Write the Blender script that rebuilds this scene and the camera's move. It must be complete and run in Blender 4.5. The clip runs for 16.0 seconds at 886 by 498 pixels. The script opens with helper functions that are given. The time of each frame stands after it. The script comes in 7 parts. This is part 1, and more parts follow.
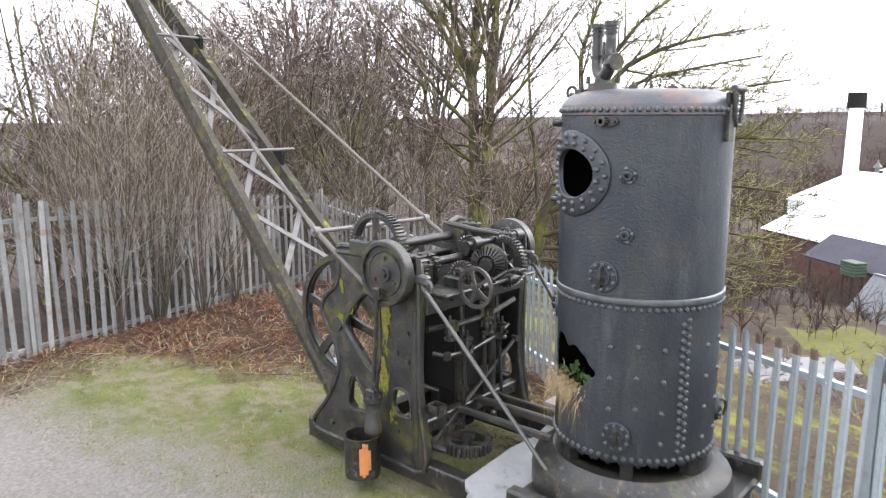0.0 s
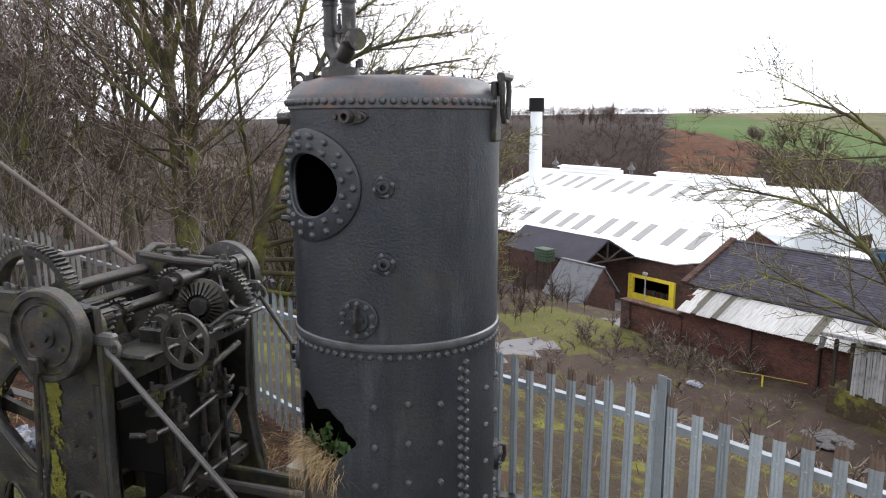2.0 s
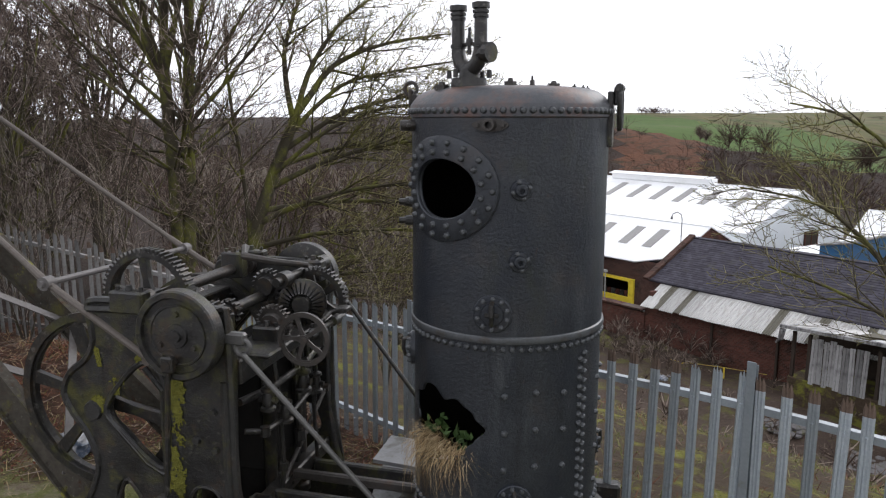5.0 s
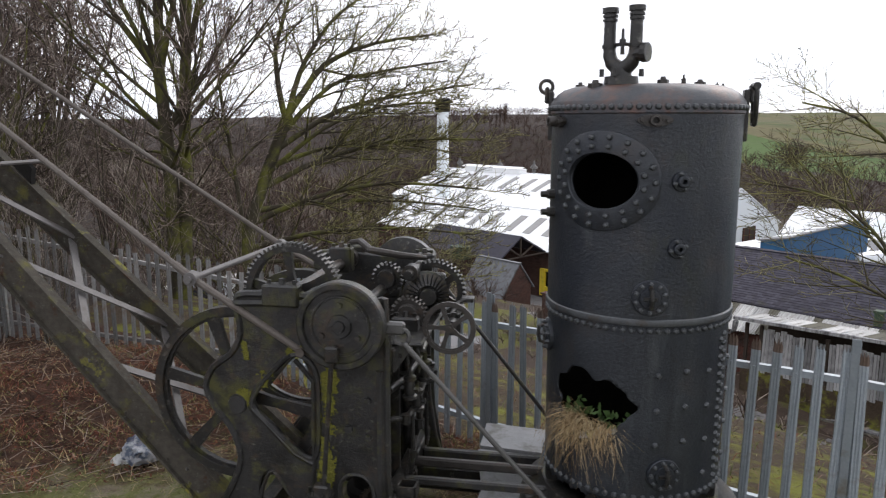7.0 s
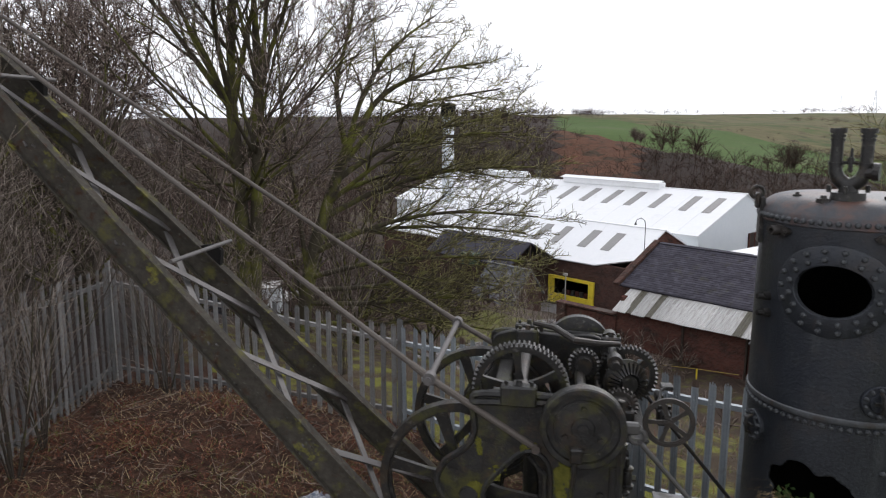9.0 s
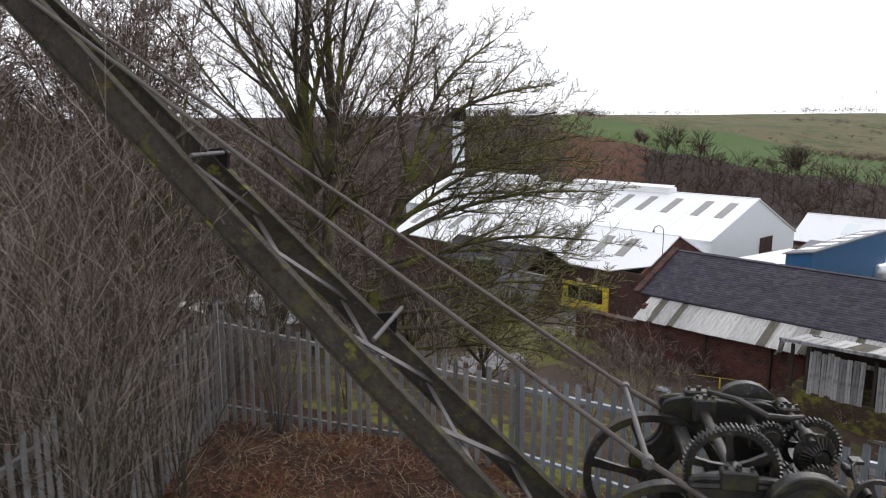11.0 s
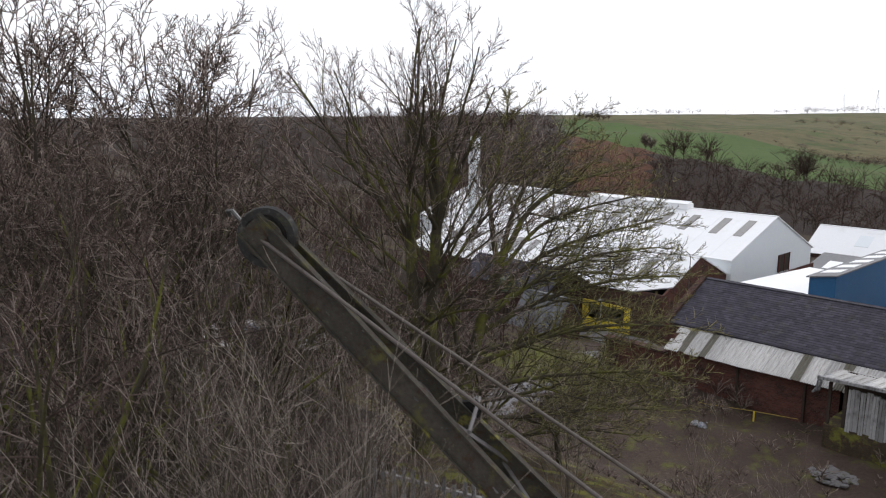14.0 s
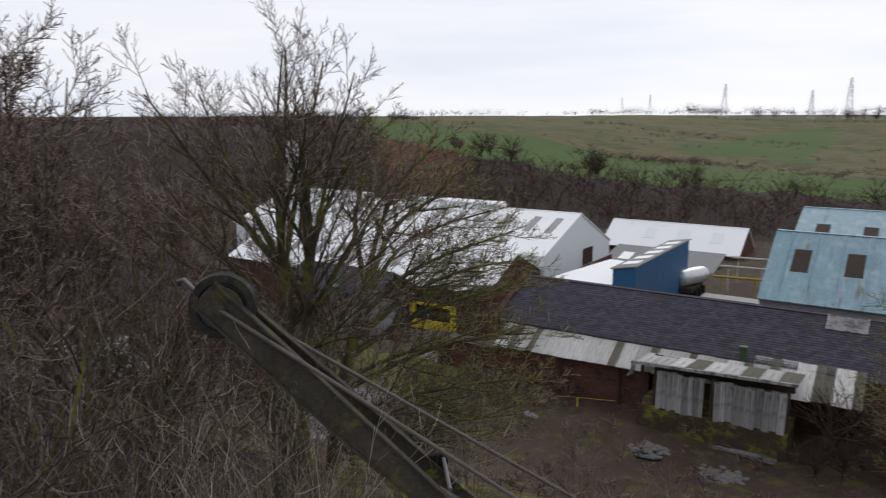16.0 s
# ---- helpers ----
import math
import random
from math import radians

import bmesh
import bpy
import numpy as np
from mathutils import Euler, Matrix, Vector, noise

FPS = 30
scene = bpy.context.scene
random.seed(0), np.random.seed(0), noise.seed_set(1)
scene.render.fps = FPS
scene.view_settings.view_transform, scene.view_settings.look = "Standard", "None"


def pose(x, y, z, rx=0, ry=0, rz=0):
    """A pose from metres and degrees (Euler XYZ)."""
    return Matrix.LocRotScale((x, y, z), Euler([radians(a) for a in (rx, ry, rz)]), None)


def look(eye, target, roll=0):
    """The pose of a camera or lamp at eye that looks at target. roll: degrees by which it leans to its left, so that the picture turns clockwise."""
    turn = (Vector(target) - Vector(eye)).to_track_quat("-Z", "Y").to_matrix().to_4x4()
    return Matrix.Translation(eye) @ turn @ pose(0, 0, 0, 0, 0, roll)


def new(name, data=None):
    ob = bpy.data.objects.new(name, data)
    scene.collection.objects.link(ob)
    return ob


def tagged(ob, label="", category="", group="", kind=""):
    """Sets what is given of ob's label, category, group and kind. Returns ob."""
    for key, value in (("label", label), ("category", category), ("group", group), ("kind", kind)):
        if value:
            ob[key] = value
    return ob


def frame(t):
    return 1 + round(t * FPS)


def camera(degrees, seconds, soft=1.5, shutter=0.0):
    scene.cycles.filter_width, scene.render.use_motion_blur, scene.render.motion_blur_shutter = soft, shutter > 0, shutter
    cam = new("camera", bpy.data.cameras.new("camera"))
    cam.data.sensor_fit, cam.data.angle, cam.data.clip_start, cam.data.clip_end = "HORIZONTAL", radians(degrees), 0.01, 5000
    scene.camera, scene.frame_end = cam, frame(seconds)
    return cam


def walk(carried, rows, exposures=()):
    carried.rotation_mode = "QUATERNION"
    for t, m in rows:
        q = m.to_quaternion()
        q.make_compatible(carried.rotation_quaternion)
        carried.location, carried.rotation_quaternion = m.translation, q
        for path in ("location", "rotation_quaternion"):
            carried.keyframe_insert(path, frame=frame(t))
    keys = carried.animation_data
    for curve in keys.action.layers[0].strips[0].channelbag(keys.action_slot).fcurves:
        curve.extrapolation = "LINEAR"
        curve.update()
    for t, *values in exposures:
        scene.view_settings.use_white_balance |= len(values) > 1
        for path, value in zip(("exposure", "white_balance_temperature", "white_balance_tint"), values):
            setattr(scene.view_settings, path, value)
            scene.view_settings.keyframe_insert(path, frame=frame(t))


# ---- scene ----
import collections

cam = camera(63.13, 16.0, soft=1.15, shutter=0.4)
# seconds, eye x y z, yaw, pitch, roll
ROWS = [
    (0.0, 0.000, 0.000, 2.950, 9.639, -10.122, 0.078),
    (0.5, -0.100, 0.787, 2.958, 9.319, -10.091, 0.061),
    (1.0, -0.111, 1.156, 2.939, 1.659, -10.044, 0.026),
    (1.5, -0.101, 1.243, 2.916, -9.693, -9.997, 0.007),
    (2.0, -0.108, 1.254, 2.913, -12.781, -9.963, 0.017),
    (2.5, -0.177, 1.233, 2.913, -12.807, -9.955, 0.013),
    (3.0, -0.294, 1.212, 2.922, -12.854, -9.966, 0.002),
    (5.5, -1.389, 1.283, 2.958, -17.779, -9.996, -0.022),
    (6.0, -1.700, 1.335, 2.942, -18.942, -9.982, -0.037),
    (6.5, -2.040, 1.394, 2.935, -20.274, -9.968, -0.032),
    (7.0, -2.394, 1.475, 2.928, -21.344, -9.957, -0.011),
    (7.5, -2.769, 1.565, 2.992, -21.734, -9.954, 0.003),
    (8.0, -3.176, 1.657, 3.221, -21.772, -9.941, -0.018),
    (8.5, -3.543, 1.776, 3.446, -21.806, -9.962, -0.034),
    (9.0, -3.883, 1.933, 3.642, -21.823, -9.997, -0.040),
    (11.5, -5.656, 2.594, 4.557, -21.896, -10.041, -0.007),
    (12.0, -6.012, 2.736, 4.981, -21.895, -10.083, 0.019),
    (12.5, -6.346, 2.929, 5.460, -21.909, -10.119, 0.038),
    (13.0, -6.657, 3.052, 5.810, -21.880, -10.147, 0.055),
    (13.5, -6.966, 3.235, 6.156, -21.903, -10.163, 0.052),
    (14.0, -7.269, 3.429, 6.511, -21.892, -10.192, 0.039),
    (14.5, -7.566, 3.630, 6.851, -21.914, -10.221, 0.025),
    (15.0, -7.859, 3.762, 6.966, -24.915, -10.212, -0.025),
    (15.5, -8.116, 3.929, 6.977, -30.620, -10.179, -0.059),
    (16.0, -8.340, 4.139, 6.981, -36.830, -10.143, -0.058),
]
walk(cam, [(t, pose(x, y, z, 90 + pitch, roll, yaw)) for t, x, y, z, yaw, pitch, roll in ROWS], [(0.0, 2.17, 6200, 12), (0.5, 2.31, 6200, 12), (1.0, 2.25, 6200, 12), (1.5, 1.94, 6200, 12), (2.0, 1.14, 6320, 13), (2.5, 0.8, 6320, 13), (3.0, 0.61, 6320, 13), (5.5, 0.6, 6320, 13), (7.5, 0.63, 6320, 13), (9.0, 0.33, 6320, 13), (11.5, 0.44, 6320, 13), (13.0, 0.39, 6320, 13), (14.5, 0.12, 6320, 13), (16.0, -0.12, 6320, 13)])

# ---- world and light: bright overcast winter afternoon ----
world = bpy.data.worlds.new("overcast_sky")
scene.world = world
world.use_nodes = True
wn, wl = world.node_tree.nodes, world.node_tree.links
wn.clear()
SUN_EL, SUN_ROT = radians(32), radians(60)
sky = wn.new("ShaderNodeTexSky")
sky.sky_type, sky.sun_disc, sky.sun_elevation, sky.sun_rotation = "NISHITA", False, SUN_EL, SUN_ROT
grey = wn.new("ShaderNodeHueSaturation")
grey.inputs["Saturation"].default_value = 0.25
wl.new(sky.outputs[0], grey.inputs["Color"])
wco = wn.new("ShaderNodeTexCoord")
wmap = wn.new("ShaderNodeMapping")
wmap.inputs["Scale"].default_value = (1.0, 1.0, 9.0)
wl.new(wco.outputs["Generated"], wmap.inputs[0])
cloud = wn.new("ShaderNodeTexNoise")
cloud.inputs["Scale"].default_value, cloud.inputs["Detail"].default_value = 2.2, 5.0
wl.new(wmap.outputs[0], cloud.inputs["Vector"])
cover = wn.new("ShaderNodeValToRGB")
cover.color_ramp.elements[0].position, cover.color_ramp.elements[0].color = 0.3, (8.6, 9.1, 9.8, 1)
cover.color_ramp.elements[1].position, cover.color_ramp.elements[1].color = 0.62, (10.4, 10.4, 10.5, 1)
wl.new(cloud.outputs["Fac"], cover.inputs[0])
veil = wn.new("ShaderNodeMix")
veil.data_type = "RGBA"
veil.inputs["Factor"].default_value = 0.9
wl.new(grey.outputs[0], veil.inputs[6])
wl.new(cover.outputs[0], veil.inputs[7])
bg = wn.new("ShaderNodeBackground")
bg.inputs["Strength"].default_value = 0.1
wl.new(veil.outputs[2], bg.inputs["Color"])
wout = wn.new("ShaderNodeOutputWorld")
wl.new(bg.outputs[0], wout.inputs["Surface"])

sun = new("sun", bpy.data.lights.new("sun", "SUN"))
sun.data.energy, sun.data.angle, sun.data.color = 0.7, radians(25), (1.0, 0.96, 0.9)
sun.matrix_world = look((30 * math.sin(SUN_ROT), 30 * math.cos(SUN_ROT), 30 * math.tan(SUN_EL)), (0, 0, 0))


# ---- materials ----
def mat(name, base, second, stain=None, rough=0.85, metal=0.0, fine=45.0, broad=2.5, bump=0.25, stain_at=(0.55, 0.7), depth=0.02, vary=0.0, stretch=(1, 1, 1), layers=()):
    """Two colours mixed by fine grain and broad cloud, a third for stains, relief, and more layers of patches or streaks."""
    m = bpy.data.materials.new(name)
    m.use_nodes = True
    n, l = m.node_tree.nodes, m.node_tree.links
    sh = n["Principled BSDF"]
    sh.inputs["Roughness"].default_value, sh.inputs["Metallic"].default_value = rough, metal
    if rough > 0.78 and not metal:
        sh.inputs["Specular IOR Level"].default_value = 0.1
    co = n.new("ShaderNodeTexCoord")
    mp = n.new("ShaderNodeMapping")
    mp.inputs["Scale"].default_value = stretch
    l.new(co.outputs["Object"], mp.inputs[0])

    def noise_node(scale, detail=6.0):
        t = n.new("ShaderNodeTexNoise")
        t.inputs["Scale"].default_value, t.inputs["Detail"].default_value, t.inputs["Roughness"].default_value = scale, detail, 0.65
        l.new(mp.outputs[0], t.inputs["Vector"])
        return t.outputs["Fac"]

    def ramp(fac, lo, hi):
        r = n.new("ShaderNodeMapRange")
        r.inputs["From Min"].default_value, r.inputs["From Max"].default_value = lo, hi
        l.new(fac, r.inputs["Value"])
        return r.outputs["Result"]

    def mix(fac, a, b):
        x = n.new("ShaderNodeMix")
        x.data_type = "RGBA"
        l.new(fac, x.inputs["Factor"])
        for sock, v in ((x.inputs[6], a), (x.inputs[7], b)):
            if isinstance(v, tuple):
                sock.default_value = (*v, 1)
            else:
                l.new(v, sock)
        return x.outputs[2]

    f, g = noise_node(fine), noise_node(broad)
    add = n.new("ShaderNodeMath")
    add.operation = "ADD"
    l.new(ramp(f, 0.3, 0.7), add.inputs[0])
    l.new(ramp(g, 0.3, 0.7), add.inputs[1])
    half = n.new("ShaderNodeMath")
    half.operation = "MULTIPLY"
    half.inputs[1].default_value = 0.5
    l.new(add.outputs[0], half.inputs[0])
    col = mix(half.outputs[0], base, second)
    if stain:
        col = mix(ramp(noise_node(broad * 1.9, 9.0), *stain_at), col, stain)
    for tone, scale, pull, lo, hi in layers:
        own = n.new("ShaderNodeMapping")
        own.inputs["Scale"].default_value, own.inputs["Location"].default_value = pull, (scale, scale * 0.7, scale * 0.3)
        l.new(co.outputs["Object"], own.inputs[0])
        t = n.new("ShaderNodeTexNoise")
        t.inputs["Scale"].default_value, t.inputs["Detail"].default_value, t.inputs["Roughness"].default_value = scale, 7.0, 0.7
        l.new(own.outputs[0], t.inputs["Vector"])
        col = mix(ramp(t.outputs["Fac"], lo, hi), col, tone)
    if vary:
        oi = n.new("ShaderNodeObjectInfo")
        hv = n.new("ShaderNodeHueSaturation")
        l.new(ramp(oi.outputs["Random"], 0, 1), hv.inputs["Value"])
        n[hv.inputs["Value"].links[0].from_node.name].inputs["To Min"].default_value = 1 - vary
        n[hv.inputs["Value"].links[0].from_node.name].inputs["To Max"].default_value = 1 + vary
        l.new(col, hv.inputs["Color"])
        col = hv.outputs[0]
    l.new(col, sh.inputs["Base Color"])
    rr = n.new("ShaderNodeMapRange")
    rr.inputs["To Min"].default_value, rr.inputs["To Max"].default_value = max(0.05, rough - 0.15), min(1, rough + 0.12)
    l.new(g, rr.inputs["Value"])
    l.new(rr.outputs[0], sh.inputs["Roughness"])
    if bump:
        b = n.new("ShaderNodeBump")
        b.inputs["Strength"].default_value, b.inputs["Distance"].default_value = bump, depth
        l.new(f, b.inputs["Height"])
        l.new(b.outputs[0], sh.inputs["Normal"])
    return m


DOWN = (1, 1, 0.07)
BOILER = mat("weathered_boiler_plate", (0.008, 0.0095, 0.0125), (0.044, 0.049, 0.057), (0.046, 0.039, 0.036), 0.38, 0.35, 60, 1.7, 0.55, (0.54, 0.76), 0.009, layers=(((0.016, 0.0195, 0.027), 2.6, (1, 1, 0.6), 0.46, 0.66), ((0.07, 0.075, 0.08), 9.0, (1, 1, 0.16), 0.56, 0.86), ((0.009, 0.0095, 0.011), 5.0, DOWN, 0.52, 0.8), ((0.055, 0.03, 0.021), 24.0, (1, 1, 0.35), 0.62, 0.76), ((0.03, 0.033, 0.022), 1.6, (1, 1, 0.5), 0.54, 0.7)))
# Sky glints on rivets put into the tone, with dust on the belt.
GLINTED = mat("glint_toned_rivets", (0.034, 0.037, 0.041), (0.098, 0.103, 0.108), (0.05, 0.038, 0.03), 0.42, 0.35, 60, 5, 0.3, (0.54, 0.7), 0.004)
CROWN = mat("rusty_boiler_crown", (0.03, 0.033, 0.04), (0.072, 0.073, 0.078), (0.12, 0.066, 0.05), 0.5, 0.2, 40, 2.2, 0.4, (0.46, 0.64), 0.006, layers=(((0.075, 0.035, 0.025), 11.0, (1, 1, 0.4), 0.6, 0.74),))
SOOT = mat("soot_black_iron", (0.01, 0.01, 0.01), (0.02, 0.018, 0.016), None, 0.9, 0, 30, 4)
IRON = mat("dirty_cast_iron", (0.0062, 0.006, 0.0058), (0.032, 0.030, 0.028), (0.048, 0.034, 0.021), 0.4, 0.25, 55, 5, 0.6, (0.53, 0.68), 0.005, layers=(((0.12, 0.113, 0.103), 17.0, (1, 1, 1), 0.56, 0.72), ((0.055, 0.055, 0.016), 4.5, (1, 1, 1), 0.56, 0.68)))
MOSSY = mat("mossy_cast_iron", (0.007, 0.0068, 0.0067), (0.036, 0.035, 0.034), (0.07, 0.068, 0.022), 0.42, 0.2, 50, 3.4, 0.7, (0.57, 0.7), 0.007, layers=(((0.05, 0.033, 0.021), 7.0, (1, 1, 0.4), 0.53, 0.66), ((0.009, 0.0085, 0.008), 6.0, (1, 1, 0.2), 0.5, 0.62), ((0.058, 0.056, 0.016), 3.1, (1, 1, 0.6), 0.53, 0.66), ((0.11, 0.103, 0.088), 21.0, (1, 1, 0.7), 0.6, 0.74)))
MOSS = mat("bright_moss", (0.085, 0.083, 0.018), (0.15, 0.143, 0.03), (0.07, 0.07, 0.018), 0.95, 0, 60, 9, 0.7, depth=0.02)
STEELROD = mat("dull_grey_rod", (0.06, 0.058, 0.057), (0.12, 0.117, 0.113), (0.06, 0.05, 0.042), 0.42, 0.4, 60, 3, 0.4, depth=0.004)
LATTICE = mat("galvanised_grey_bar", (0.08, 0.074, 0.072), (0.145, 0.135, 0.131), (0.065, 0.052, 0.043), 0.6, 0.2, 60, 3, 0.2, depth=0.003)
TIEROD = mat("brown_weathered_rod", (0.07, 0.058, 0.05), (0.13, 0.112, 0.098), (0.06, 0.044, 0.034), 0.7, 0.2, 60, 4, 0.3, depth=0.004)
RUSTROD = mat("brown_rusty_iron", (0.02, 0.0175, 0.0155), (0.062, 0.055, 0.05), (0.06, 0.04, 0.028), 0.45, 0.3, 50, 4, 0.6, depth=0.006)
JIBIRON = mat("lichen_grey_jib_plate", (0.024, 0.0215, 0.018), (0.082, 0.073, 0.06), (0.098, 0.091, 0.03), 0.8, 0.0, 20, 2.4, 0.8, (0.53, 0.68), 0.012, layers=(((0.05, 0.028, 0.018), 9.0, (1, 1, 1), 0.56, 0.68), ((0.13, 0.126, 0.115), 26.0, (1, 1, 1), 0.6, 0.72), ((0.17, 0.16, 0.035), 3.1, (1, 1, 1), 0.6, 0.67)))
ORANGE = mat("orange_paint", (0.34, 0.12, 0.035), (0.42, 0.165, 0.05), (0.07, 0.055, 0.04), 0.6, 0, 30, 6)
GALV = mat("galvanised_palisade", (0.215, 0.245, 0.272), (0.34, 0.37, 0.393), (0.18, 0.155, 0.125), 0.5, 0.35, 50, 2.5, 0.15, (0.58, 0.74), 0.003, vary=0.25)
DULLGALV = mat("dull_stained_palisade", (0.14, 0.138, 0.135), (0.245, 0.242, 0.238), (0.14, 0.10, 0.07), 0.7, 0.15, 40, 2.5, 0.2, (0.52, 0.68), 0.003, vary=0.35)
RUSTTIP = mat("rust_brown_tip", (0.084, 0.057, 0.042), (0.144, 0.099, 0.076), None, 0.85, 0.1, 70, 8)
STRAW = mat("dry_straw_grass", (0.30, 0.215, 0.115), (0.47, 0.37, 0.225), None, 0.9, 0, 20, 3, 0)
LEAFGREEN = mat("ivy_green_leaf", (0.030, 0.068, 0.015), (0.068, 0.114, 0.030), None, 0.6, 0, 20, 5, 0)
GRASS = mat("short_mossy_turf", (0.07, 0.075, 0.018), (0.15, 0.15, 0.042), (0.11, 0.09, 0.06), 0.95, 0, 20, 0.9, 1.0, (0.48, 0.62), 0.06)
PATH = mat("grey_gravel_track", (0.20, 0.185, 0.165), (0.30, 0.28, 0.25), (0.16, 0.15, 0.09), 0.95, 0, 60, 1.4, 0.6, (0.56, 0.7), 0.03)
LITTER = mat("brown_leaf_litter", (0.05, 0.03, 0.022), (0.125, 0.072, 0.05), (0.06, 0.058, 0.024), 0.95, 0, 28, 2.4, 1.0, (0.55, 0.72), 0.07)


def near_ground():
    """Mossy turf that wears through to a grey track on one side and turns to leaf litter by the fence."""
    m = mat("turf_track_and_litter", (0.07, 0.082, 0.026), (0.205, 0.21, 0.085), (0.21, 0.18, 0.13), 0.95, 0, 42, 1.9, 1.0, (0.46, 0.62), 0.05)
    n, l = m.node_tree.nodes, m.node_tree.links
    sh = n["Principled BSDF"]
    turf = sh.inputs["Base Color"].links[0].from_socket
    xyz = n.new("ShaderNodeSeparateXYZ")
    co = n.new("ShaderNodeTexCoord")
    l.new(co.outputs["Object"], xyz.inputs[0])

    def calc(op, a, b):
        x = n.new("ShaderNodeMath")
        x.operation = op
        for sock, v in zip(x.inputs, (a, b)):
            if isinstance(v, float):
                sock.default_value = v
            else:
                l.new(v, sock)
        return x.outputs[0]

    def line(a, b, c):
        return calc("ADD", calc("ADD", calc("MULTIPLY", xyz.outputs[0], a), calc("MULTIPLY", xyz.outputs[1], b)), c)

    def wob(scale, amount):
        t = n.new("ShaderNodeTexNoise")
        t.inputs["Scale"].default_value, t.inputs["Detail"].default_value, t.inputs["Roughness"].default_value = scale, 8.0, 0.7
        l.new(co.outputs["Object"], t.inputs["Vector"])
        return calc("MULTIPLY", calc("SUBTRACT", t.outputs["Fac"], 0.5), amount)

    def soft(f, lo, hi):
        r = n.new("ShaderNodeMapRange")
        r.inputs["From Min"].default_value, r.inputs["From Max"].default_value = lo, hi
        l.new(f, r.inputs["Value"])
        return r.outputs[0]

    def blend(f, a, b):
        x = n.new("ShaderNodeMix")
        x.data_type = "RGBA"
        l.new(f, x.inputs["Factor"])
        l.new(a, x.inputs[6])
        l.new(b, x.inputs[7])
        return x.outputs[2]

    def tone(a, b, scale):
        t = n.new("ShaderNodeTexNoise")
        t.inputs["Scale"].default_value, t.inputs["Detail"].default_value, t.inputs["Roughness"].default_value = scale, 9.0, 0.75
        l.new(co.outputs["Object"], t.inputs["Vector"])
        r = n.new("ShaderNodeValToRGB")
        r.color_ramp.elements[0].position, r.color_ramp.elements[1].position = 0.32, 0.68
        r.color_ramp.elements[0].color, r.color_ramp.elements[1].color = (*a, 1), (*b, 1)
        l.new(t.outputs["Fac"], r.inputs[0])
        return r.outputs[0]

    rag = calc("ADD", wob(1.1, 2.6), wob(6.0, 1.3))
    track = soft(calc("ADD", calc("MINIMUM", line(-0.33, -1.0, 5.0), line(-1.0, 0.0, -1.2)), rag), -0.35, 0.75)
    fence = calc("MAXIMUM", calc("MAXIMUM", line(0.85, 0.53, -3.35), line(-0.933, 0.358, -8.1)), line(0.0, 1.0, -8.05))
    litter = calc("MULTIPLY", soft(calc("ADD", fence, rag), -0.2, 0.45), soft(line(0.0, 1.0, -5.6), 0.0, 0.8))
    col = blend(track, turf, tone((0.135, 0.118, 0.104), (0.31, 0.285, 0.262), 30.0))
    col = blend(litter, col, tone((0.018, 0.012, 0.009), (0.115, 0.062, 0.042), 9.0))
    l.new(col, sh.inputs["Base Color"])
    return m


NEARGROUND = near_ground()
SCRUB = mat("mossy_brown_slope", (0.048, 0.036, 0.025), (0.105, 0.077, 0.055), (0.18, 0.18, 0.04), 0.95, 0, 9, 0.7, 1.0, (0.5, 0.62), 0.12)
YARD = mat("wet_muddy_yard", (0.036, 0.026, 0.021), (0.086, 0.062, 0.049), (0.095, 0.095, 0.028), 0.85, 0, 6, 0.4, 0.9, (0.52, 0.66), 0.1, layers=(((0.11, 0.085, 0.07), 3.0, (1, 1, 1), 0.58, 0.7),))
TARMAC = mat("pale_old_tarmac", (0.152, 0.148, 0.152), (0.213, 0.205, 0.205), (0.099, 0.091, 0.076), 0.85, 0, 14, 0.6, 0.3)
FIELD = mat("green_pasture", (0.045, 0.08, 0.018), (0.07, 0.11, 0.028), (0.085, 0.092, 0.04), 0.95, 0, 0.25, 0.02, 0.3, (0.52, 0.72), 0.3)
ROUGHF = mat("straw_coloured_rough_pasture", (0.075, 0.07, 0.032), (0.14, 0.118, 0.058), (0.055, 0.075, 0.026), 0.95, 0, 0.2, 0.03, 0.3, (0.48, 0.64), 0.3, layers=(((0.05, 0.036, 0.022), 0.11, (1, 1, 1), 0.56, 0.66), ((0.06, 0.085, 0.024), 0.02, (1, 1, 1), 0.57, 0.68)))
BRACKEN = mat("red_brown_bracken_bank", (0.066, 0.032, 0.021), (0.135, 0.064, 0.038), (0.045, 0.034, 0.022), 0.95, 0, 0.7, 0.12, 1.0, (0.5, 0.62), 0.5)
WOODFLOOR = mat("winter_wood_floor", (0.028, 0.021, 0.018), (0.058, 0.044, 0.038), (0.042, 0.038, 0.022), 0.95, 0, 1.5, 0.12, 1.0, (0.55, 0.7), 0.3)
BARK = mat("grey_brown_bark", (0.045, 0.037, 0.03), (0.088, 0.073, 0.058), (0.085, 0.087, 0.027), 0.9, 0, 30, 1.2, 0.5, (0.5, 0.66), 0.02)
MOSSBARK = mat("green_mossy_bark", (0.04, 0.033, 0.024), (0.075, 0.066, 0.044), (0.125, 0.128, 0.03), 0.9, 0, 30, 1.0, 0.5, (0.47, 0.62), 0.02)
WHITEROOF = mat("white_painted_roof_sheet", (0.74, 0.75, 0.76), (0.82, 0.82, 0.82), (0.62, 0.62, 0.60), 0.55, 0, 2.5, 0.15, 0.1, (0.6, 0.8))
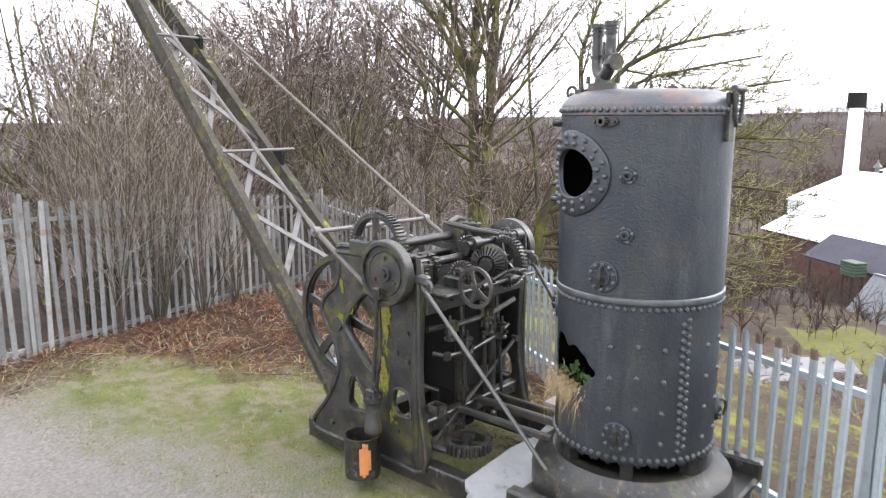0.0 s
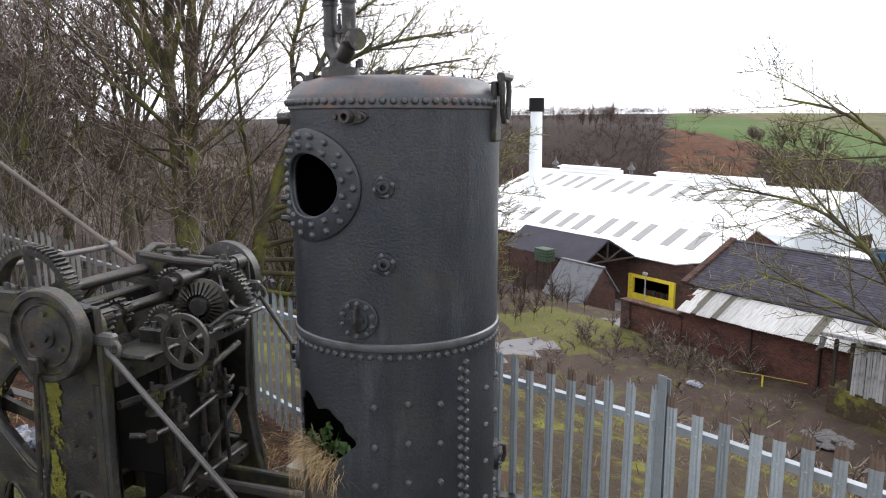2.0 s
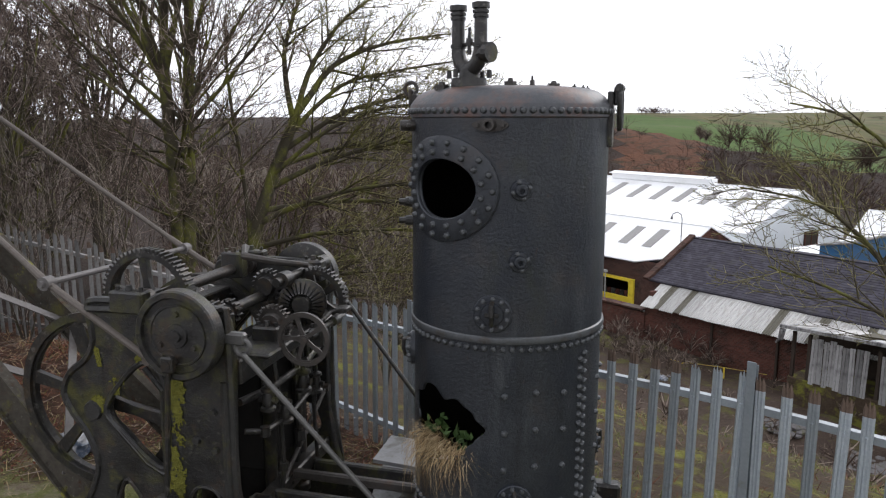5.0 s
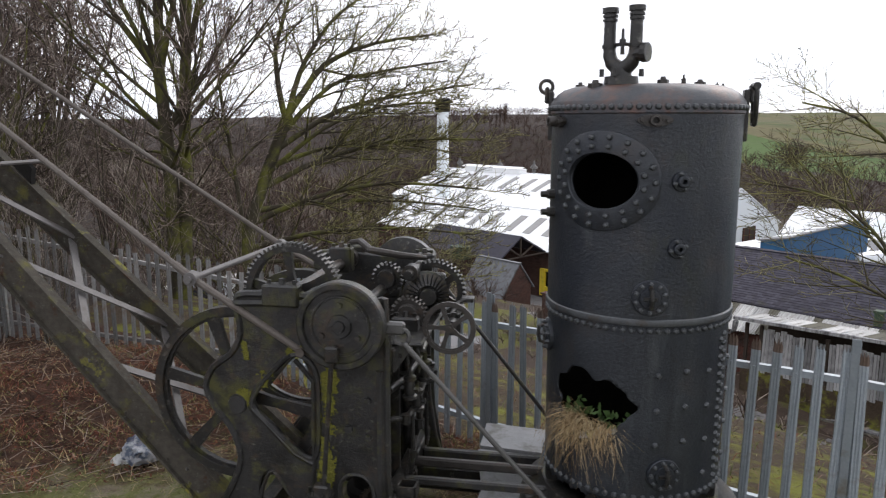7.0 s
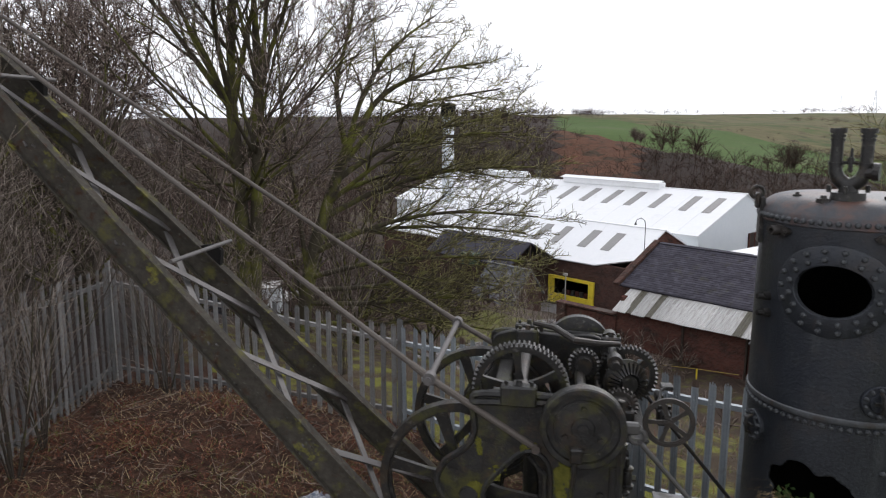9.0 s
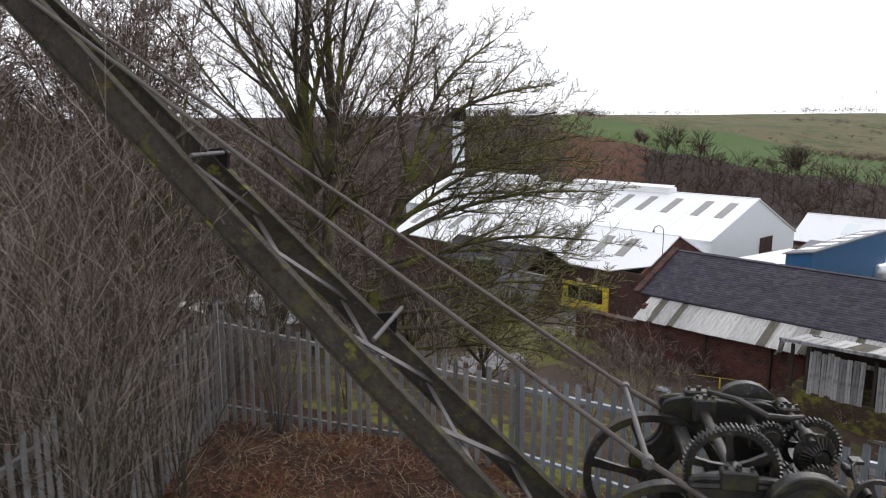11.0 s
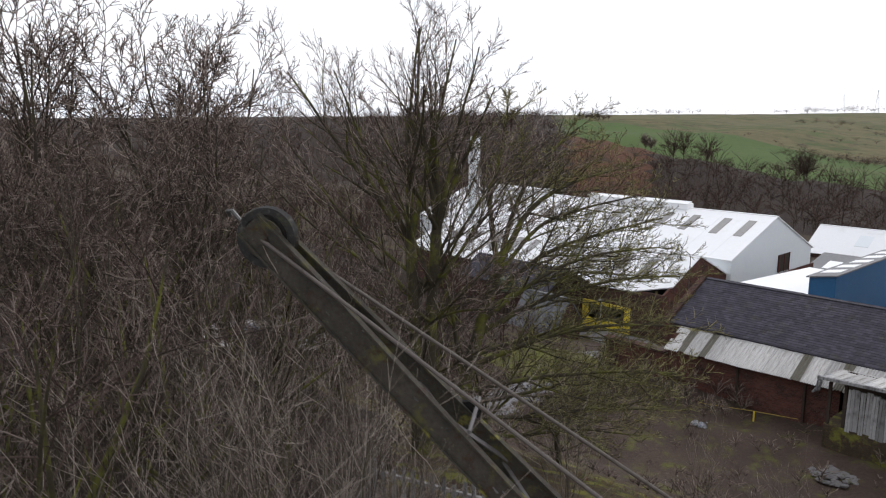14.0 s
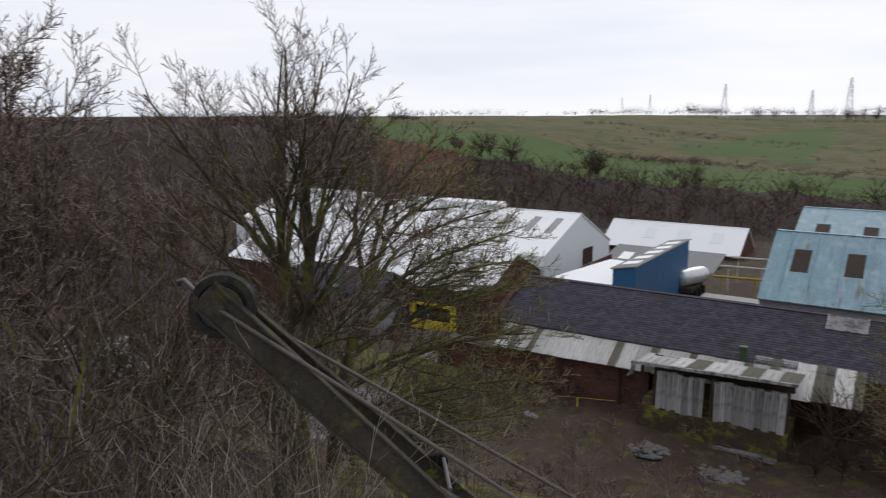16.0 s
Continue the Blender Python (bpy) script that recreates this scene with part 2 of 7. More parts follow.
WHITEWALL = mat("white_painted_cladding", (0.66, 0.70, 0.72), (0.74, 0.77, 0.78), None, 0.6, 0, 3, 0.2, 0.1)
ROOFLIGHT = mat("dull_grey_rooflight", (0.2, 0.195, 0.19), (0.31, 0.3, 0.285), (0.22, 0.2, 0.18), 0.5, 0, 6, 0.5, 0.1)
BRICK = mat("red_brick", (0.082, 0.031, 0.024), (0.135, 0.056, 0.042), (0.06, 0.038, 0.033), 0.9, 0, 9, 0.7, 0.5, (0.5, 0.7), 0.02)
SLATE = mat("blue_grey_slate", (0.038, 0.036, 0.046), (0.07, 0.067, 0.08), (0.055, 0.052, 0.048), 0.8, 0, 5, 0.5, 0.3, (0.55, 0.7), 0.02)
# Streaks down the slope: shading of the corrugation put into the colour.
RIBSHADE = (15, 0.22, 0.22)
SHEET = mat("weathered_corrugated_sheet", (0.40, 0.395, 0.385), (0.62, 0.61, 0.59), (0.33, 0.31, 0.28), 0.8, 0, 7, 1.1, 0.2, (0.52, 0.7), 0.01, vary=0.25, stretch=(1.6, 0.35, 0.35), layers=(((0.2, 0.185, 0.17), 1.3, RIBSHADE, 0.5, 0.64), ((0.24, 0.27, 0.30), 0.5, (1, 0.4, 0.4), 0.54, 0.66)))
DULLSHEET = mat("brown_grey_corrugated_sheet", (0.115, 0.108, 0.088), (0.18, 0.168, 0.138), (0.09, 0.085, 0.055), 0.8, 0, 5, 0.9, 0.2, layers=(((0.08, 0.075, 0.06), 1.3, RIBSHADE, 0.5, 0.64),))
BOARD = mat("bleached_grey_boards", (0.22, 0.22, 0.225), (0.40, 0.395, 0.39), (0.12, 0.115, 0.12), 0.9, 0, 5, 1.1, 0.5, (0.48, 0.62), 0.02, vary=0.4, stretch=(1, 1, 0.3), layers=(((0.06, 0.06, 0.065), 1.1, (14, 14, 0.25), 0.52, 0.66),))
DARKWOOD = mat("dark_wet_timber", (0.038, 0.030, 0.026), (0.068, 0.053, 0.042), None, 0.85, 0, 12, 1.5, 0.4)
YELLOW = mat("yellow_paint", (0.72, 0.55, 0.03), (0.80, 0.63, 0.05), (0.5, 0.37, 0.04), 0.5, 0, 8, 1.2, 0.1)
BLUEPAINT = mat("blue_painted_cladding", (0.014, 0.085, 0.20), (0.022, 0.115, 0.25), None, 0.55, 0, 3, 0.3, 0.1)
TEAL = mat("weathered_blue_green_roof", (0.125, 0.215, 0.26), (0.205, 0.32, 0.37), (0.27, 0.36, 0.40), 0.6, 0, 3, 0.35, 0.15, (0.5, 0.72), layers=(((0.12, 0.12, 0.115), 0.9, (1.6, 0.3, 0.3), 0.56, 0.7), ((0.3, 0.38, 0.42), 1.4, (2.5, 0.3, 0.3), 0.56, 0.7)))
GREYROOF = mat("grey_asbestos_roof", (0.182, 0.182, 0.190), (0.258, 0.258, 0.258), None, 0.8, 0, 3, 0.3, 0.1)
PATCHSLATE = mat("patched_grey_slate", (0.075, 0.078, 0.088), (0.15, 0.152, 0.16), (0.05, 0.05, 0.045), 0.75, 0, 5, 0.9, 0.4, (0.52, 0.66), 0.03)
CONCRETE = mat("pale_concrete", (0.36, 0.35, 0.33), (0.50, 0.49, 0.47), (0.25, 0.24, 0.21), 0.9, 0, 15, 0.9, 0.3)
WETPLATE = mat("wet_grey_deck_plate", (0.17, 0.17, 0.175), (0.28, 0.28, 0.285), (0.09, 0.085, 0.07), 0.4, 0, 10, 2.6, 0.3, (0.5, 0.65))
STAINLESS = mat("dull_steel_tank", (0.48, 0.50, 0.52), (0.62, 0.63, 0.64), (0.35, 0.35, 0.34), 0.35, 0.6, 5, 1.0, 0.05)
PYLON = mat("grey_lattice_steel", (0.38, 0.40, 0.42), (0.48, 0.50, 0.52), None, 0.7, 0.0, 2, 0.2, 0)
RUBBISH = mat("crumpled_white_plastic", (0.22, 0.225, 0.24), (0.40, 0.40, 0.41), (0.06, 0.08, 0.12), 0.5, 0, 12, 5, 0.6, (0.46, 0.56), 0.03)
RUBBLE = mat("grey_broken_rubble", (0.09, 0.085, 0.085), (0.19, 0.18, 0.18), (0.08, 0.08, 0.03), 0.95, 0, 9, 2, 0.6)
DIMBLUE = mat("dark_blue_steel", (0.012, 0.018, 0.03), (0.02, 0.028, 0.045), None, 0.6, 0, 3, 0.5, 0.1)
DULLYELLOW = mat("dull_yellow_paint", (0.30, 0.21, 0.03), (0.42, 0.31, 0.05), (0.12, 0.08, 0.04), 0.6, 0, 8, 1.2, 0.1)
GREENPAINT = mat("faded_green_paint", (0.025, 0.048, 0.026), (0.045, 0.075, 0.04), (0.04, 0.04, 0.03), 0.7, 0, 9, 2)


def by_island(name, *tones):
    """A plain rough material whose tone is picked for each loose piece."""
    m = bpy.data.materials.new(name)
    m.use_nodes = True
    n, l = m.node_tree.nodes, m.node_tree.links
    geo, ramp = n.new("ShaderNodeNewGeometry"), n.new("ShaderNodeValToRGB")
    while len(ramp.color_ramp.elements) < len(tones):
        ramp.color_ramp.elements.new(0.5)
    for k, (e, c) in enumerate(zip(ramp.color_ramp.elements, tones)):
        e.position, e.color = k / (len(tones) - 1), (*c, 1)
    l.new(geo.outputs["Random Per Island"], ramp.inputs[0])
    l.new(ramp.outputs[0], n["Principled BSDF"].inputs["Base Color"])
    n["Principled BSDF"].inputs["Roughness"].default_value = 0.85
    n["Principled BSDF"].inputs["Specular IOR Level"].default_value = 0.1
    return m


FARTWIG = by_island("far_winter_woodland", (0.02, 0.0135, 0.011), (0.043, 0.029, 0.024), (0.062, 0.042, 0.034), (0.078, 0.045, 0.032), (0.088, 0.072, 0.058))
DARKTWIG = by_island("dark_winter_twigs", (0.034, 0.024, 0.02), (0.075, 0.055, 0.045), (0.125, 0.094, 0.077), (0.195, 0.152, 0.127), (0.36, 0.3, 0.255))
# Darker copy of the dark twigs: shade of the wood put into the tones.
SHADETWIG = by_island("shaded_brown_twigs", (0.024, 0.016, 0.013), (0.05, 0.035, 0.029), (0.085, 0.06, 0.05), (0.125, 0.094, 0.08), (0.22, 0.18, 0.155))
MOSSTWIG = by_island("green_brown_twigs", (0.042, 0.034, 0.021), (0.085, 0.072, 0.041), (0.14, 0.124, 0.062), (0.2, 0.19, 0.066), (0.31, 0.285, 0.15))
TWIG = by_island("pale_brown_twigs", (0.075, 0.057, 0.047), (0.14, 0.112, 0.093), (0.24, 0.2, 0.166), (0.42, 0.365, 0.315))


HAY = by_island("dry_tuft", (0.10, 0.062, 0.03), (0.23, 0.155, 0.08), (0.36, 0.27, 0.15), (0.50, 0.40, 0.25))

# ---- mesh helpers ----
def thing(name, label, category, group="", m=None, kind=""):
    ob = new(name)
    ob.empty_display_size = 0.2
    if m is not None:
        ob.matrix_world = m
    return tagged(ob, label, category, group, kind)


def mesh_of(bm, material, smooth=False):
    me = bpy.data.meshes.new("mesh")
    bm.normal_update()
    bm.to_mesh(me)
    bm.free()
    for one in material if isinstance(material, (list, tuple)) else (material,):
        me.materials.append(one)
    if smooth:
        me.shade_smooth()
        me.set_sharp_from_angle(angle=radians(35))
    return me


def part(name, bm, material, parent, label="", smooth=False):
    ob = new(name, mesh_of(bm, material, smooth))
    ob.parent = parent
    return tagged(ob, label)


def share(name, me, parent, m):
    ob = new(name, me)
    ob.parent = parent
    ob.matrix_basis = m
    return ob


def raw(name, verts, faces, material, parent=None, smooth=False):
    me = bpy.data.meshes.new("mesh")
    me.from_pydata(verts, [], faces)
    for one in material if isinstance(material, (list, tuple)) else (material,):
        me.materials.append(one)
    if smooth:
        me.shade_smooth()
    ob = new(name, me)
    ob.parent = parent
    return ob


def box(bm, lo, hi, bevel=0.0, m=None):
    c, s = (Vector(lo) + Vector(hi)) / 2, Vector(hi) - Vector(lo)
    r = bmesh.ops.create_cube(bm, size=1.0, matrix=Matrix.Translation(c) @ Matrix.Diagonal((*s, 1)))
    vs = r["verts"]
    if bevel:
        es = list({e for v in vs for e in v.link_edges})
        rb = bmesh.ops.bevel(bm, geom=es, offset=bevel, segments=1, affect="EDGES")
        vs = list({v for f in rb["faces"] for v in f.verts} | {v for v in vs if v.is_valid})
    if m is not None:
        bmesh.ops.transform(bm, matrix=m, verts=[v for v in vs if v.is_valid])
    return vs


def rod(bm, p0, p1, r0, r1=None, n=10, caps=True):
    p0, p1 = Vector(p0), Vector(p1)
    d = p1 - p0
    m = Matrix.Translation((p0 + p1) / 2) @ d.to_track_quat("Z", "Y").to_matrix().to_4x4()
    return bmesh.ops.create_cone(bm, cap_ends=caps, segments=n, radius1=r0, radius2=r0 if r1 is None else r1, depth=d.length, matrix=m)["verts"]


def pipe(bm, pts, r, n=8):
    pts = [Vector(p) for p in pts]
    rings = []
    side = None
    for i, p in enumerate(pts):
        t = (pts[min(i + 1, len(pts) - 1)] - pts[max(i - 1, 0)]).normalized()
        if side is None:
            side = t.orthogonal().normalized()
        side = (side - t * side.dot(t)).normalized()
        up = t.cross(side)
        rr = r[i] if isinstance(r, (list, tuple)) else r
        rings.append([bm.verts.new(p + (side * math.cos(2 * math.pi * k / n) + up * math.sin(2 * math.pi * k / n)) * rr) for k in range(n)])
    for a, b in zip(rings, rings[1:]):
        for k in range(n):
            bm.faces.new((a[k], a[(k + 1) % n], b[(k + 1) % n], b[k]))
    bm.faces.new(rings[0][::-1])
    bm.faces.new(rings[-1])


def lathe(bm, prof, n=32, m=None):
    """Turn a profile of (radius, height) round z."""
    rings = []
    for r, z in prof:
        if r <= 1e-6:
            rings.append([bm.verts.new((0, 0, z))])
        else:
            rings.append([bm.verts.new((r * math.cos(2 * math.pi * k / n), r * math.sin(2 * math.pi * k / n), z)) for k in range(n)])
    for a, b in zip(rings, rings[1:]):
        for k in range(n):
            j = (k + 1) % n
            if len(a) == 1 and len(b) == 1:
                continue
            if len(a) == 1:
                bm.faces.new((a[0], b[j], b[k]))
            elif len(b) == 1:
                bm.faces.new((a[k], a[j], b[0]))
            else:
                bm.faces.new((a[k], a[j], b[j], b[k]))
    vs = [v for ring in rings for v in ring]
    if m is not None:
        bmesh.ops.transform(bm, matrix=m, verts=vs)
    return vs


def slab(bm, outline, t, m=None):
    """A flat outline in x, y of thickness t along z, centred."""
    lo = [bm.verts.new((x, y, -t / 2)) for x, y in outline]
    hi = [bm.verts.new((x, y, t / 2)) for x, y in outline]
    n = len(lo)
    fs = [bm.faces.new(lo[::-1]), bm.faces.new(hi)]
    for k in range(n):
        bm.faces.new((lo[k], lo[(k + 1) % n], hi[(k + 1) % n], hi[k]))
    if m is not None:
        bmesh.ops.transform(bm, matrix=m, verts=lo + hi)
    return lo + hi


def ring_band(bm, inner, outer, t, m=None):
    """A closed plate between two outlines of the same length, thickness t along z."""
    n = len(inner)
    a = [[bm.verts.new((x, y, z)) for x, y in o] for z in (-t / 2, t / 2) for o in (inner, outer)]
    il, ol, ih, oh = a
    for k in range(n):
        j = (k + 1) % n
        bm.faces.new((ih[k], oh[k], oh[j], ih[j]))
        bm.faces.new((il[j], ol[j], ol[k], il[k]))
        bm.faces.new((ol[k], ol[j], oh[j], oh[k]))
        bm.faces.new((il[j], il[k], ih[k], ih[j]))
    vs = [v for r in a for v in r]
    if m is not None:
        bmesh.ops.transform(bm, matrix=m, verts=vs)
    return vs


def circle(r, n=32, cx=0.0, cy=0.0):
    return [(cx + r * math.cos(2 * math.pi * k / n), cy + r * math.sin(2 * math.pi * k / n)) for k in range(n)]


def toothed(r, teeth, h):
    out = []
    for k in range(teeth):
        for f, rr in ((0.0, r - h), (0.28, r - h), (0.4, r), (0.72, r), (0.84, r - h)):
            a = 2 * math.pi * (k + f) / teeth
            out.append((rr * math.cos(a), rr * math.sin(a)))
    return out

# ---- the lie of the land ----
FENCE = [(-9.2, 1.0), (-6.6, 7.8), (-4.57, 13.08), (-1.14, 10.24), (0.44, 7.5), (2.07, 4.94), (3.7, 2.38), (6.9, -2.7)]
U, V = (0.34, -0.9404), (0.9404, 0.34)


def site(u, v, z=0.0):
    """A place in the factory's own grid: u along the sheds, v away from the crane."""
    return Vector((U[0] * u + V[0] * v, U[1] * u + V[1] * v, z))


def ease(a):
    a = np.clip(a, 0, 1)
    return a * a * (3 - 2 * a)


def cloud_of(x, y, s, seed=0.0):
    return (np.sin(x * s + seed) * np.sin(y * s * 1.13 + seed * 1.7) + 0.5 * np.sin(x * s * 2.3 + y * s * 1.1 + seed) + 0.3 * np.sin(y * s * 4.1 - x * s * 2.9 + seed * 2.1)) / 1.8


def land(x, y):
    x, y = np.asarray(x, float), np.asarray(y, float)
    d = 0.85 * x + 0.53 * y - 4.35
    dl = -0.933 * x + 0.358 * y - 8.95
    u, v = U[0] * x + U[1] * y, V[0] * x + V[1] * y
    h = -0.2 + 0.2 * ease((-x - 3) / 3.5) + 0.04 * cloud_of(x, y, 1.1, 2.0) + 0.3 * np.exp(-((x + 3.6) ** 2 + (y - 10.6) ** 2) / 2.2)
    h = h + (0.05 * cloud_of(x, y, 3.1, 7.0) + 0.035 * cloud_of(x, y, 9.0, 3.0)) * ease((y - 7.6) / 1.0) * ease((16 - y) / 2) + 0.012 * cloud_of(x, y, 8.0, 1.0)
    fall = np.maximum(11.4 * ease((d + 0.5) / 29 + 0.02) - 0.02, 6.5 * ease(dl / 34))
    h = h - np.where((d > -0.5) | (dl > 0), fall, 0) + 0.35 * cloud_of(x, y, 0.45, 5.0) * ease(d / 12)
    h = h - 3.2 * ease((v - 37) / 16) * ease((d - 20) / 10)
    top = -6.2 - 6.2 * np.tanh((u + 125) / 50) + 2.6 * ease((-128 - u) / 38)
    bank = ease((v - 138) / 66)
    h = h * (1 - bank) + top * bank
    rise = ease((v - 205) / 700)
    h = h + (12.5 - top) * rise + 3.6 * ease((v - 203) / 78) * ease((-178 - u) / 58) * (1 - ease((v - 420) / 300)) + 1.2 * cloud_of(x, y, 0.021, 1.0) * ease((v - 160) / 60)
    return h


def height(x, y):
    return float(land(x, y))


def spread_axis(c, near, far, n):
    t = np.linspace(-1, 1, n)
    k = 9.0
    return c + near * t + (far - near) * np.sinh(k * t) / math.sinh(k)


gx, gy = np.meshgrid(spread_axis(-1.0, 26, 3200, 340), spread_axis(9.0, 26, 3200, 340), indexing="ij")
gz = land(gx, gy)
n0, n1 = gx.shape
gverts = np.stack([gx, gy, gz], -1).reshape(-1, 3)
idx = np.arange(n0 * n1).reshape(n0, n1)
gfaces = np.stack([idx[:-1, :-1], idx[1:, :-1], idx[1:, 1:], idx[:-1, 1:]], -1).reshape(-1, 4)
mid = gverts[gfaces].mean(1)
mx, my = mid[:, 0], mid[:, 1]
md, mdl = 0.85 * mx + 0.53 * my - 4.35, -0.933 * mx + 0.358 * my - 8.95
mu, mv = U[0] * mx + U[1] * my, V[0] * mx + V[1] * my
w1, w2 = cloud_of(mx, my, 1.7, 3.0) + 0.7 * cloud_of(mx, my, 7.3, 1.0), cloud_of(mx, my, 0.05, 4.0)
region = np.zeros(len(mid), int)
inside = (md < 0.1) & (mdl < 0.1)
region[(md >= 0.1)] = 3
region[(mdl >= 0.1) & (md < 8)] = 6
region[(md > 21) & (mv > 15) & (mv < 140)] = 4
region[(mv < 60) & (mu < -50 + 3 * w2)] = 6
region[(np.abs(mu + 36.8 + 0.1 * (mv - 30)) < 1.7) & (mv > 21) & (mv < 54)] = 5
region[(np.abs(mv - 51.5) < 2.4) & (mu > -52) & (mu < -33)] = 5
region[(mv > 31.2 + 0.5 * w1) & (mv < 38.5) & (mu > -44) & (mu < -33.6) & (mv > 31.2 - 0.35 * (mu + 40))] = 10
region[(mv >= 132)] = 6
region[(mv >= 142) & (mv < 206) & (mu > -0.86 * mv + 5 * w2) & (mu < -0.68 * mv + 6 * w2)] = 9
region[(mv >= 203 + 6 * w2)] = 8
region[(mv >= 203 + 6 * w2) & (mv < 282 - 0.25 * np.maximum(mu + 100, -60) + 10 * w2) & (mu > -260)] = 7
region[(mv >= 330) & (mv < 560) & (mu > -104 + 0.1 * (mv - 330) + 8 * w2) & (mu < -46 - 0.02 * (mv - 330))] = 7
region[(mv >= 185) & (mu < -170 - 0.83 * (mv - 200) + 3 * w2)] = 6
gme = bpy.data.meshes.new("ground")
gme.from_pydata(gverts.tolist(), [], gfaces.tolist())
for one in (NEARGROUND, LITTER, PATH, SCRUB, YARD, TARMAC, WOODFLOOR, FIELD, ROUGHF, BRACKEN, GRASS):
    gme.materials.append(one)
gme.polygons.foreach_set("material_index", region.astype(np.int32))
gme.shade_smooth()
tagged(new("ground", gme), "mossy turf and leaf litter falling to a factory yard and fields", "ground", kind="structure")


# ---- bare winter trees ----
def tubes(segs, sides):
    """Vertices and faces for many tapered sticks: rows of p0, p1, r0, r1."""
    s = np.array(segs, float)
    p0, p1, r0, r1 = s[:, 0:3], s[:, 3:6], s[:, 6], s[:, 7]
    d = p1 - p0
    d /= np.linalg.norm(d, axis=1)[:, None] + 1e-9
    ref = np.where(np.abs(d[:, 2:3]) > 0.8, np.array([[1.0, 0, 0]]), np.array([[0, 0, 1.0]]))
    a = np.cross(d, ref)
    a /= np.linalg.norm(a, axis=1)[:, None] + 1e-9
    b = np.cross(d, a)
    ang = 2 * np.pi * np.arange(sides) / sides
    off = a[:, None, :] * np.cos(ang)[None, :, None] + b[:, None, :] * np.sin(ang)[None, :, None]
    v = np.concatenate([p0[:, None] + off * r0[:, None, None], p1[:, None] + off * r1[:, None, None]], 1)
    base = (np.arange(len(s)) * 2 * sides)[:, None]
    k = np.arange(sides)
    f = np.stack([k, (k + 1) % sides, (k + 1) % sides + sides, k + sides], -1)
    return v.reshape(-1, 3), (base[:, :, None] + f[None]).reshape(-1, 4)


def stick_mesh(groups, materials):
    vs, fs, ms, o = [], [], [], 0
    for segs, sides, mi in groups:
        if not len(segs):
            continue
        v, f = tubes(segs, sides)
        vs.append(v)
        fs.append(f + o)
        ms.append(np.full(len(f), mi, np.int32))
        o += len(v)
    me = bpy.data.meshes.new("sticks")
    me.from_pydata(np.concatenate(vs).tolist(), [], np.concatenate(fs).tolist())
    for one in materials:
        me.materials.append(one)
    me.polygons.foreach_set("material_index", np.concatenate(ms))
    me.shade_smooth()
    return me


def run_mesh(runs, sides, material):
    """One mesh of many unbroken tapered tubes; each run is a list of points with a radius."""
    vs, fs, o = [], [], 0
    by_length = collections.defaultdict(list)
    for r in runs:
        by_length[len(r)].append(r)
    for n, group in sorted(by_length.items()):
        a = np.array(group, float)
        p, r = a[:, :, :3], a[:, :, 3]
        t = np.gradient(p, axis=1)
        t /= np.linalg.norm(t, axis=2)[:, :, None] + 1e-9
        way = p[:, -1] - p[:, 0]
        ref = np.where(np.abs(way[:, 2:3]) > 0.8 * np.linalg.norm(way, axis=1)[:, None], np.array([[1.0, 0.1, 0]]), np.array([[0.1, 0, 1.0]]))[:, None, :]
        x = np.cross(t, np.broadcast_to(ref, t.shape))
        x /= np.linalg.norm(x, axis=2)[:, :, None] + 1e-9
        y = np.cross(t, x)
        ang = 2 * np.pi * np.arange(sides) / sides
        ring = p[:, :, None] + (x[:, :, None] * np.cos(ang)[:, None] + y[:, :, None] * np.sin(ang)[:, None]) * r[:, :, None, None]
        m = len(group)
        ids = o + np.arange(m * n * sides).reshape(m, n, sides)
        nxt = np.roll(ids, -1, axis=2)
        fs.append(np.stack([ids[:, :-1], nxt[:, :-1], nxt[:, 1:], ids[:, 1:]], -1).reshape(-1, 4))
        vs.append(ring.reshape(-1, 3))
        o += m * n * sides
    v, f = np.concatenate(vs), np.concatenate(fs)
    me = bpy.data.meshes.new("boughs")
    me.vertices.add(len(v))
    me.vertices.foreach_set("co", v.ravel())
    me.loops.add(f.size)
    me.loops.foreach_set("vertex_index", f.ravel().astype(np.int32))
    me.polygons.add(len(f))
    me.polygons.foreach_set("loop_start", np.arange(0, f.size, 4, dtype=np.int32))
    me.update(calc_edges=True)
    me.materials.append(material)
    me.shade_smooth()
    return me


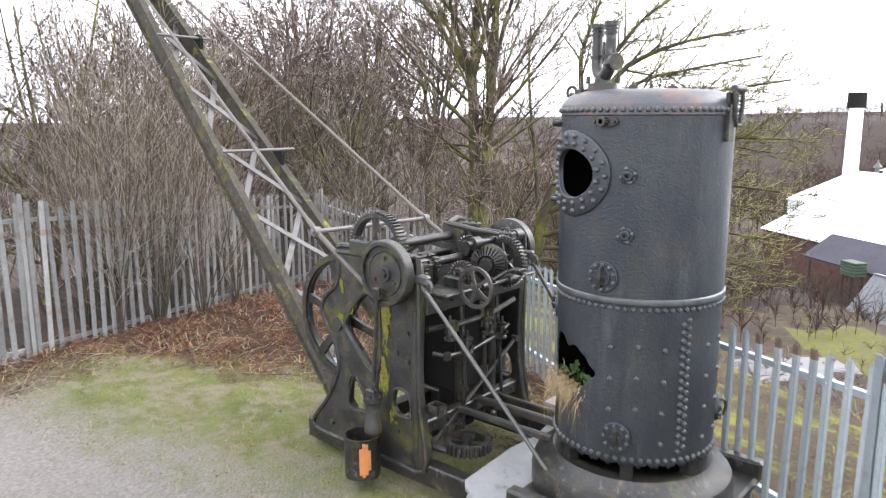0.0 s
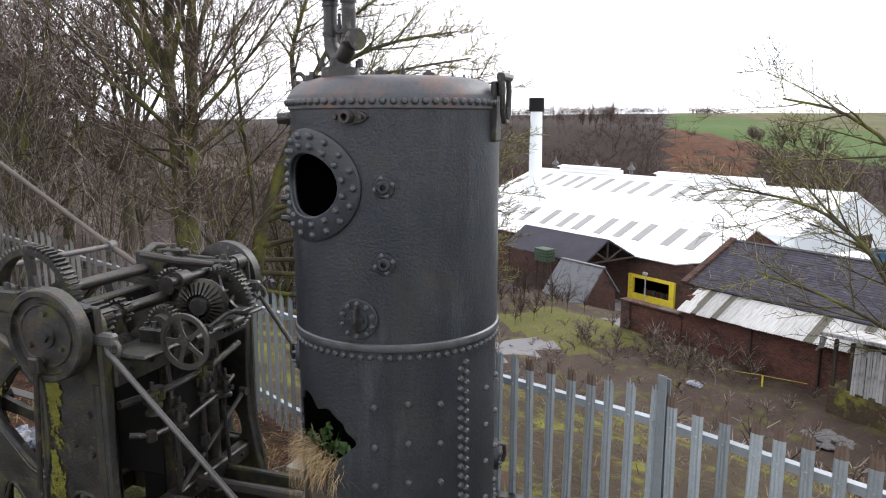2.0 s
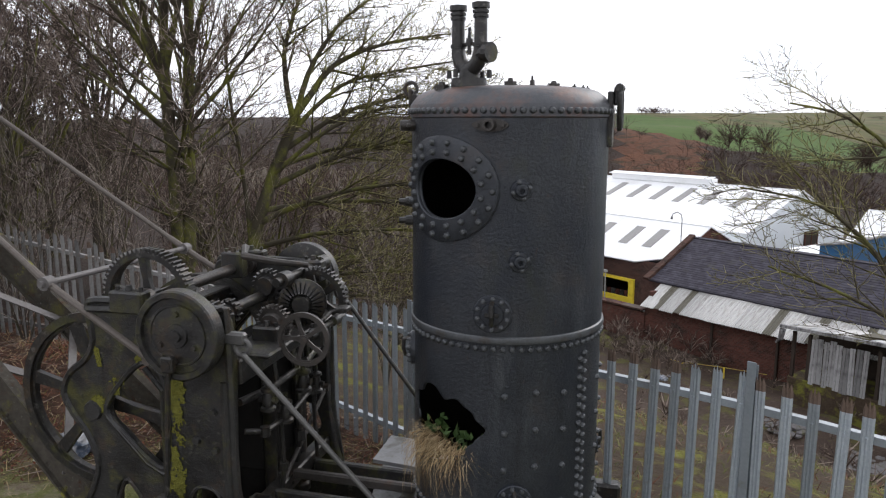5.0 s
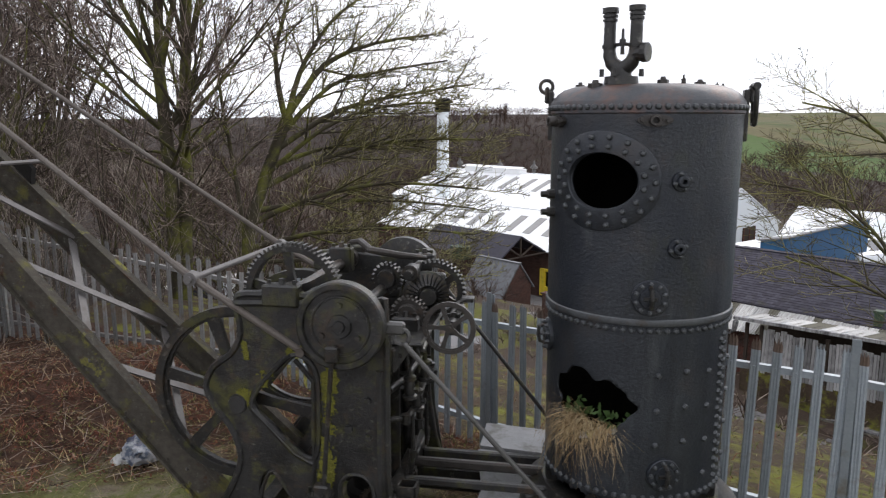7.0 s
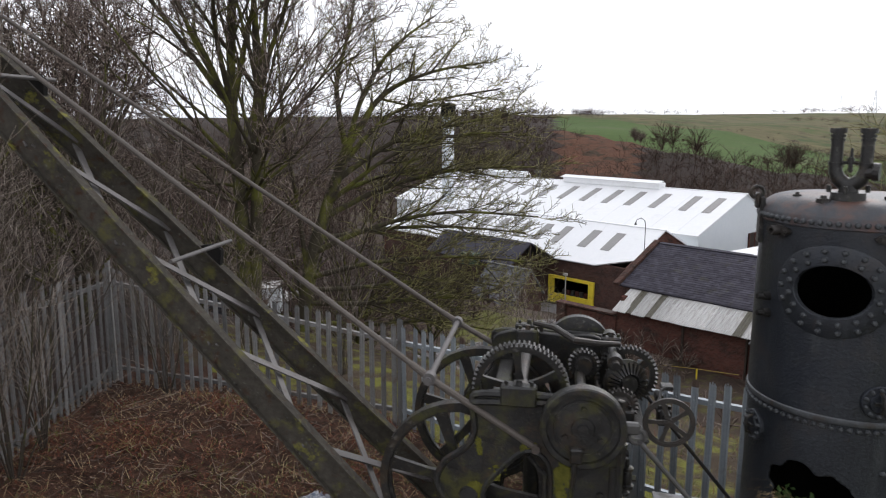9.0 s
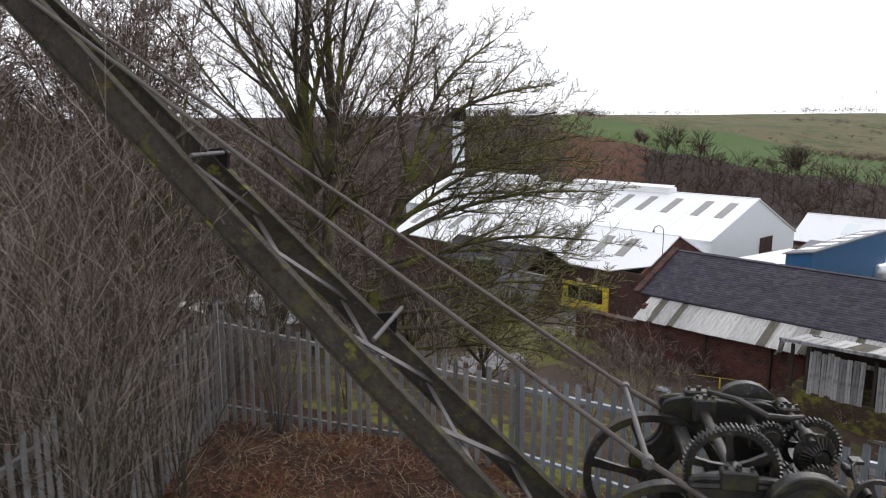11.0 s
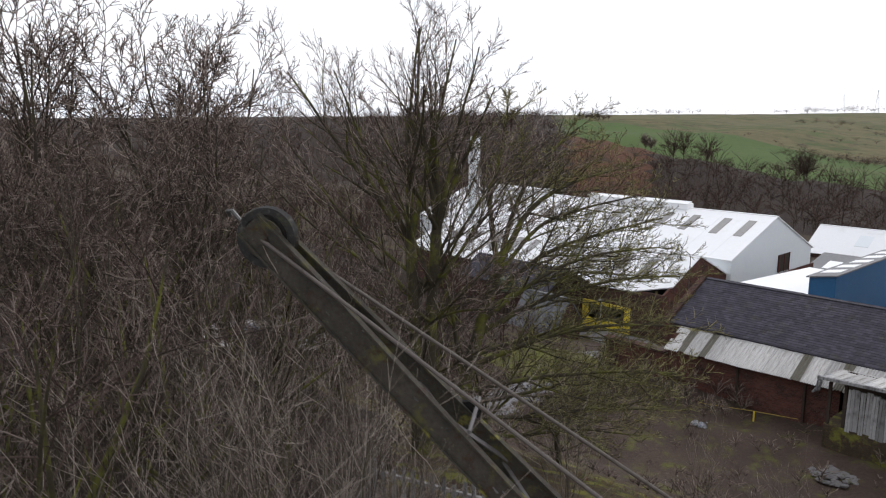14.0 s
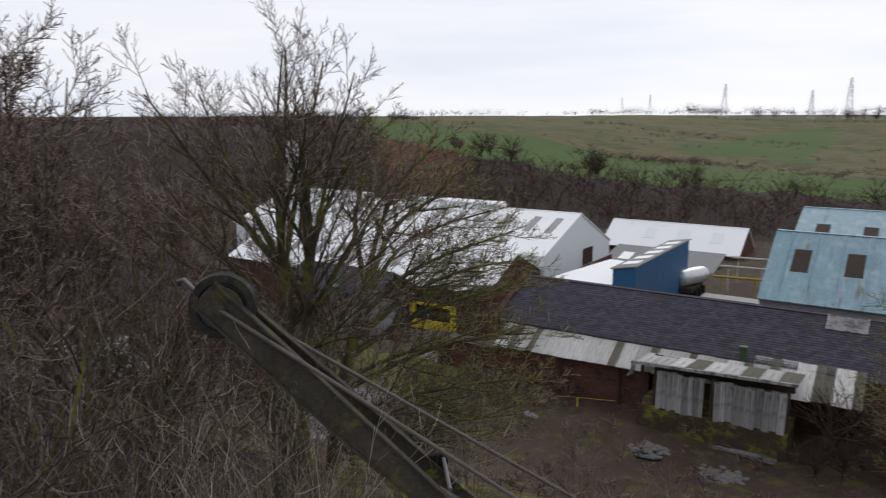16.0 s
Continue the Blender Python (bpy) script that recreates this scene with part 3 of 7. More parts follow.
class Grower:
    """Grows boughs that bend smoothly, each level finer than the one before."""

    def __init__(self, seed, levels, rise=0.25, tip=0.0045, curl=0.5, wood=0.016):
        self.rnd, self.levels, self.rise, self.tip, self.curl, self.wood = random.Random(seed), levels, rise, tip, curl, wood
        self.thick, self.thin = [], []

    def run(self, pts, radii):
        (self.thick if radii[0] > self.wood else self.thin).append([(*p, r) for p, r in zip(pts, radii)])

    def bough(self, p, d, length, r, level):
        rnd = self.rnd
        n = (7, 6, 4, 2, 2)[min(level, 4)]
        side = Vector((rnd.gauss(0, 1), rnd.gauss(0, 1), rnd.gauss(0, 1)))
        side = (side - d * side.dot(d)).normalized() * self.curl * rnd.uniform(0.3, 1.2)
        turn_at = rnd.uniform(0.35, 0.75)
        pts, ways, radii = [p], [d], [r]
        end = max(self.tip * 0.65, r * 0.18)
        for i in range(n):
            f = (i + 1) / n
            bend = side * (1.0 if f < turn_at else -0.8) / n
            d = (d + bend + Vector((0, 0, self.rise * (1 - abs(d.z)) * 1.6 / n)) + Vector((rnd.gauss(0, 0.05), rnd.gauss(0, 0.05), rnd.gauss(0, 0.05)))).normalized()
            p = p + d * (length / n)
            pts.append(p)
            ways.append(d)
            radii.append(r + (end - r) * f ** 0.8)
        self.run(pts, radii)
        if level < len(self.levels):
            self.sprout(pts, ways, radii, length, level)

    def sprout(self, pts, ways, radii, length, level, start=None):
        rnd = self.rnd
        count, ratio, low, high, first = self.levels[level]
        n = len(pts) - 1
        spin = rnd.uniform(0, 6.28)
        first = first if start is None else start
        count = max(1, round(count * rnd.uniform(0.75, 1.25)))
        for k in range(count):
            t = min(0.985, first + (1 - first) * (k + rnd.random()) / count)
            i = min(int(t * n), n - 1)
            g = t * n - i
            q, w, r = pts[i].lerp(pts[i + 1], g), ways[i + 1], radii[i] + (radii[i + 1] - radii[i]) * g
            spin += 2.4 + rnd.uniform(-0.5, 0.5)
            a = w.orthogonal().normalized()
            a.rotate(Matrix.Rotation(spin, 3, w))
            tilt = radians(rnd.uniform(low, high))
            nd = (w * math.cos(tilt) + a * math.sin(tilt)).normalized()
            if nd.z < -0.3:
                nd.z *= 0.3
                nd.normalize()
            self.bough(q, nd, length * ratio * rnd.uniform(0.55, 1.15) * (1.15 - 0.6 * t), max(self.tip, r * rnd.uniform(0.5, 0.68)), level + 1)

    def stem(self, line, r0, r1, level=0, start=0.4, steps=4):
        """A given stem, smoothed through its points, that sprouts from part of the way up."""
        line = [Vector(q) for q in line]
        pts = []
        for k in range(len(line) - 1):
            a, b, c, e = line[max(0, k - 1)], line[k], line[k + 1], line[min(len(line) - 1, k + 2)]
            for j in range(steps):
                t = j / steps
                pts.append(0.5 * ((2 * b) + (c - a) * t + (2 * a - 5 * b + 4 * c - e) * t * t + (3 * b - a - 3 * c + e) * t ** 3))
        pts.append(line[-1])
        n = len(pts) - 1
        wob = [Vector((self.rnd.gauss(0, 0.012), self.rnd.gauss(0, 0.012), 0)) for q in pts]
        pts = [q + (w if 0 < k < n else w * 0) for k, (q, w) in enumerate(zip(pts, wob))]
        radii = [r0 + (r1 - r0) * (k / n) ** 0.8 for k in range(n + 1)]
        ways = [(pts[min(k + 1, n)] - pts[max(k - 1, 0)]).normalized() for k in range(n + 1)]
        self.run(pts, radii)
        length = sum((b - a).length for a, b in zip(pts, pts[1:]))
        if level < len(self.levels):
            self.sprout(pts, ways, radii, length, level, start)

    def fan(self, p, count, low, high, length, r, level=0, lean=Vector((0, 0, 1)), spin=0.0):
        """Limbs that leave one fork in all directions."""
        for k in range(count):
            a = spin + 2.4 * k + self.rnd.uniform(-0.3, 0.3)
            tilt = radians(low + (high - low) * ((k * 0.618) % 1.0))
            d = (lean + Vector((math.cos(a), math.sin(a), 0)) * math.tan(tilt)).normalized()
            self.bough(Vector(p) - d * 0.1, d, length * self.rnd.uniform(0.85, 1.1), r * self.rnd.uniform(0.75, 1.1), level)

    def meshes(self, foot, materials, sides=(7, 3)):
        o = (foot[0], foot[1], height(foot[0], foot[1])) if foot else (0, 0, 0)
        return tuple(run_mesh([[(x - o[0], y - o[1], z - o[2], r) for x, y, z, r in run] for run in runs], n, m) for runs, n, m in zip((self.thick, self.thin), sides, materials))


def plant(name, meshes, x, y, scale=1.0, turn=0.0, label="", category="tree", group="", sink=0.0, lean=(0, 0)):
    t = thing(name, label, category, group, pose(x, y, height(x, y) - sink, lean[0], lean[1], turn) @ Matrix.Scale(scale, 4))
    for nm, me in zip(("trunk", "crown"), meshes):
        tagged(share(nm, me, t, Matrix()), kind="stuff" if nm == "crown" or category == "sapling" else "")
    return t


# two trees close behind the fence
g = Grower(3, [(9, 0.46, 18, 40, 0.25), (7, 0.5, 20, 44, 0.25), (5, 0.55, 22, 50, 0.2)], rise=0.2, tip=0.0062, curl=0.45)
g.stem([(-2.1, 17.6, -1.5), (-2.2, 17.6, 0.6), (-2.2, 17.65, 2.2), (-2.3, 17.7, 4.0)], 0.19, 0.12, 3, 0.9)
g.stem([(-2.1, 17.6, -1.5), (-1.95, 17.57, 0.8), (-1.88, 17.5, 2.4), (-1.75, 17.5, 4.3)], 0.17, 0.11, 3, 0.9)
g.fan((-2.29, 17.7, 3.9), 7, 2, 44, 4.2, 0.085, spin=1.0)
g.fan((-1.75, 17.5, 4.2), 6, 2, 40, 3.8, 0.08, spin=2.6)
g.fan((-2.22, 17.66, 2.7), 6, 36, 60, 4.5, 0.055, spin=0.2)
g.fan((-1.86, 17.5, 2.9), 6, 34, 58, 3.9, 0.055, spin=1.7)
g.fan((-2.2, 17.64, 1.9), 5, 55, 78, 3.3, 0.045, spin=0.4)
g.fan((-1.89, 17.5, 2.2), 5, 50, 78, 3.0, 0.045, spin=1.4)
g.fan((-2.2, 17.6, 0.9), 5, 60, 84, 3.0, 0.038, spin=2.0)
TREE_A = g.meshes((-2.3, 17.6), (MOSSBARK, DARKTWIG))
g = Grower(5, [(16, 0.4, 25, 60, 0.15), (9, 0.5, 28, 62, 0.12), (6, 0.58, 30, 68, 0.1)], rise=0.18, tip=0.0078, curl=0.55)
g.stem([(-0.9, 18.6, -2.0), (-0.65, 18.6, 0.0), (-0.25, 18.7, 1.3), (0.5, 19.0, 3.1)], 0.19, 0.13, 3, 0.9)
for line, r in (([(0.5, 19.0, 3.1), (1.5, 19.3, 4.3), (2.9, 19.6, 4.9), (4.5, 19.8, 5.2)], 0.1), ([(0.5, 19.0, 3.1), (1.0, 19.2, 4.4), (1.9, 19.5, 5.5), (3.0, 19.6, 6.3)], 0.085), ([(0.45, 19.0, 3.0), (0.3, 19.2, 4.5), (0.7, 19.4, 5.8), (0.9, 19.5, 6.8)], 0.085),
                ([(0.2, 18.85, 2.3), (1.7, 18.9, 3.2), (3.4, 19.0, 3.6), (5.3, 19.0, 3.9)], 0.08), ([(-0.2, 18.7, 1.4), (1.3, 18.5, 2.1), (3.2, 18.3, 2.5), (5.2, 18.2, 2.5)], 0.085), ([(-0.5, 18.6, 0.6), (0.9, 18.2, 1.2), (2.7, 17.9, 1.5), (5.0, 17.7, 1.3)], 0.085),
                ([(-0.65, 18.6, 0.0), (0.8, 17.9, 0.4), (2.5, 17.4, 0.5), (4.5, 17.1, 0.3)], 0.075), ([(-0.75, 18.6, -0.6), (0.8, 18.0, -0.6), (2.4, 17.6, -0.5), (4.4, 17.5, -0.8)], 0.07), ([(-0.65, 18.6, 0.1), (-0.8, 19.0, 2.0), (-1.0, 19.3, 4.0), (-1.0, 19.5, 5.4)], 0.07), ([(0.0, 18.8, 1.9), (1.5, 19.4, 2.3), (3.2, 19.9, 2.4), (5.3, 20.2, 2.1)], 0.07),
                ([(-0.4, 18.65, 0.9), (1.4, 19.1, 1.0), (3.4, 19.4, 0.9), (5.6, 19.5, 0.6)], 0.075), ([(-0.1, 18.75, 1.7), (1.2, 18.2, 2.8), (2.6, 17.9, 3.3), (4.2, 17.7, 3.4)], 0.065), ([(-0.7, 18.6, -0.3), (1.0, 18.9, -0.4), (2.9, 19.1, -0.4), (4.9, 19.0, -0.8)], 0.07), ([(0.3, 18.9, 2.6), (1.6, 19.2, 3.8), (3.0, 19.4, 4.2), (4.7, 19.3, 4.5)], 0.07), ([(-0.8, 18.6, -1.0), (0.6, 18.3, -1.2), (2.2, 18.1, -1.2), (3.9, 18.0, -1.6)], 0.06)):
    g.stem(line, r, 0.02, 0, 0.22)
TREE_B = g.meshes((-0.9, 18.6), (MOSSBARK, MOSSTWIG))
plant("bare_tree", TREE_A, -2.3, 17.6, 1.0, 0, "tall bare mossy tree with several stems behind the fence")
plant("bare_tree", TREE_B, -0.9, 18.6, 1.0, 0, "leaning bare tree with low mossy boughs below the fence")
g = Grower(7, [(9, 0.5, 20, 46, 0.3), (8, 0.5, 22, 48, 0.3), (6, 0.55, 25, 56, 0.2)], rise=0.12, tip=0.0105, curl=0.85, wood=0.022)
g.stem([(0, 0, -0.6), (0.06, 0, 0.8), (0.1, 0.05, 2.2)], 0.2, 0.15, 3, 0.9)
g.fan((0.1, 0.05, 2.1), 15, 6, 66, 5.2, 0.085)
FAN = g.meshes(None, (BARK, DARKTWIG))
g = Grower(8, [(12, 0.34, 22, 46, 0.1), (7, 0.5, 24, 48, 0.25), (4, 0.55, 24, 48, 0.2)], rise=0.25, tip=0.0095, curl=0.5, wood=0.022)
g.stem([(0, 0, -0.6), (0.1, 0.1, 3.0), (-0.2, 0, 6.0), (0.1, 0.1, 9.4)], 0.18, 0.02, 0, 0.25)
g.stem([(0.1, 0.1, 3.0), (1.1, 0.5, 5.6), (1.6, 0.6, 8.4)], 0.1, 0.016, 0, 0.2)
g.stem([(0.08, 0.08, 2.2), (-1.1, -0.5, 5.0), (-1.5, -0.7, 7.4)], 0.1, 0.016, 0, 0.2)
TALL = g.meshes(None, (BARK, DARKTWIG))
g = Grower(9, [(8, 0.5, 24, 52, 0.2), (6, 0.52, 25, 54, 0.2), (3, 0.6, 25, 54, 0.15)], rise=0.12, tip=0.0062, curl=0.9)
g.stem([(0, 0, -0.5), (0.15, 0.05, 0.5), (0.3, 0.1, 1.3)], 0.14, 0.1, 3, 0.9)
g.fan((0.3, 0.1, 1.25), 8, 10, 60, 3.9, 0.06)
g.fan((0.15, 0.05, 0.6), 5, 58, 80, 3.1, 0.04, spin=1.0)
LOW = g.meshes(None, (MOSSBARK, SHADETWIG))
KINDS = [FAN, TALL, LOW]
YOUNG = []
for seed, stems, tall, r, tones in ((21, 9, 4.2, 0.013, TWIG), (22, 10, 3.6, 0.012, TWIG), (23, 6, 6.0, 0.03, DARKTWIG)):
    g = Grower(seed, [(9, 0.36, 18, 42, 0.15), (4, 0.5, 22, 50, 0.15)], rise=0.25, tip=0.0027, curl=0.35, wood=0.009)
    g.fan((0, 0, -0.2), stems, 2, 22, tall, r)
    YOUNG.append(g.meshes(None, (BARK, tones), (5, 3)))
WOOD = [(-6.4, 33.6, 0, 1.58, 60), (-10.8, 28.4, 0, 1.42, 10), (-17, 28, 0, 1.4, 300), (-8, 46, 0, 1.1, 180), (-13.5, 23.0, 1, 0.85, 80),
        (-8.7, 10.6, 2, 1.05, 30), (-6.9, 13.6, 2, 0.95, 140), (-5.2, 16.6, 2, 1.0, 90), (-9.8, 15.6, 2, 1.05, 10), (-7.6, 19.4, 2, 1.1, 200), (-11.6, 12.4, 2, 1.05, 250), (-12.8, 18.0, 2, 1.4, 300), (-5.6, 21.6, 2, 1.1, 60),
        (-1.8, 26.0, 2, 1.1, 120), (-8.6, 24.2, 2, 1.2, 20), (-2, 38, 2, 1.3, 250), (2.6, 30, 2, 0.9, 60), (-10.5, 35, 2, 1.3, 190), (-0.6, 33.5, 2, 1.15, 10), (-15.5, 14.5, 2, 1.1, 170), (1.4, 21.6, 2, 0.8, 220), (3.4, 20.6, 2, 0.7, 100), (-0.2, 23.0, 2, 0.85, 330), (-6.5, 22.5, 0, 0.92, 75), (-9.5, 20.0, 0, 0.85, 210), (30.3, 16.3, 2, 1.0, 40), (31.6, 12.4, 2, 1.1, 200)]
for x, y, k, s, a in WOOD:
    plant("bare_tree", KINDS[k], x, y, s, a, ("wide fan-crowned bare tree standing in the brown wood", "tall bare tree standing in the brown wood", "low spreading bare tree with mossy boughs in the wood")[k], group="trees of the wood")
SAPLINGS = [(-6.35, 9.3, 0, 0.95, 0), (-5.2, 10.6, 1, 0.85, 50), (-6.9, 11.5, 0, 1.0, 100), (-7.6, 9.4, 1, 1.0, 160), (-4.2, 14.6, 0, 1.0, 200), (-2.6, 13.3, 1, 0.8, 20), (-8.5, 13, 2, 1.0, 280), (-6.0, 14.5, 2, 1.0, 320),
            (-1.2, 13.0, 0, 0.7, 75), (0.8, 10.3, 1, 0.6, 15), (-9.6, 10.5, 0, 1.0, 130), (-3.4, 16.0, 2, 0.8, 240), (2.2, 13.5, 0, 0.5, 310), (-7.2, 13.2, 0, 1.1, 10), (-7.9, 11.0, 1, 1.2, 60), (-8.8, 8.4, 0, 1.0, 200), (-7.0, 15.8, 1, 1.2, 33),
            (-5.0, 16.6, 0, 1.0, 300), (-8.2, 16.4, 2, 1.0, 120), (-10.8, 12.0, 0, 1.2, 20), (-6.4, 12.4, 1, 1.0, 170), (-4.6, 19.0, 0, 1.0, 40), (-6.8, 18.5, 1, 1.2, 150), (-6.1, 8.9, 1, 0.9, 90), (-5.9, 9.6, 0, 0.8, 230), (-3.9, 12.1, 1, 0.7, 340)]
for x, y, k, s, a in SAPLINGS:
    plant("sapling", YOUNG[k], x, y, s, a, "thin many-stemmed bare sapling by the fence", "sapling", "saplings along the fence")
g = Grower(15, [(12, 0.48, 25, 58, 0.15), (8, 0.52, 28, 60, 0.12), (5, 0.56, 30, 62, 0.12)], rise=0.1, tip=0.0042, curl=0.6, wood=0.012)
for line, r in (([(8.6, 7.6, -4.2), (8.3, 7.7, -2.2), (8.0, 7.9, -0.8), (7.8, 8.2, 1.2)], 0.1), ([(8.0, 7.9, -0.8), (7.2, 8.0, 0.2), (6.45, 8.4, 0.75), (5.6, 8.9, 1.1)], 0.045), ([(7.8, 8.2, 1.2), (7.3, 8.6, 2.4), (6.7, 8.9, 3.0), (6.0, 9.2, 3.2)], 0.045), ([(7.2, 8.0, 0.2), (6.8, 8.4, 1.3), (6.2, 8.8, 1.9), (5.4, 9.3, 2.1)], 0.035), ([(7.9, 8.0, 0.0), (7.4, 8.6, 0.9), (6.9, 9.0, 1.6), (6.3, 9.5, 2.4)], 0.035)):
    g.stem(line, r, 0.012, 0 if r < 0.06 else 3, 0.25 if r < 0.06 else 0.9)
TREE_D = g.meshes((8.6, 7.6), (MOSSBARK, MOSSTWIG))
for x, y, k, s, a in ((-6.3, 9.2, 0, 1.08, 40), (-5.9, 9.5, 1, 1.2, 200), (-6.7, 9.0, 1, 1.25, 120), (-5.4, 9.9, 0, 0.95, 310), (-6.9, 9.7, 0, 1.05, 270), (-6.0, 10.0, 1, 1.25, 15)):
    plant("sapling", YOUNG[k], x, y, s, a, "pale upright sapling shoots in front of the fence", "sapling", "saplings along the fence")
plant("bare_tree", TREE_D, 8.6, 7.6, 1.0, 0, "bare mossy tree whose boughs reach over the slope")


# ---- palisade fence ----
def pale_mesh(tall, tip, metal):
    bm = bmesh.new()
    prof = [(-0.034, 0.0), (-0.022, 0.014), (-0.008, 0.010), (0.0, 0.016), (0.008, 0.010), (0.022, 0.014), (0.034, 0.0)]
    tops = [tall - 0.07, tall - 0.02, tall - 0.055, tall, tall - 0.055, tall - 0.02, tall - 0.07]
    cut = tall - tip
    for off in (0.0, -0.004):
        rows = [[bm.verts.new((x, y + off, z)) for x, y in prof] for z in (0.0, cut)]
        rows.append([bm.verts.new((x, y + off, t)) for (x, y), t in zip(prof, tops)])
        for a, b in zip(rows, rows[1:]):
            for k in range(6):
                f = bm.faces.new((a[k], a[k + 1], b[k + 1], b[k]))
                f.material_index = int(b is rows[2])
    for z in (tall - 0.24, 0.32):
        rod(bm, (0, 0.012, z), (0, 0.026, z), 0.011, 0.007, 6)
    return mesh_of(bm, [metal, RUSTTIP if tip > 0.09 else metal])


PALES = {}


def palisade(name, a, b, tall0, tall1, top0, top1, rusty, label, post_at=(1,), metal=GALV):
    """One run of pales from a to b; top0 and top1 are the heights of the points."""
    a, b = Vector((*a, 0)), Vector((*b, 0))
    run = (b - a).length
    ang = math.atan2(b.y - a.y, b.x - a.x)
    f = thing(name, label, "fence", "palisade fence panels")
    n = max(2, round(run / 0.151))
    for k in range(n):
        t = (k + 0.5) / n
        p = a.lerp(b, t)
        tall = round(tall0 + (tall1 - tall0) * t, 1)
        tip = 0.11 if random.random() < rusty else 0.05
        if (tall, tip, metal.name) not in PALES:
            PALES[tall, tip, metal.name] = pale_mesh(tall, tip, metal)
        m = Matrix.Translation((p.x, p.y, top0 + (top1 - top0) * t - tall + random.uniform(-0.012, 0.012))) @ pose(0, 0, 0, random.uniform(-0.8, 0.8), random.uniform(-1.0, 1.0), math.degrees(ang) + 180 + random.uniform(-4, 4))
        share("pale", PALES[tall, tip, metal.name], f, m)
    back = Vector((-math.sin(ang), math.cos(ang), 0))
    for dz in (0.26, tall0 - 0.34):
        bm = bmesh.new()
        z0, z1 = top0 - dz, top1 - (dz if dz < 0.5 else tall1 - 0.34)
        p, q = a + back * 0.03, b + back * 0.03
        for (o, w) in (((0.0, 0.0), (0.008, 0.05)), ((0.008, 0.042), (0.05, 0.05))):
            v = []
            for c, z in ((p, z0), (q, z1)):
                for s, h in ((o[0], o[1]), (w[0], o[1]), (w[0], w[1]), (o[0], w[1])):
                    v.append(bm.verts.new((c.x + back.x * s, c.y + back.y * s, z - 0.025 + h)))
            for g in ((0, 1, 2, 3), (7, 6, 5, 4), (0, 4, 5, 1), (1, 5, 6, 2), (2, 6, 7, 3), (3, 7, 4, 0)):
                bm.faces.new([v[i] for i in g])
        part("rail", bm, metal, f)
    for t in post_at:
        p = a.lerp(b, t)
        tp = top0 + (top1 - top0) * t + 0.07
        bm = bmesh.new()
        m = Matrix.Translation((p.x, p.y, 0)) @ pose(0, 0, 0, 0, 0, math.degrees(ang))
        tall = tall0 + (tall1 - tall0) * t + 0.4
        box(bm, (-0.029, -0.02, tp - tall), (0.029, -0.012, tp), 0.003, m)
        box(bm, (-0.006, -0.012, tp - tall), (0.006, 0.03, tp - 0.03), 0.0, m)
        box(bm, (-0.029, 0.03, tp - tall), (0.029, 0.038, tp - 0.03), 0.0, m)
        part("post", bm, metal, f)
    return f


TOPS = [2.0, 2.0, 1.62, 1.15, 1.28, 1.37, 1.32, 1.2]
for k in range(len(FENCE) - 1):
    low = [min(height(*FENCE[j]), -0.15) - 0.1 for j in (k, k + 1)]
    palisade("palisade_fence", FENCE[k], FENCE[k + 1], TOPS[k] - low[0], TOPS[k + 1] - low[1], TOPS[k], TOPS[k + 1], 0.85 if k > 4 else 0.35 if k > 3 else 0.15,
             ("dull grey palisade fence half hidden by saplings", "dull grey palisade fence half hidden by saplings", "galvanised steel palisade fence along the top of the bank", "galvanised steel palisade fence behind the crane",
              "galvanised steel palisade fence behind the boiler", "galvanised palisade fence with rusty brown points", "galvanised palisade fence with rusty brown points")[k], (0, 1) if k == 0 else (1,), DULLGALV if k < 3 else GALV)


# ---- vertical boiler ----
BX, BY, BR = 0.56, 5.43, 0.59
boiler = thing("vertical_boiler", "tall riveted dark grey vertical steam boiler with open holes", "boiler", m=pose(BX, BY, 0))


def on_shell(deg, z, r=BR):
    """The pose of a fitting on the shell: its z axis points out, its y axis up."""
    a = radians(deg)
    out = Vector((math.cos(a), math.sin(a), 0))
    right = Vector((-math.sin(a), math.cos(a), 0))
    return Matrix(((right.x, 0, out.x, out.x * r), (right.y, 0, out.y, out.y * r), (0, 1, 0, z), (0, 0, 0, 1)))


bm = bmesh.new()
lathe(bm, [(0.0, 3.165), (0.35, 3.16), (0.47, 3.15), (0.525, 3.133), (0.565, 3.105), (0.59, 3.075), (0.6, 3.06), (0.606, 3.05), (0.606, 2.985), (0.598, 2.978), (0.58, 2.978), (0.58, 3.03), (0.5, 3.09), (0.0, 3.12)], 96)
part("crown", bm, CROWN, boiler, "rust-stained domed top plate", True)


def lower_edge(phi):
    """The ragged rim of the rusted-out firehole, as a radius factor."""
    return 1.0 + 0.10 * math.sin(3 * phi + 0.6) + 0.06 * math.sin(7 * phi + 1.0) + 0.035 * math.sin(13 * phi) + 0.16 * math.exp(-((phi - 1.75) / 0.22) ** 2)


def hole_of(deg, z):
    """Below 1 inside one of the two openings, with the centre to push from."""
    best = None
    for c, zc, w, h, ragged in ((-150.3, 2.585, 21.5, 0.165, False), (-154.0, 1.17, 27.0, 0.21, True)):
        dx, dz = ((deg - c + 180) % 360 - 180) / w, (z - zc) / h
        f = math.hypot(dx, dz)
        if ragged:
            f /= lower_edge(math.atan2(dz, dx))
        if best is None or f < best[0]:
            best = (f, c, zc)
    return best


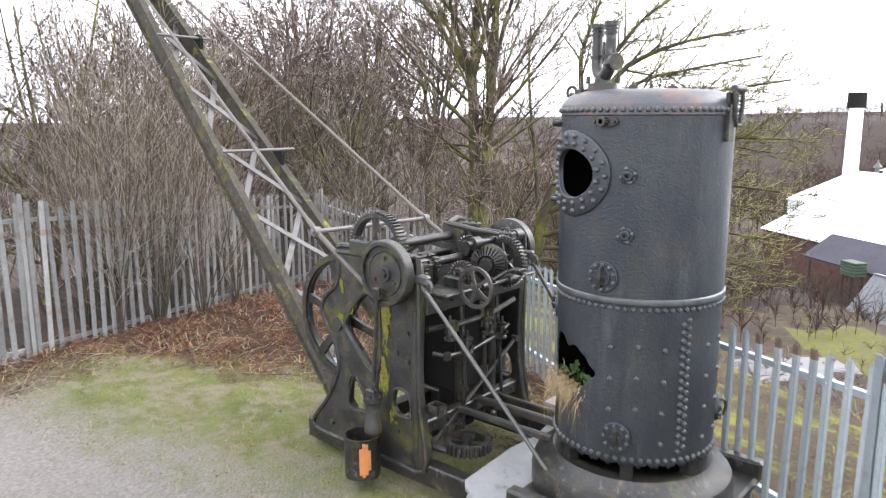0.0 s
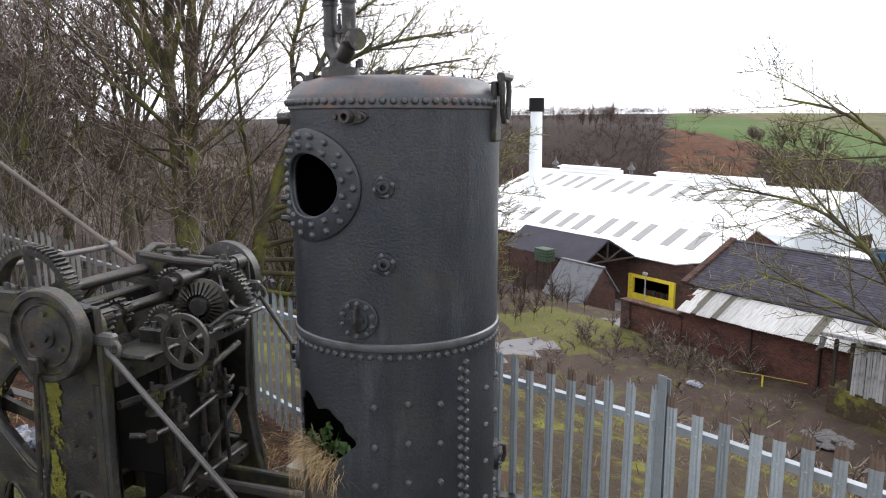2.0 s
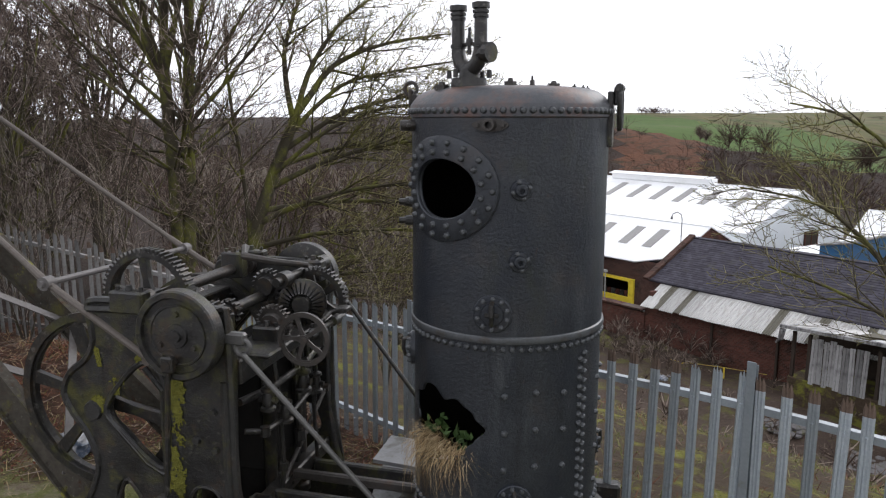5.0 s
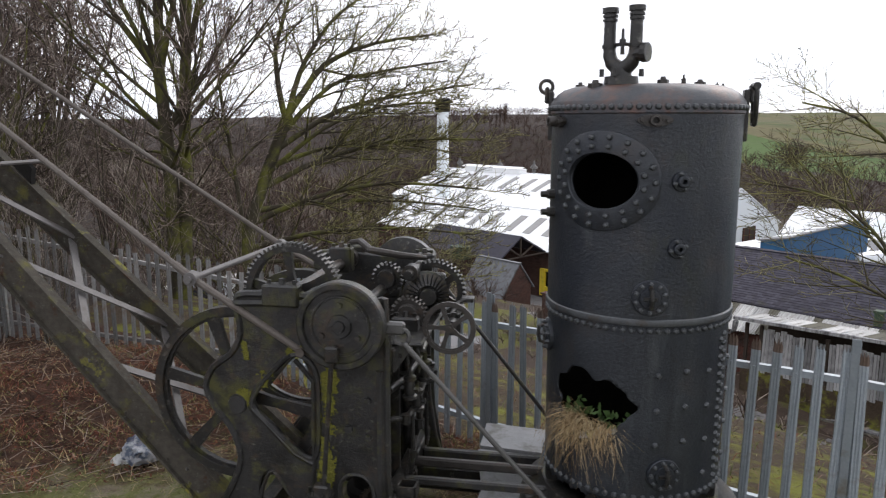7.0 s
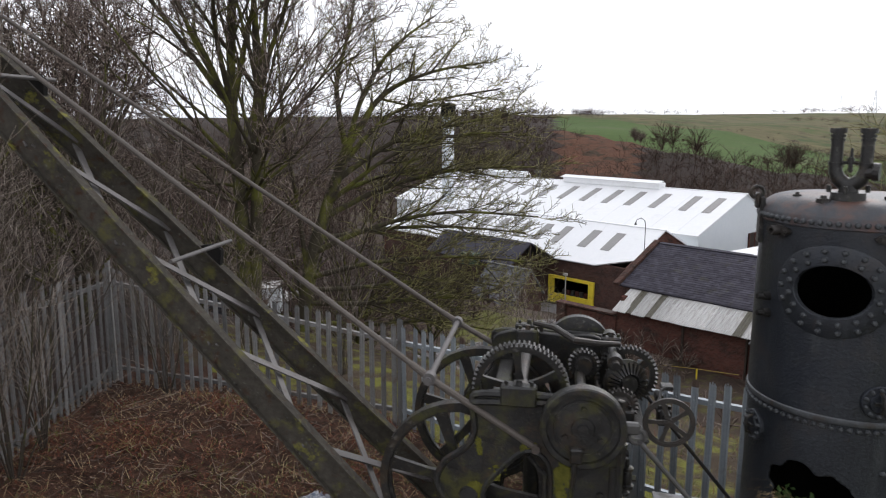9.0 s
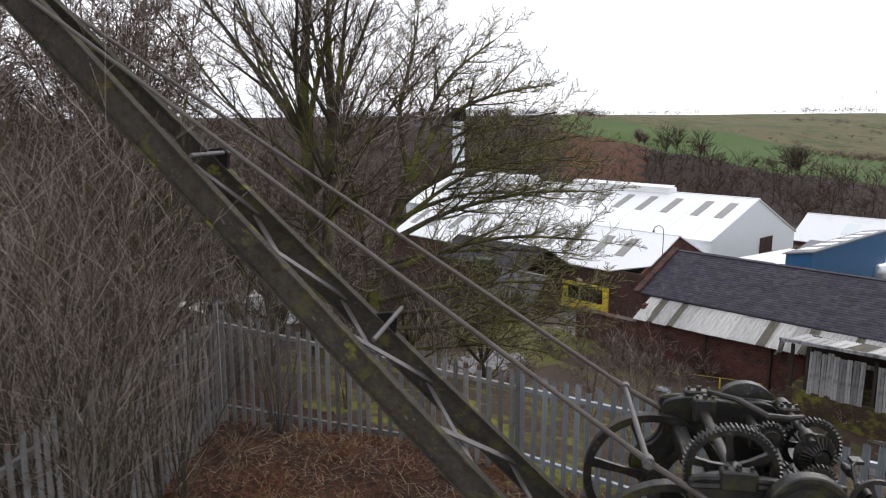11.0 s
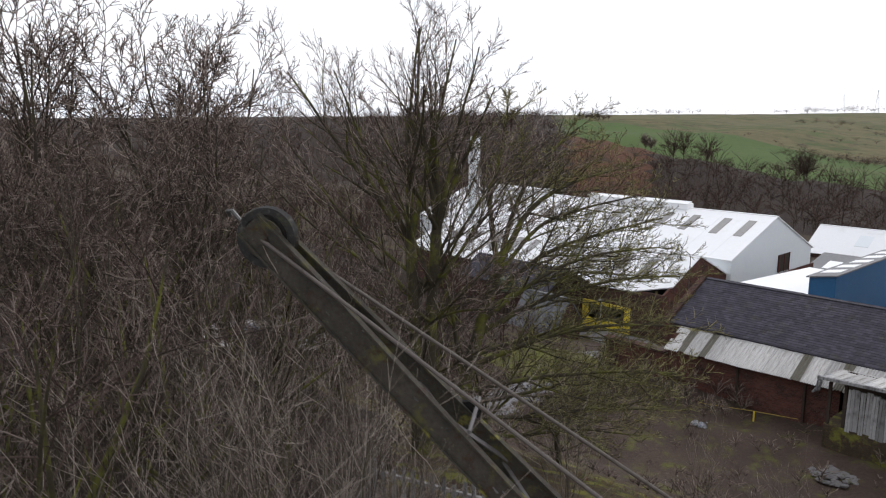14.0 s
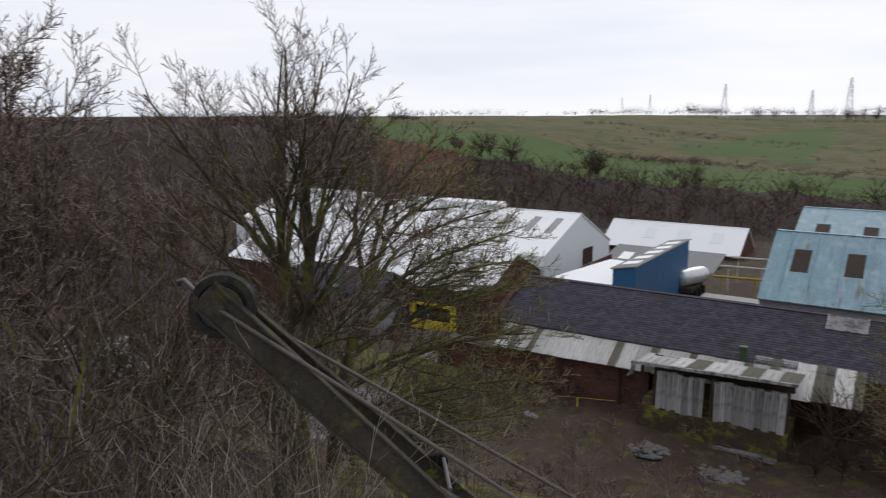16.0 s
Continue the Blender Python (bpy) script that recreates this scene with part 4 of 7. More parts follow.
NA, NZ = 240, 122
bm = bmesh.new()
grid = []
for j in range(NZ + 1):
    row = []
    for i in range(NA):
        deg, z = 360.0 * i / NA, 0.57 + (3.0 - 0.57) * j / NZ
        if j == 0:
            z += 0.012 * math.sin(i * 0.9) + 0.01 * math.sin(i * 2.3)
        f, c, zc = hole_of(deg, z)
        keep = f
        if 0.75 < f < 1:
            d = (deg - c + 180) % 360 - 180
            deg, z = c + d / f, zc + (z - zc) / f
        dent = 0.003 * noise.noise((math.cos(radians(deg)) * 1.5, math.sin(radians(deg)) * 1.5, z * 1.3))
        rr = BR + dent + (0.007 if z > 1.74 else 0.0)
        v = bm.verts.new((rr * math.cos(radians(deg)), rr * math.sin(radians(deg)), z))
        row.append((v, keep))
    grid.append(row)
for j in range(NZ):
    for i in range(NA):
        q = (grid[j][i], grid[j][(i + 1) % NA], grid[j + 1][(i + 1) % NA], grid[j + 1][i])
        if max(k for _, k in q) >= 1.0 or min(k for _, k in q) > 0.97:
            bm.faces.new([v for v, _ in q])
bmesh.ops.delete(bm, geom=[v for v in bm.verts if not v.link_faces], context="VERTS")
shell = part("shell", bm, [BOILER, SOOT], boiler, "", True)
thick = shell.modifiers.new("plate", "SOLIDIFY")
thick.thickness, thick.offset, thick.material_offset = 0.016, -1, 1
bm = bmesh.new()
lathe(bm, [(0.59, 1.725), (0.606, 1.728), (0.61, 1.745), (0.606, 1.762), (0.596, 1.77), (0.59, 1.768)], 96)
part("belt", bm, GLINTED, boiler, "proud joint band, dusty, with its highlight in the pale tone", True)
bm = bmesh.new()
lathe(bm, [(0.0, 0.022), (0.012, 0.019), (0.018, 0.011), (0.02, 0.0)], 8)
rivet = mesh_of(bm, GLINTED, True)
for n, z, r, off in ((72, 3.018, 0.606, 0.0), (72, 1.695, 0.59, 0.3), (64, 0.615, 0.59, 0.1)):
    for k in range(n):
        if hole_of(360 * (k + off) / n, z)[0] > 1.05:
            share("rivet", rivet, boiler, on_shell(360 * (k + off) / n, z, r - 0.002))
for k in range(17):
    for col, dz in ((-64.2, 0.0), (-60.2, 0.028)):
        share("rivet", rivet, boiler, on_shell(col - 0.6 * k / 17, 0.68 + 0.057 * k + dz))
for i in range(6):
    for j in range(4):
        deg, z = -112 + 17.5 * i, 0.74 + 0.225 * j + (0.02 if i % 2 else 0)
        if abs(deg + 62) > 6 and not (abs(deg + 106) < 14 and j == 0):
            share("rivet", rivet, boiler, on_shell(deg, z))
# manhole ring
NR = 72
bm = bmesh.new()
loops = []
for fw, fh, r in ((21.7, 0.167, 0.585), (21.7, 0.167, 0.612), (22.2, 0.172, 0.618), (33.0, 0.288, 0.618), (34.0, 0.297, 0.612), (34.2, 0.299, 0.588)):
    loops.append([bm.verts.new((r * math.cos(a), r * math.sin(a), z)) for a, z in ((radians(-150.3 + fw * math.cos(2 * math.pi * k / NR)), 2.585 + fh * math.sin(2 * math.pi * k / NR)) for k in range(NR))])
for a, b in zip(loops, loops[1:]):
    for k in range(NR):
        bm.faces.new((a[k], b[k], b[(k + 1) % NR], a[(k + 1) % NR]))
bmesh.ops.recalc_face_normals(bm, faces=bm.faces)
ringp = part("manhole_ring", bm, BOILER, boiler, "thick oval flange round the manhole", True)
for n, fw, fh, off in ((16, 25.2, 0.208, 0.5), (18, 30.6, 0.262, 0.0)):
    for k in range(n):
        a = 2 * math.pi * (k + off) / n
        share("bolt", rivet, ringp, on_shell(-150.3 + fw * math.cos(a), 2.585 + fh * math.sin(a), 0.617))


def flange(name, deg, z, r, studs, hollow, handle=False):
    f = part(name, bmesh.new(), BOILER, boiler)
    bm = bmesh.new()
    if hollow:
        lathe(bm, [(r, -0.01), (r, 0.018), (r * 0.94, 0.024), (r * 0.62, 0.026), (r * 0.6, 0.05), (r * 0.5, 0.056), (r * 0.25, 0.056), (r * 0.22, 0.02), (0, 0.02)], 24)
    else:
        lathe(bm, [(r, -0.01), (r, 0.016), (r * 0.95, 0.022), (r * 0.6, 0.024), (r * 0.55, 0.034), (0.0, 0.04)], 28)
    f.data = mesh_of(bm, BOILER, True)
    f.matrix_basis = on_shell(deg, z)
    bm = bmesh.new()
    lathe(bm, [(0.014, 0.0), (0.014, 0.014), (0.009, 0.016), (0.009, 0.028), (0, 0.03)], 6)
    nut = mesh_of(bm, GLINTED)
    for k in range(studs):
        a = 2 * math.pi * k / studs + 0.3
        share("stud", nut, f, Matrix.Translation((r * 0.8 * math.cos(a), r * 0.8 * math.sin(a), 0.018)))
    if handle:
        bm = bmesh.new()
        pipe(bm, [(0.0, 0.07, 0.03), (0.0, 0.055, 0.07), (0.004, 0.0, 0.075), (0.0, -0.05, 0.062), (0.0, -0.06, 0.03)], [0.012, 0.014, 0.013, 0.013, 0.011], 8)
        box(bm, (-0.04, -0.012, 0.03), (0.04, 0.012, 0.048), 0.003)
        part("clamp", bm, IRON, f)
    return f


flange("plug_flange", -105.2, 2.593, 0.058, 4, True)
flange("plug_flange", -105.4, 2.2, 0.058, 4, True)
flange("handhole_cover", -119.2, 1.9, 0.11, 10, False, True)
flange("handhole_cover", -106.2, 0.775, 0.105, 9, False, True)
flange("handhole_cover", 161.5, 1.515, 0.11, 10, False, True)
flange("handhole_cover", -8, 0.85, 0.1, 8, False, True)
for deg, z in ((-121.4, 2.94), (172.5, 2.935)):
    bm = bmesh.new()
    slab(bm, [(0.1 * math.cos(a) * (0.75 + 0.25 * abs(math.cos(a))), 0.036 * math.sin(a)) for a in (2 * math.pi * k / 20 for k in range(20))], 0.03, Matrix.Translation((0, 0, 0.012)))
    lathe(bm, [(0.034, 0.02), (0.032, 0.075), (0.03, 0.08), (0.018, 0.08), (0.017, 0.03), (0, 0.03)], 14)
    rod(bm, (-0.07, 0, 0.02), (-0.07, 0, 0.05), 0.013, n=6)
    rod(bm, (0.07, 0, 0.02), (0.07, 0, 0.05), 0.013, n=6)
    c = part("cock_flange", bm, RUSTROD, boiler, "rusty stub pipe on an oval flange", True)
    c.matrix_basis = on_shell(deg, z)
for deg, z in ((166, 2.47), (167, 2.355)):
    bm = bmesh.new()
    rod(bm, (0, 0, -0.01), (0, 0, 0.05), 0.035, 0.03, 10)
    rod(bm, (0, 0, 0.05), (0, 0, 0.09), 0.022, 0.02, 8)
    c = part("gauge_cock", bm, IRON, boiler)
    c.matrix_basis = on_shell(deg, z)
# lifting lugs
for deg, shackle in ((-35, True), (146, False)):
    bm = bmesh.new()
    box(bm, (-0.045, -0.22, -0.012), (0.045, 0.1, 0.022), 0.006)
    box(bm, (-0.03, 0.02, 0.02), (0.03, 0.13, 0.05), 0.01)
    if shackle:
        rod(bm, (-0.075, 0.12, 0.055), (0.075, 0.12, 0.055), 0.024, n=10)
    else:
        pipe(bm, [(0.0, 0.13 + 0.042 * math.cos(2 * math.pi * k / 14), 0.04 + 0.042 * math.sin(2 * math.pi * k / 14)) for k in range(15)], 0.013, 6)
    lug = part("lifting_lug", bm, IRON, boiler, "", True)
    lug.matrix_basis = on_shell(deg, 3.03, 0.6)
    if shackle:
        bm = bmesh.new()
        pipe(bm, [(-0.05, 0.13, 0.055), (-0.058, 0.05, 0.06), (-0.05, -0.07, 0.06), (-0.025, -0.115, 0.06), (0.025, -0.115, 0.06), (0.05, -0.07, 0.06), (0.058, 0.05, 0.06), (0.05, 0.13, 0.055)], 0.016, 8)
        part("shackle", bm, IRON, lug, "", True)
# twin safety valve on the crown
VX, VY = -0.325, -0.185
ax = Vector((0.083, -0.15, 0)).normalized()
valve = part("safety_valve", bmesh.new(), IRON, boiler, "twin-pipe safety valve with a cross lever")
bm = bmesh.new()
rod(bm, (0, 0, 3.15), (0, 0, 3.2), 0.105, 0.1, 20)
rod(bm, (0, 0, 3.2), (0, 0, 3.25), 0.06, 0.055, 14)
for s in (-1, 1):
    pipe(bm, [(ax.x * s * x, ax.y * s * x, z) for x, z in ((0.0, 3.24), (0.03, 3.255), (0.065, 3.285), (0.083, 3.33), (0.086, 3.38), (0.086, 3.6))], [0.05, 0.047, 0.044, 0.041, 0.038, 0.036], 14)
    for z, r, h in ((3.37, 0.045, 0.02), (3.525, 0.044, 0.016), (3.55, 0.046, 0.015), (3.575, 0.05, 0.03)):
        rod(bm, (ax.x * s * 0.086, ax.y * s * 0.086, z), (ax.x * s * 0.086, ax.y * s * 0.086, z + h), r, r, 16)
    for t in (0.1, -0.1):
        rod(bm, (t, s * 0.06, 3.2), (t, s * 0.06, 3.245), 0.016, 0.014, 6)
valve.data = mesh_of(bm, IRON, True)
valve.matrix_basis = Matrix.Translation((VX, VY, 0))
bm = bmesh.new()
pipe(bm, [ax * -0.13 + Vector((0, 0, 3.385)), ax * 0.0 + Vector((0, 0, 3.39)), ax * 0.16 + Vector((0, 0, 3.375))], 0.011, 6)
rod(bm, (0, 0, 3.33), (0, 0, 3.48), 0.014, 0.008, 8)
rod(bm, (0, 0, 3.38), (0, 0, 3.42), 0.022, 0.02, 8)
part("lever", bm, IRON, valve)
bm = bmesh.new()
c0 = ax * 0.13 + Vector((0, 0, 3.335))
rod(bm, c0, c0 + Vector((ax.x, ax.y, 0)) * 0.035, 0.058, 0.056, 14)
rod(bm, ax * 0.06 + Vector((0, 0, 3.32)), c0, 0.04, 0.045, 12)
part("outlet_flange", bm, IRON, valve)
for x, y, s, h in ((-0.47, -0.13, 0.045, 0.05), (-0.13, -0.33, 0.035, 0.045), (-0.02, -0.38, 0.014, 0.06), (0.12, -0.36, 0.035, 0.035), (0.25, -0.36, 0.012, 0.03), (0.32, -0.33, 0.012, 0.03), (0.38, -0.27, 0.012, 0.03), (-0.42, 0.12, 0.03, 0.04)):
    z = 3.155 - 0.22 * max(0, math.hypot(x, y) - 0.33) ** 1.2
    bm = bmesh.new()
    rod(bm, (x, y, z - 0.03), (x, y, z + h * 0.6), s, s, 6)
    rod(bm, (x, y, z + h * 0.6), (x, y, z + h), s * 0.5, s * 0.4, 8)
    part("crown_nut", bm, RUSTROD, boiler)

# dry grass and ivy that grow out of the firehole
bm = bmesh.new()
rnd = random.Random(5)
for k in range(560):
    clump = rnd.choice((-170, -163, -158, -150, -166, -145))
    deg = clump + rnd.gauss(0, 4.5)
    a = radians(max(-180, min(-134, deg)))
    z0 = 1.0 + rnd.uniform(-0.04, 0.06)
    p = [Vector((math.cos(a) * 0.53, math.sin(a) * 0.53, z0))]
    b = a + rnd.gauss(0, 0.9)
    w = Vector((math.cos(b), math.sin(b), rnd.uniform(-0.3, 1.1)))
    step = rnd.uniform(0.018, 0.05) * (1.45 if clump in (-158, -166) else 0.8)
    for i in range(5):
        q = p[-1] + w * step
        rad = math.hypot(q.x, q.y)
        low, high = (0.613, 0.68) if i > 1 else (0.5, 0.64)
        f = min(max(rad, low), high) / rad
        q.x, q.y = q.x * f, q.y * f
        p.append(q)
        w = w + Vector((rnd.uniform(-0.55, 0.55), rnd.uniform(-0.55, 0.55), -rnd.uniform(0.15, 0.8)))
    tw = Vector((-math.sin(a), math.cos(a), 0)) * rnd.uniform(0.0014, 0.0034)
    vs = [(bm.verts.new(q - tw * (1 - i / 6)), bm.verts.new(q + tw * (1 - i / 6))) for i, q in enumerate(p)]
    for u0, u1 in zip(vs, vs[1:]):
        bm.faces.new((u0[0], u0[1], u1[1], u1[0]))
tuft = new("dry_grass", mesh_of(bm, HAY))
tuft.matrix_world = pose(BX, BY, 0)
tagged(tuft, "bleached straw grass hanging from the boiler firehole", "grass", kind="stuff")
bm = bmesh.new()
for k in range(60):
    a = radians(rnd.uniform(-178, -128))
    r = rnd.uniform(0.42, 0.56)
    c = Vector((math.cos(a) * r, math.sin(a) * r, rnd.uniform(1.0, 1.13)))
    m = Matrix.Translation(c) @ Euler((rnd.uniform(0, 6), rnd.uniform(0, 6), rnd.uniform(0, 6))).to_matrix().to_4x4()
    s = rnd.uniform(0.018, 0.04)
    vs = [bm.verts.new(m @ Vector(q)) for q in ((-s, 0, 0), (0, s * 0.8, s * 0.2), (s * 1.3, 0, 0), (0, -s * 0.8, s * 0.2))]
    bm.faces.new(vs)
ivy = new("ivy", mesh_of(bm, LEAFGREEN))
ivy.matrix_world = pose(BX, BY, 0)
tagged(ivy, "green ivy leaves inside the boiler firehole", "plant", kind="stuff")

# ---- steam crane ----
CRANE = Matrix(((-0.855, -0.518, 0, 0.5), (0.518, -0.855, 0, 5.45), (0, 0, 1, 0), (0, 0, 0, 1)))
crane = thing("steam_crane", "derelict mossy cast-iron steam crane with open gearing", "crane", m=CRANE)
# crane frame: x towards the jib head, y towards the near side frame, z up


def at(x, y, z):
    """A pose whose z axis lies along the crane's y, x along x and y along z."""
    return Matrix.Translation((x, y, z)) @ Matrix(((1, 0, 0, 0), (0, 0, -1, 0), (0, 1, 0, 0), (0, 0, 0, 1)))


def casting(outlines, t, bevel):
    """A plate with holes, its edges rounded, as a mesh in x, y."""
    cu = bpy.data.curves.new("outline", "CURVE")
    cu.dimensions, cu.fill_mode, cu.extrude, cu.bevel_depth, cu.bevel_resolution, cu.offset = "2D", "BOTH", t / 2 - bevel, bevel, 1, -bevel
    for pts, smooth in outlines:
        sp = cu.splines.new("BEZIER" if smooth else "POLY")
        if smooth:
            sp.bezier_points.add(len(pts) - 1)
            for b, (x, y) in zip(sp.bezier_points, pts):
                b.co = (x, y, 0)
                b.handle_left_type = b.handle_right_type = "AUTO"
            sp.resolution_u = 5
        else:
            sp.points.add(len(pts) - 1)
            for b, (x, y) in zip(sp.points, pts):
                b.co = (x, y, 0, 1)
        sp.use_cyclic_u = True
    ob = bpy.data.objects.new("outline", cu)
    scene.collection.objects.link(ob)
    me = bpy.data.meshes.new_from_object(ob.evaluated_get(bpy.context.evaluated_depsgraph_get()))
    bpy.data.objects.remove(ob)
    bpy.data.curves.remove(cu)
    return me


OUTER = [(2.86, 0.02), (2.85, 0.16), (2.72, 0.3), (2.58, 0.52), (2.5, 0.74), (2.56, 0.95), (2.66, 1.08), (2.72, 1.22), (2.66, 1.36), (2.53, 1.46), (2.46, 1.6), (2.48, 1.8), (2.4, 1.86), (1.9, 1.86), (1.56, 1.84), (1.5, 1.76), (1.5, 0.7), (1.46, 0.4), (1.45, 0.02), (1.8, 0.0), (2.3, 0.0)]
HOLE1 = [(2.12, 1.47), (2.02, 1.45), (1.955, 1.34), (1.95, 1.05), (1.97, 0.82), (2.02, 0.77), (2.12, 0.82), (2.28, 0.97), (2.4, 1.1), (2.38, 1.2), (2.25, 1.36)]
HOLE2 = [(2.3, 0.66), (2.24, 0.62), (2.16, 0.5), (2.06, 0.37), (2.2, 0.35), (2.36, 0.36), (2.38, 0.46)]
HOLE3 = [(1.76, 0.68), (1.66, 0.68), (1.6, 0.6), (1.6, 0.45), (1.7, 0.43), (1.8, 0.46), (1.82, 0.6)]
def bead(bm, pts, y, r):
    """A rounded lip along a closed outline."""
    q = [Vector((x, y, z)) for x, z in pts]
    out = []
    for k in range(len(q)):
        a, b, c, d = q[k - 1], q[k], q[(k + 1) % len(q)], q[(k + 2) % len(q)]
        for t in (0.0, 0.34, 0.67):
            out.append(0.5 * ((2 * b) + (c - a) * t + (2 * a - 5 * b + 4 * c - d) * t * t + (3 * b - a - 3 * c + d) * t ** 3))
    pipe(bm, out + [out[0]], r, 6)


side = casting([(OUTER, True), (HOLE1, True), (HOLE2, True), (HOLE3, True)], 0.075, 0.012)
side.materials.append(MOSSY)
for y in (0.69, -0.75):
    f = share("side_frame", side, crane, at(0, y, 0))
    tagged(f, "cast-iron side frame streaked with yellow-green moss")
# ribs and moss on the near frame
for y, sgn in ((0.69, 1), (-0.75, -1)):
    bm = bmesh.new()
    o = y + sgn * 0.035
    for pts, r in (([(2.4, 1.09), (2.12, 0.8), (2.0, 0.74)], 0.022), ([(1.54, 0.1), (1.54, 1.4)], 0.03), ([(2.04, 0.1), (1.99, 0.76), (1.98, 1.3), (2.1, 1.44)], 0.018), ([(2.48, 1.8), (2.0, 1.82), (1.55, 1.8)], 0.028)):
        pipe(bm, [(x, o, z) for x, z in pts], r, 6)
    for pts, r in ((HOLE1, 0.02), (OUTER, 0.024), (HOLE2, 0.014), (HOLE3, 0.014)):
        bead(bm, pts, o, r)
    for x, z, r in ((2.5, 1.12, 0.075), (1.75, 1.0, 0.03), (1.62, 1.2, 0.025), (2.2, 0.16, 0.03), (2.62, 0.14, 0.03), (1.62, 0.95, 0.025), (1.75, 0.3, 0.03)):
        rod(bm, (x, o - sgn * 0.02, z), (x, o + sgn * 0.025, z), r, r * 0.8, 14)
    part("frame_rib", bm, MOSSY, crane)
MC = 0.0085
patch_v, patch_f, seen = [], [], {}


def moss_corner(i, k):
    if (i, k) not in seen:
        seen[i, k] = len(patch_v)
        q = noise.noise_vector((i * 0.9, k * 0.9, 4.0)) * MC * 0.4
        lift = 0.733 + 0.006 * max(0.0, noise.noise((i * 0.23, k * 0.23, 9.0)) + 0.4)
        patch_v.append((i * MC + q.x, lift, k * MC + q.y))
    return seen[i, k]


for cx, cz, wx, wz in ((1.875, 1.1, 0.046, 0.38), (1.9, 0.72, 0.055, 0.14), (1.86, 1.3, 0.06, 0.1), (2.1, 1.5, 0.06, 0.04), (2.42, 1.48, 0.03, 0.06), (2.3, 1.3, 0.05, 0.07), (2.46, 1.16, 0.05, 0.06), (1.8, 0.42, 0.05, 0.08)):
    for i in range(int((cx - wx * 1.4) / MC), int((cx + wx * 1.4) / MC)):
        for k in range(int((cz - wz * 1.3) / MC), int((cz + wz * 1.3) / MC)):
            x, z = i * MC, k * MC
            away = ((x - cx) / wx) ** 2 + ((z - cz) / wz) ** 4
            if away + 1.9 * noise.noise((x * 22, z * 11, cx * 5)) + 1.3 * noise.noise((x * 64, z * 48, 1.0)) < 0.55:
                f = (moss_corner(i, k), moss_corner(i + 1, k), moss_corner(i + 1, k + 1), moss_corner(i, k + 1))
                patch_f.append(f)
patch_f = sorted(set(patch_f))
tagged(raw("moss_streak", patch_v, patch_f, MOSS, crane, True), "bright yellow-green moss", kind="stuff")


def spoked(name, x, y, z, r, rim, width, spokes, hub, material, parent=None, teeth=0, turn=0.0, label="", bend=0.0, spoke_w=0.05):
    bm = bmesh.new()
    if teeth:
        n = teeth * 5
        ring_band(bm, circle(r - rim, n), toothed(r, teeth, min(0.022, r * 0.1)), width)
    else:
        ring_band(bm, circle(r - rim, 48), circle(r, 48), width)
        ring_band(bm, circle(r - rim * 1.35, 48), circle(r - rim, 48), width * 0.45)
    rod(bm, (0, 0, -width * 0.75), (0, 0, width * 0.75), hub, hub, 18)
    rod(bm, (0, 0, -width * 1.0), (0, 0, width * 1.0), hub * 0.5, hub * 0.5, 12)
    w = part(name, bm, material, parent or crane, label)
    w.matrix_basis = at(x, y, z)
    bm = bmesh.new()
    L = r - rim
    slab(bm, [(hub * 0.7, -spoke_w * 0.62), (L * 0.5, -spoke_w * 0.42), (L + 0.01, -spoke_w * 0.6), (L + 0.01, spoke_w * 0.6), (L * 0.5, spoke_w * 0.42), (hub * 0.7, spoke_w * 0.62)], width * 0.42)
    arm = mesh_of(bm, material)
    for k in range(spokes):
        share("spoke", arm, w, Matrix.Rotation(2 * math.pi * (k + turn) / spokes, 4, "Z"))
    return w


for y in (0.585, -0.645):
    spoked("flywheel", 2.55, y, 1.14, 0.6, 0.055, 0.085, 6, 0.1, IRON, turn=0.2, label="large six-spoked iron wheel", spoke_w=0.075)
spoked("spur_gear", 2.17, 0.52, 1.83, 0.335, 0.06, 0.09, 5, 0.06, IRON, teeth=60, label="large toothed gear with curved arms", turn=0.15)
spoked("handwheel", 1.155, 0.41, 1.605, 0.176, 0.026, 0.022, 5, 0.03, RUSTROD, label="small worn handwheel", spoke_w=0.03)
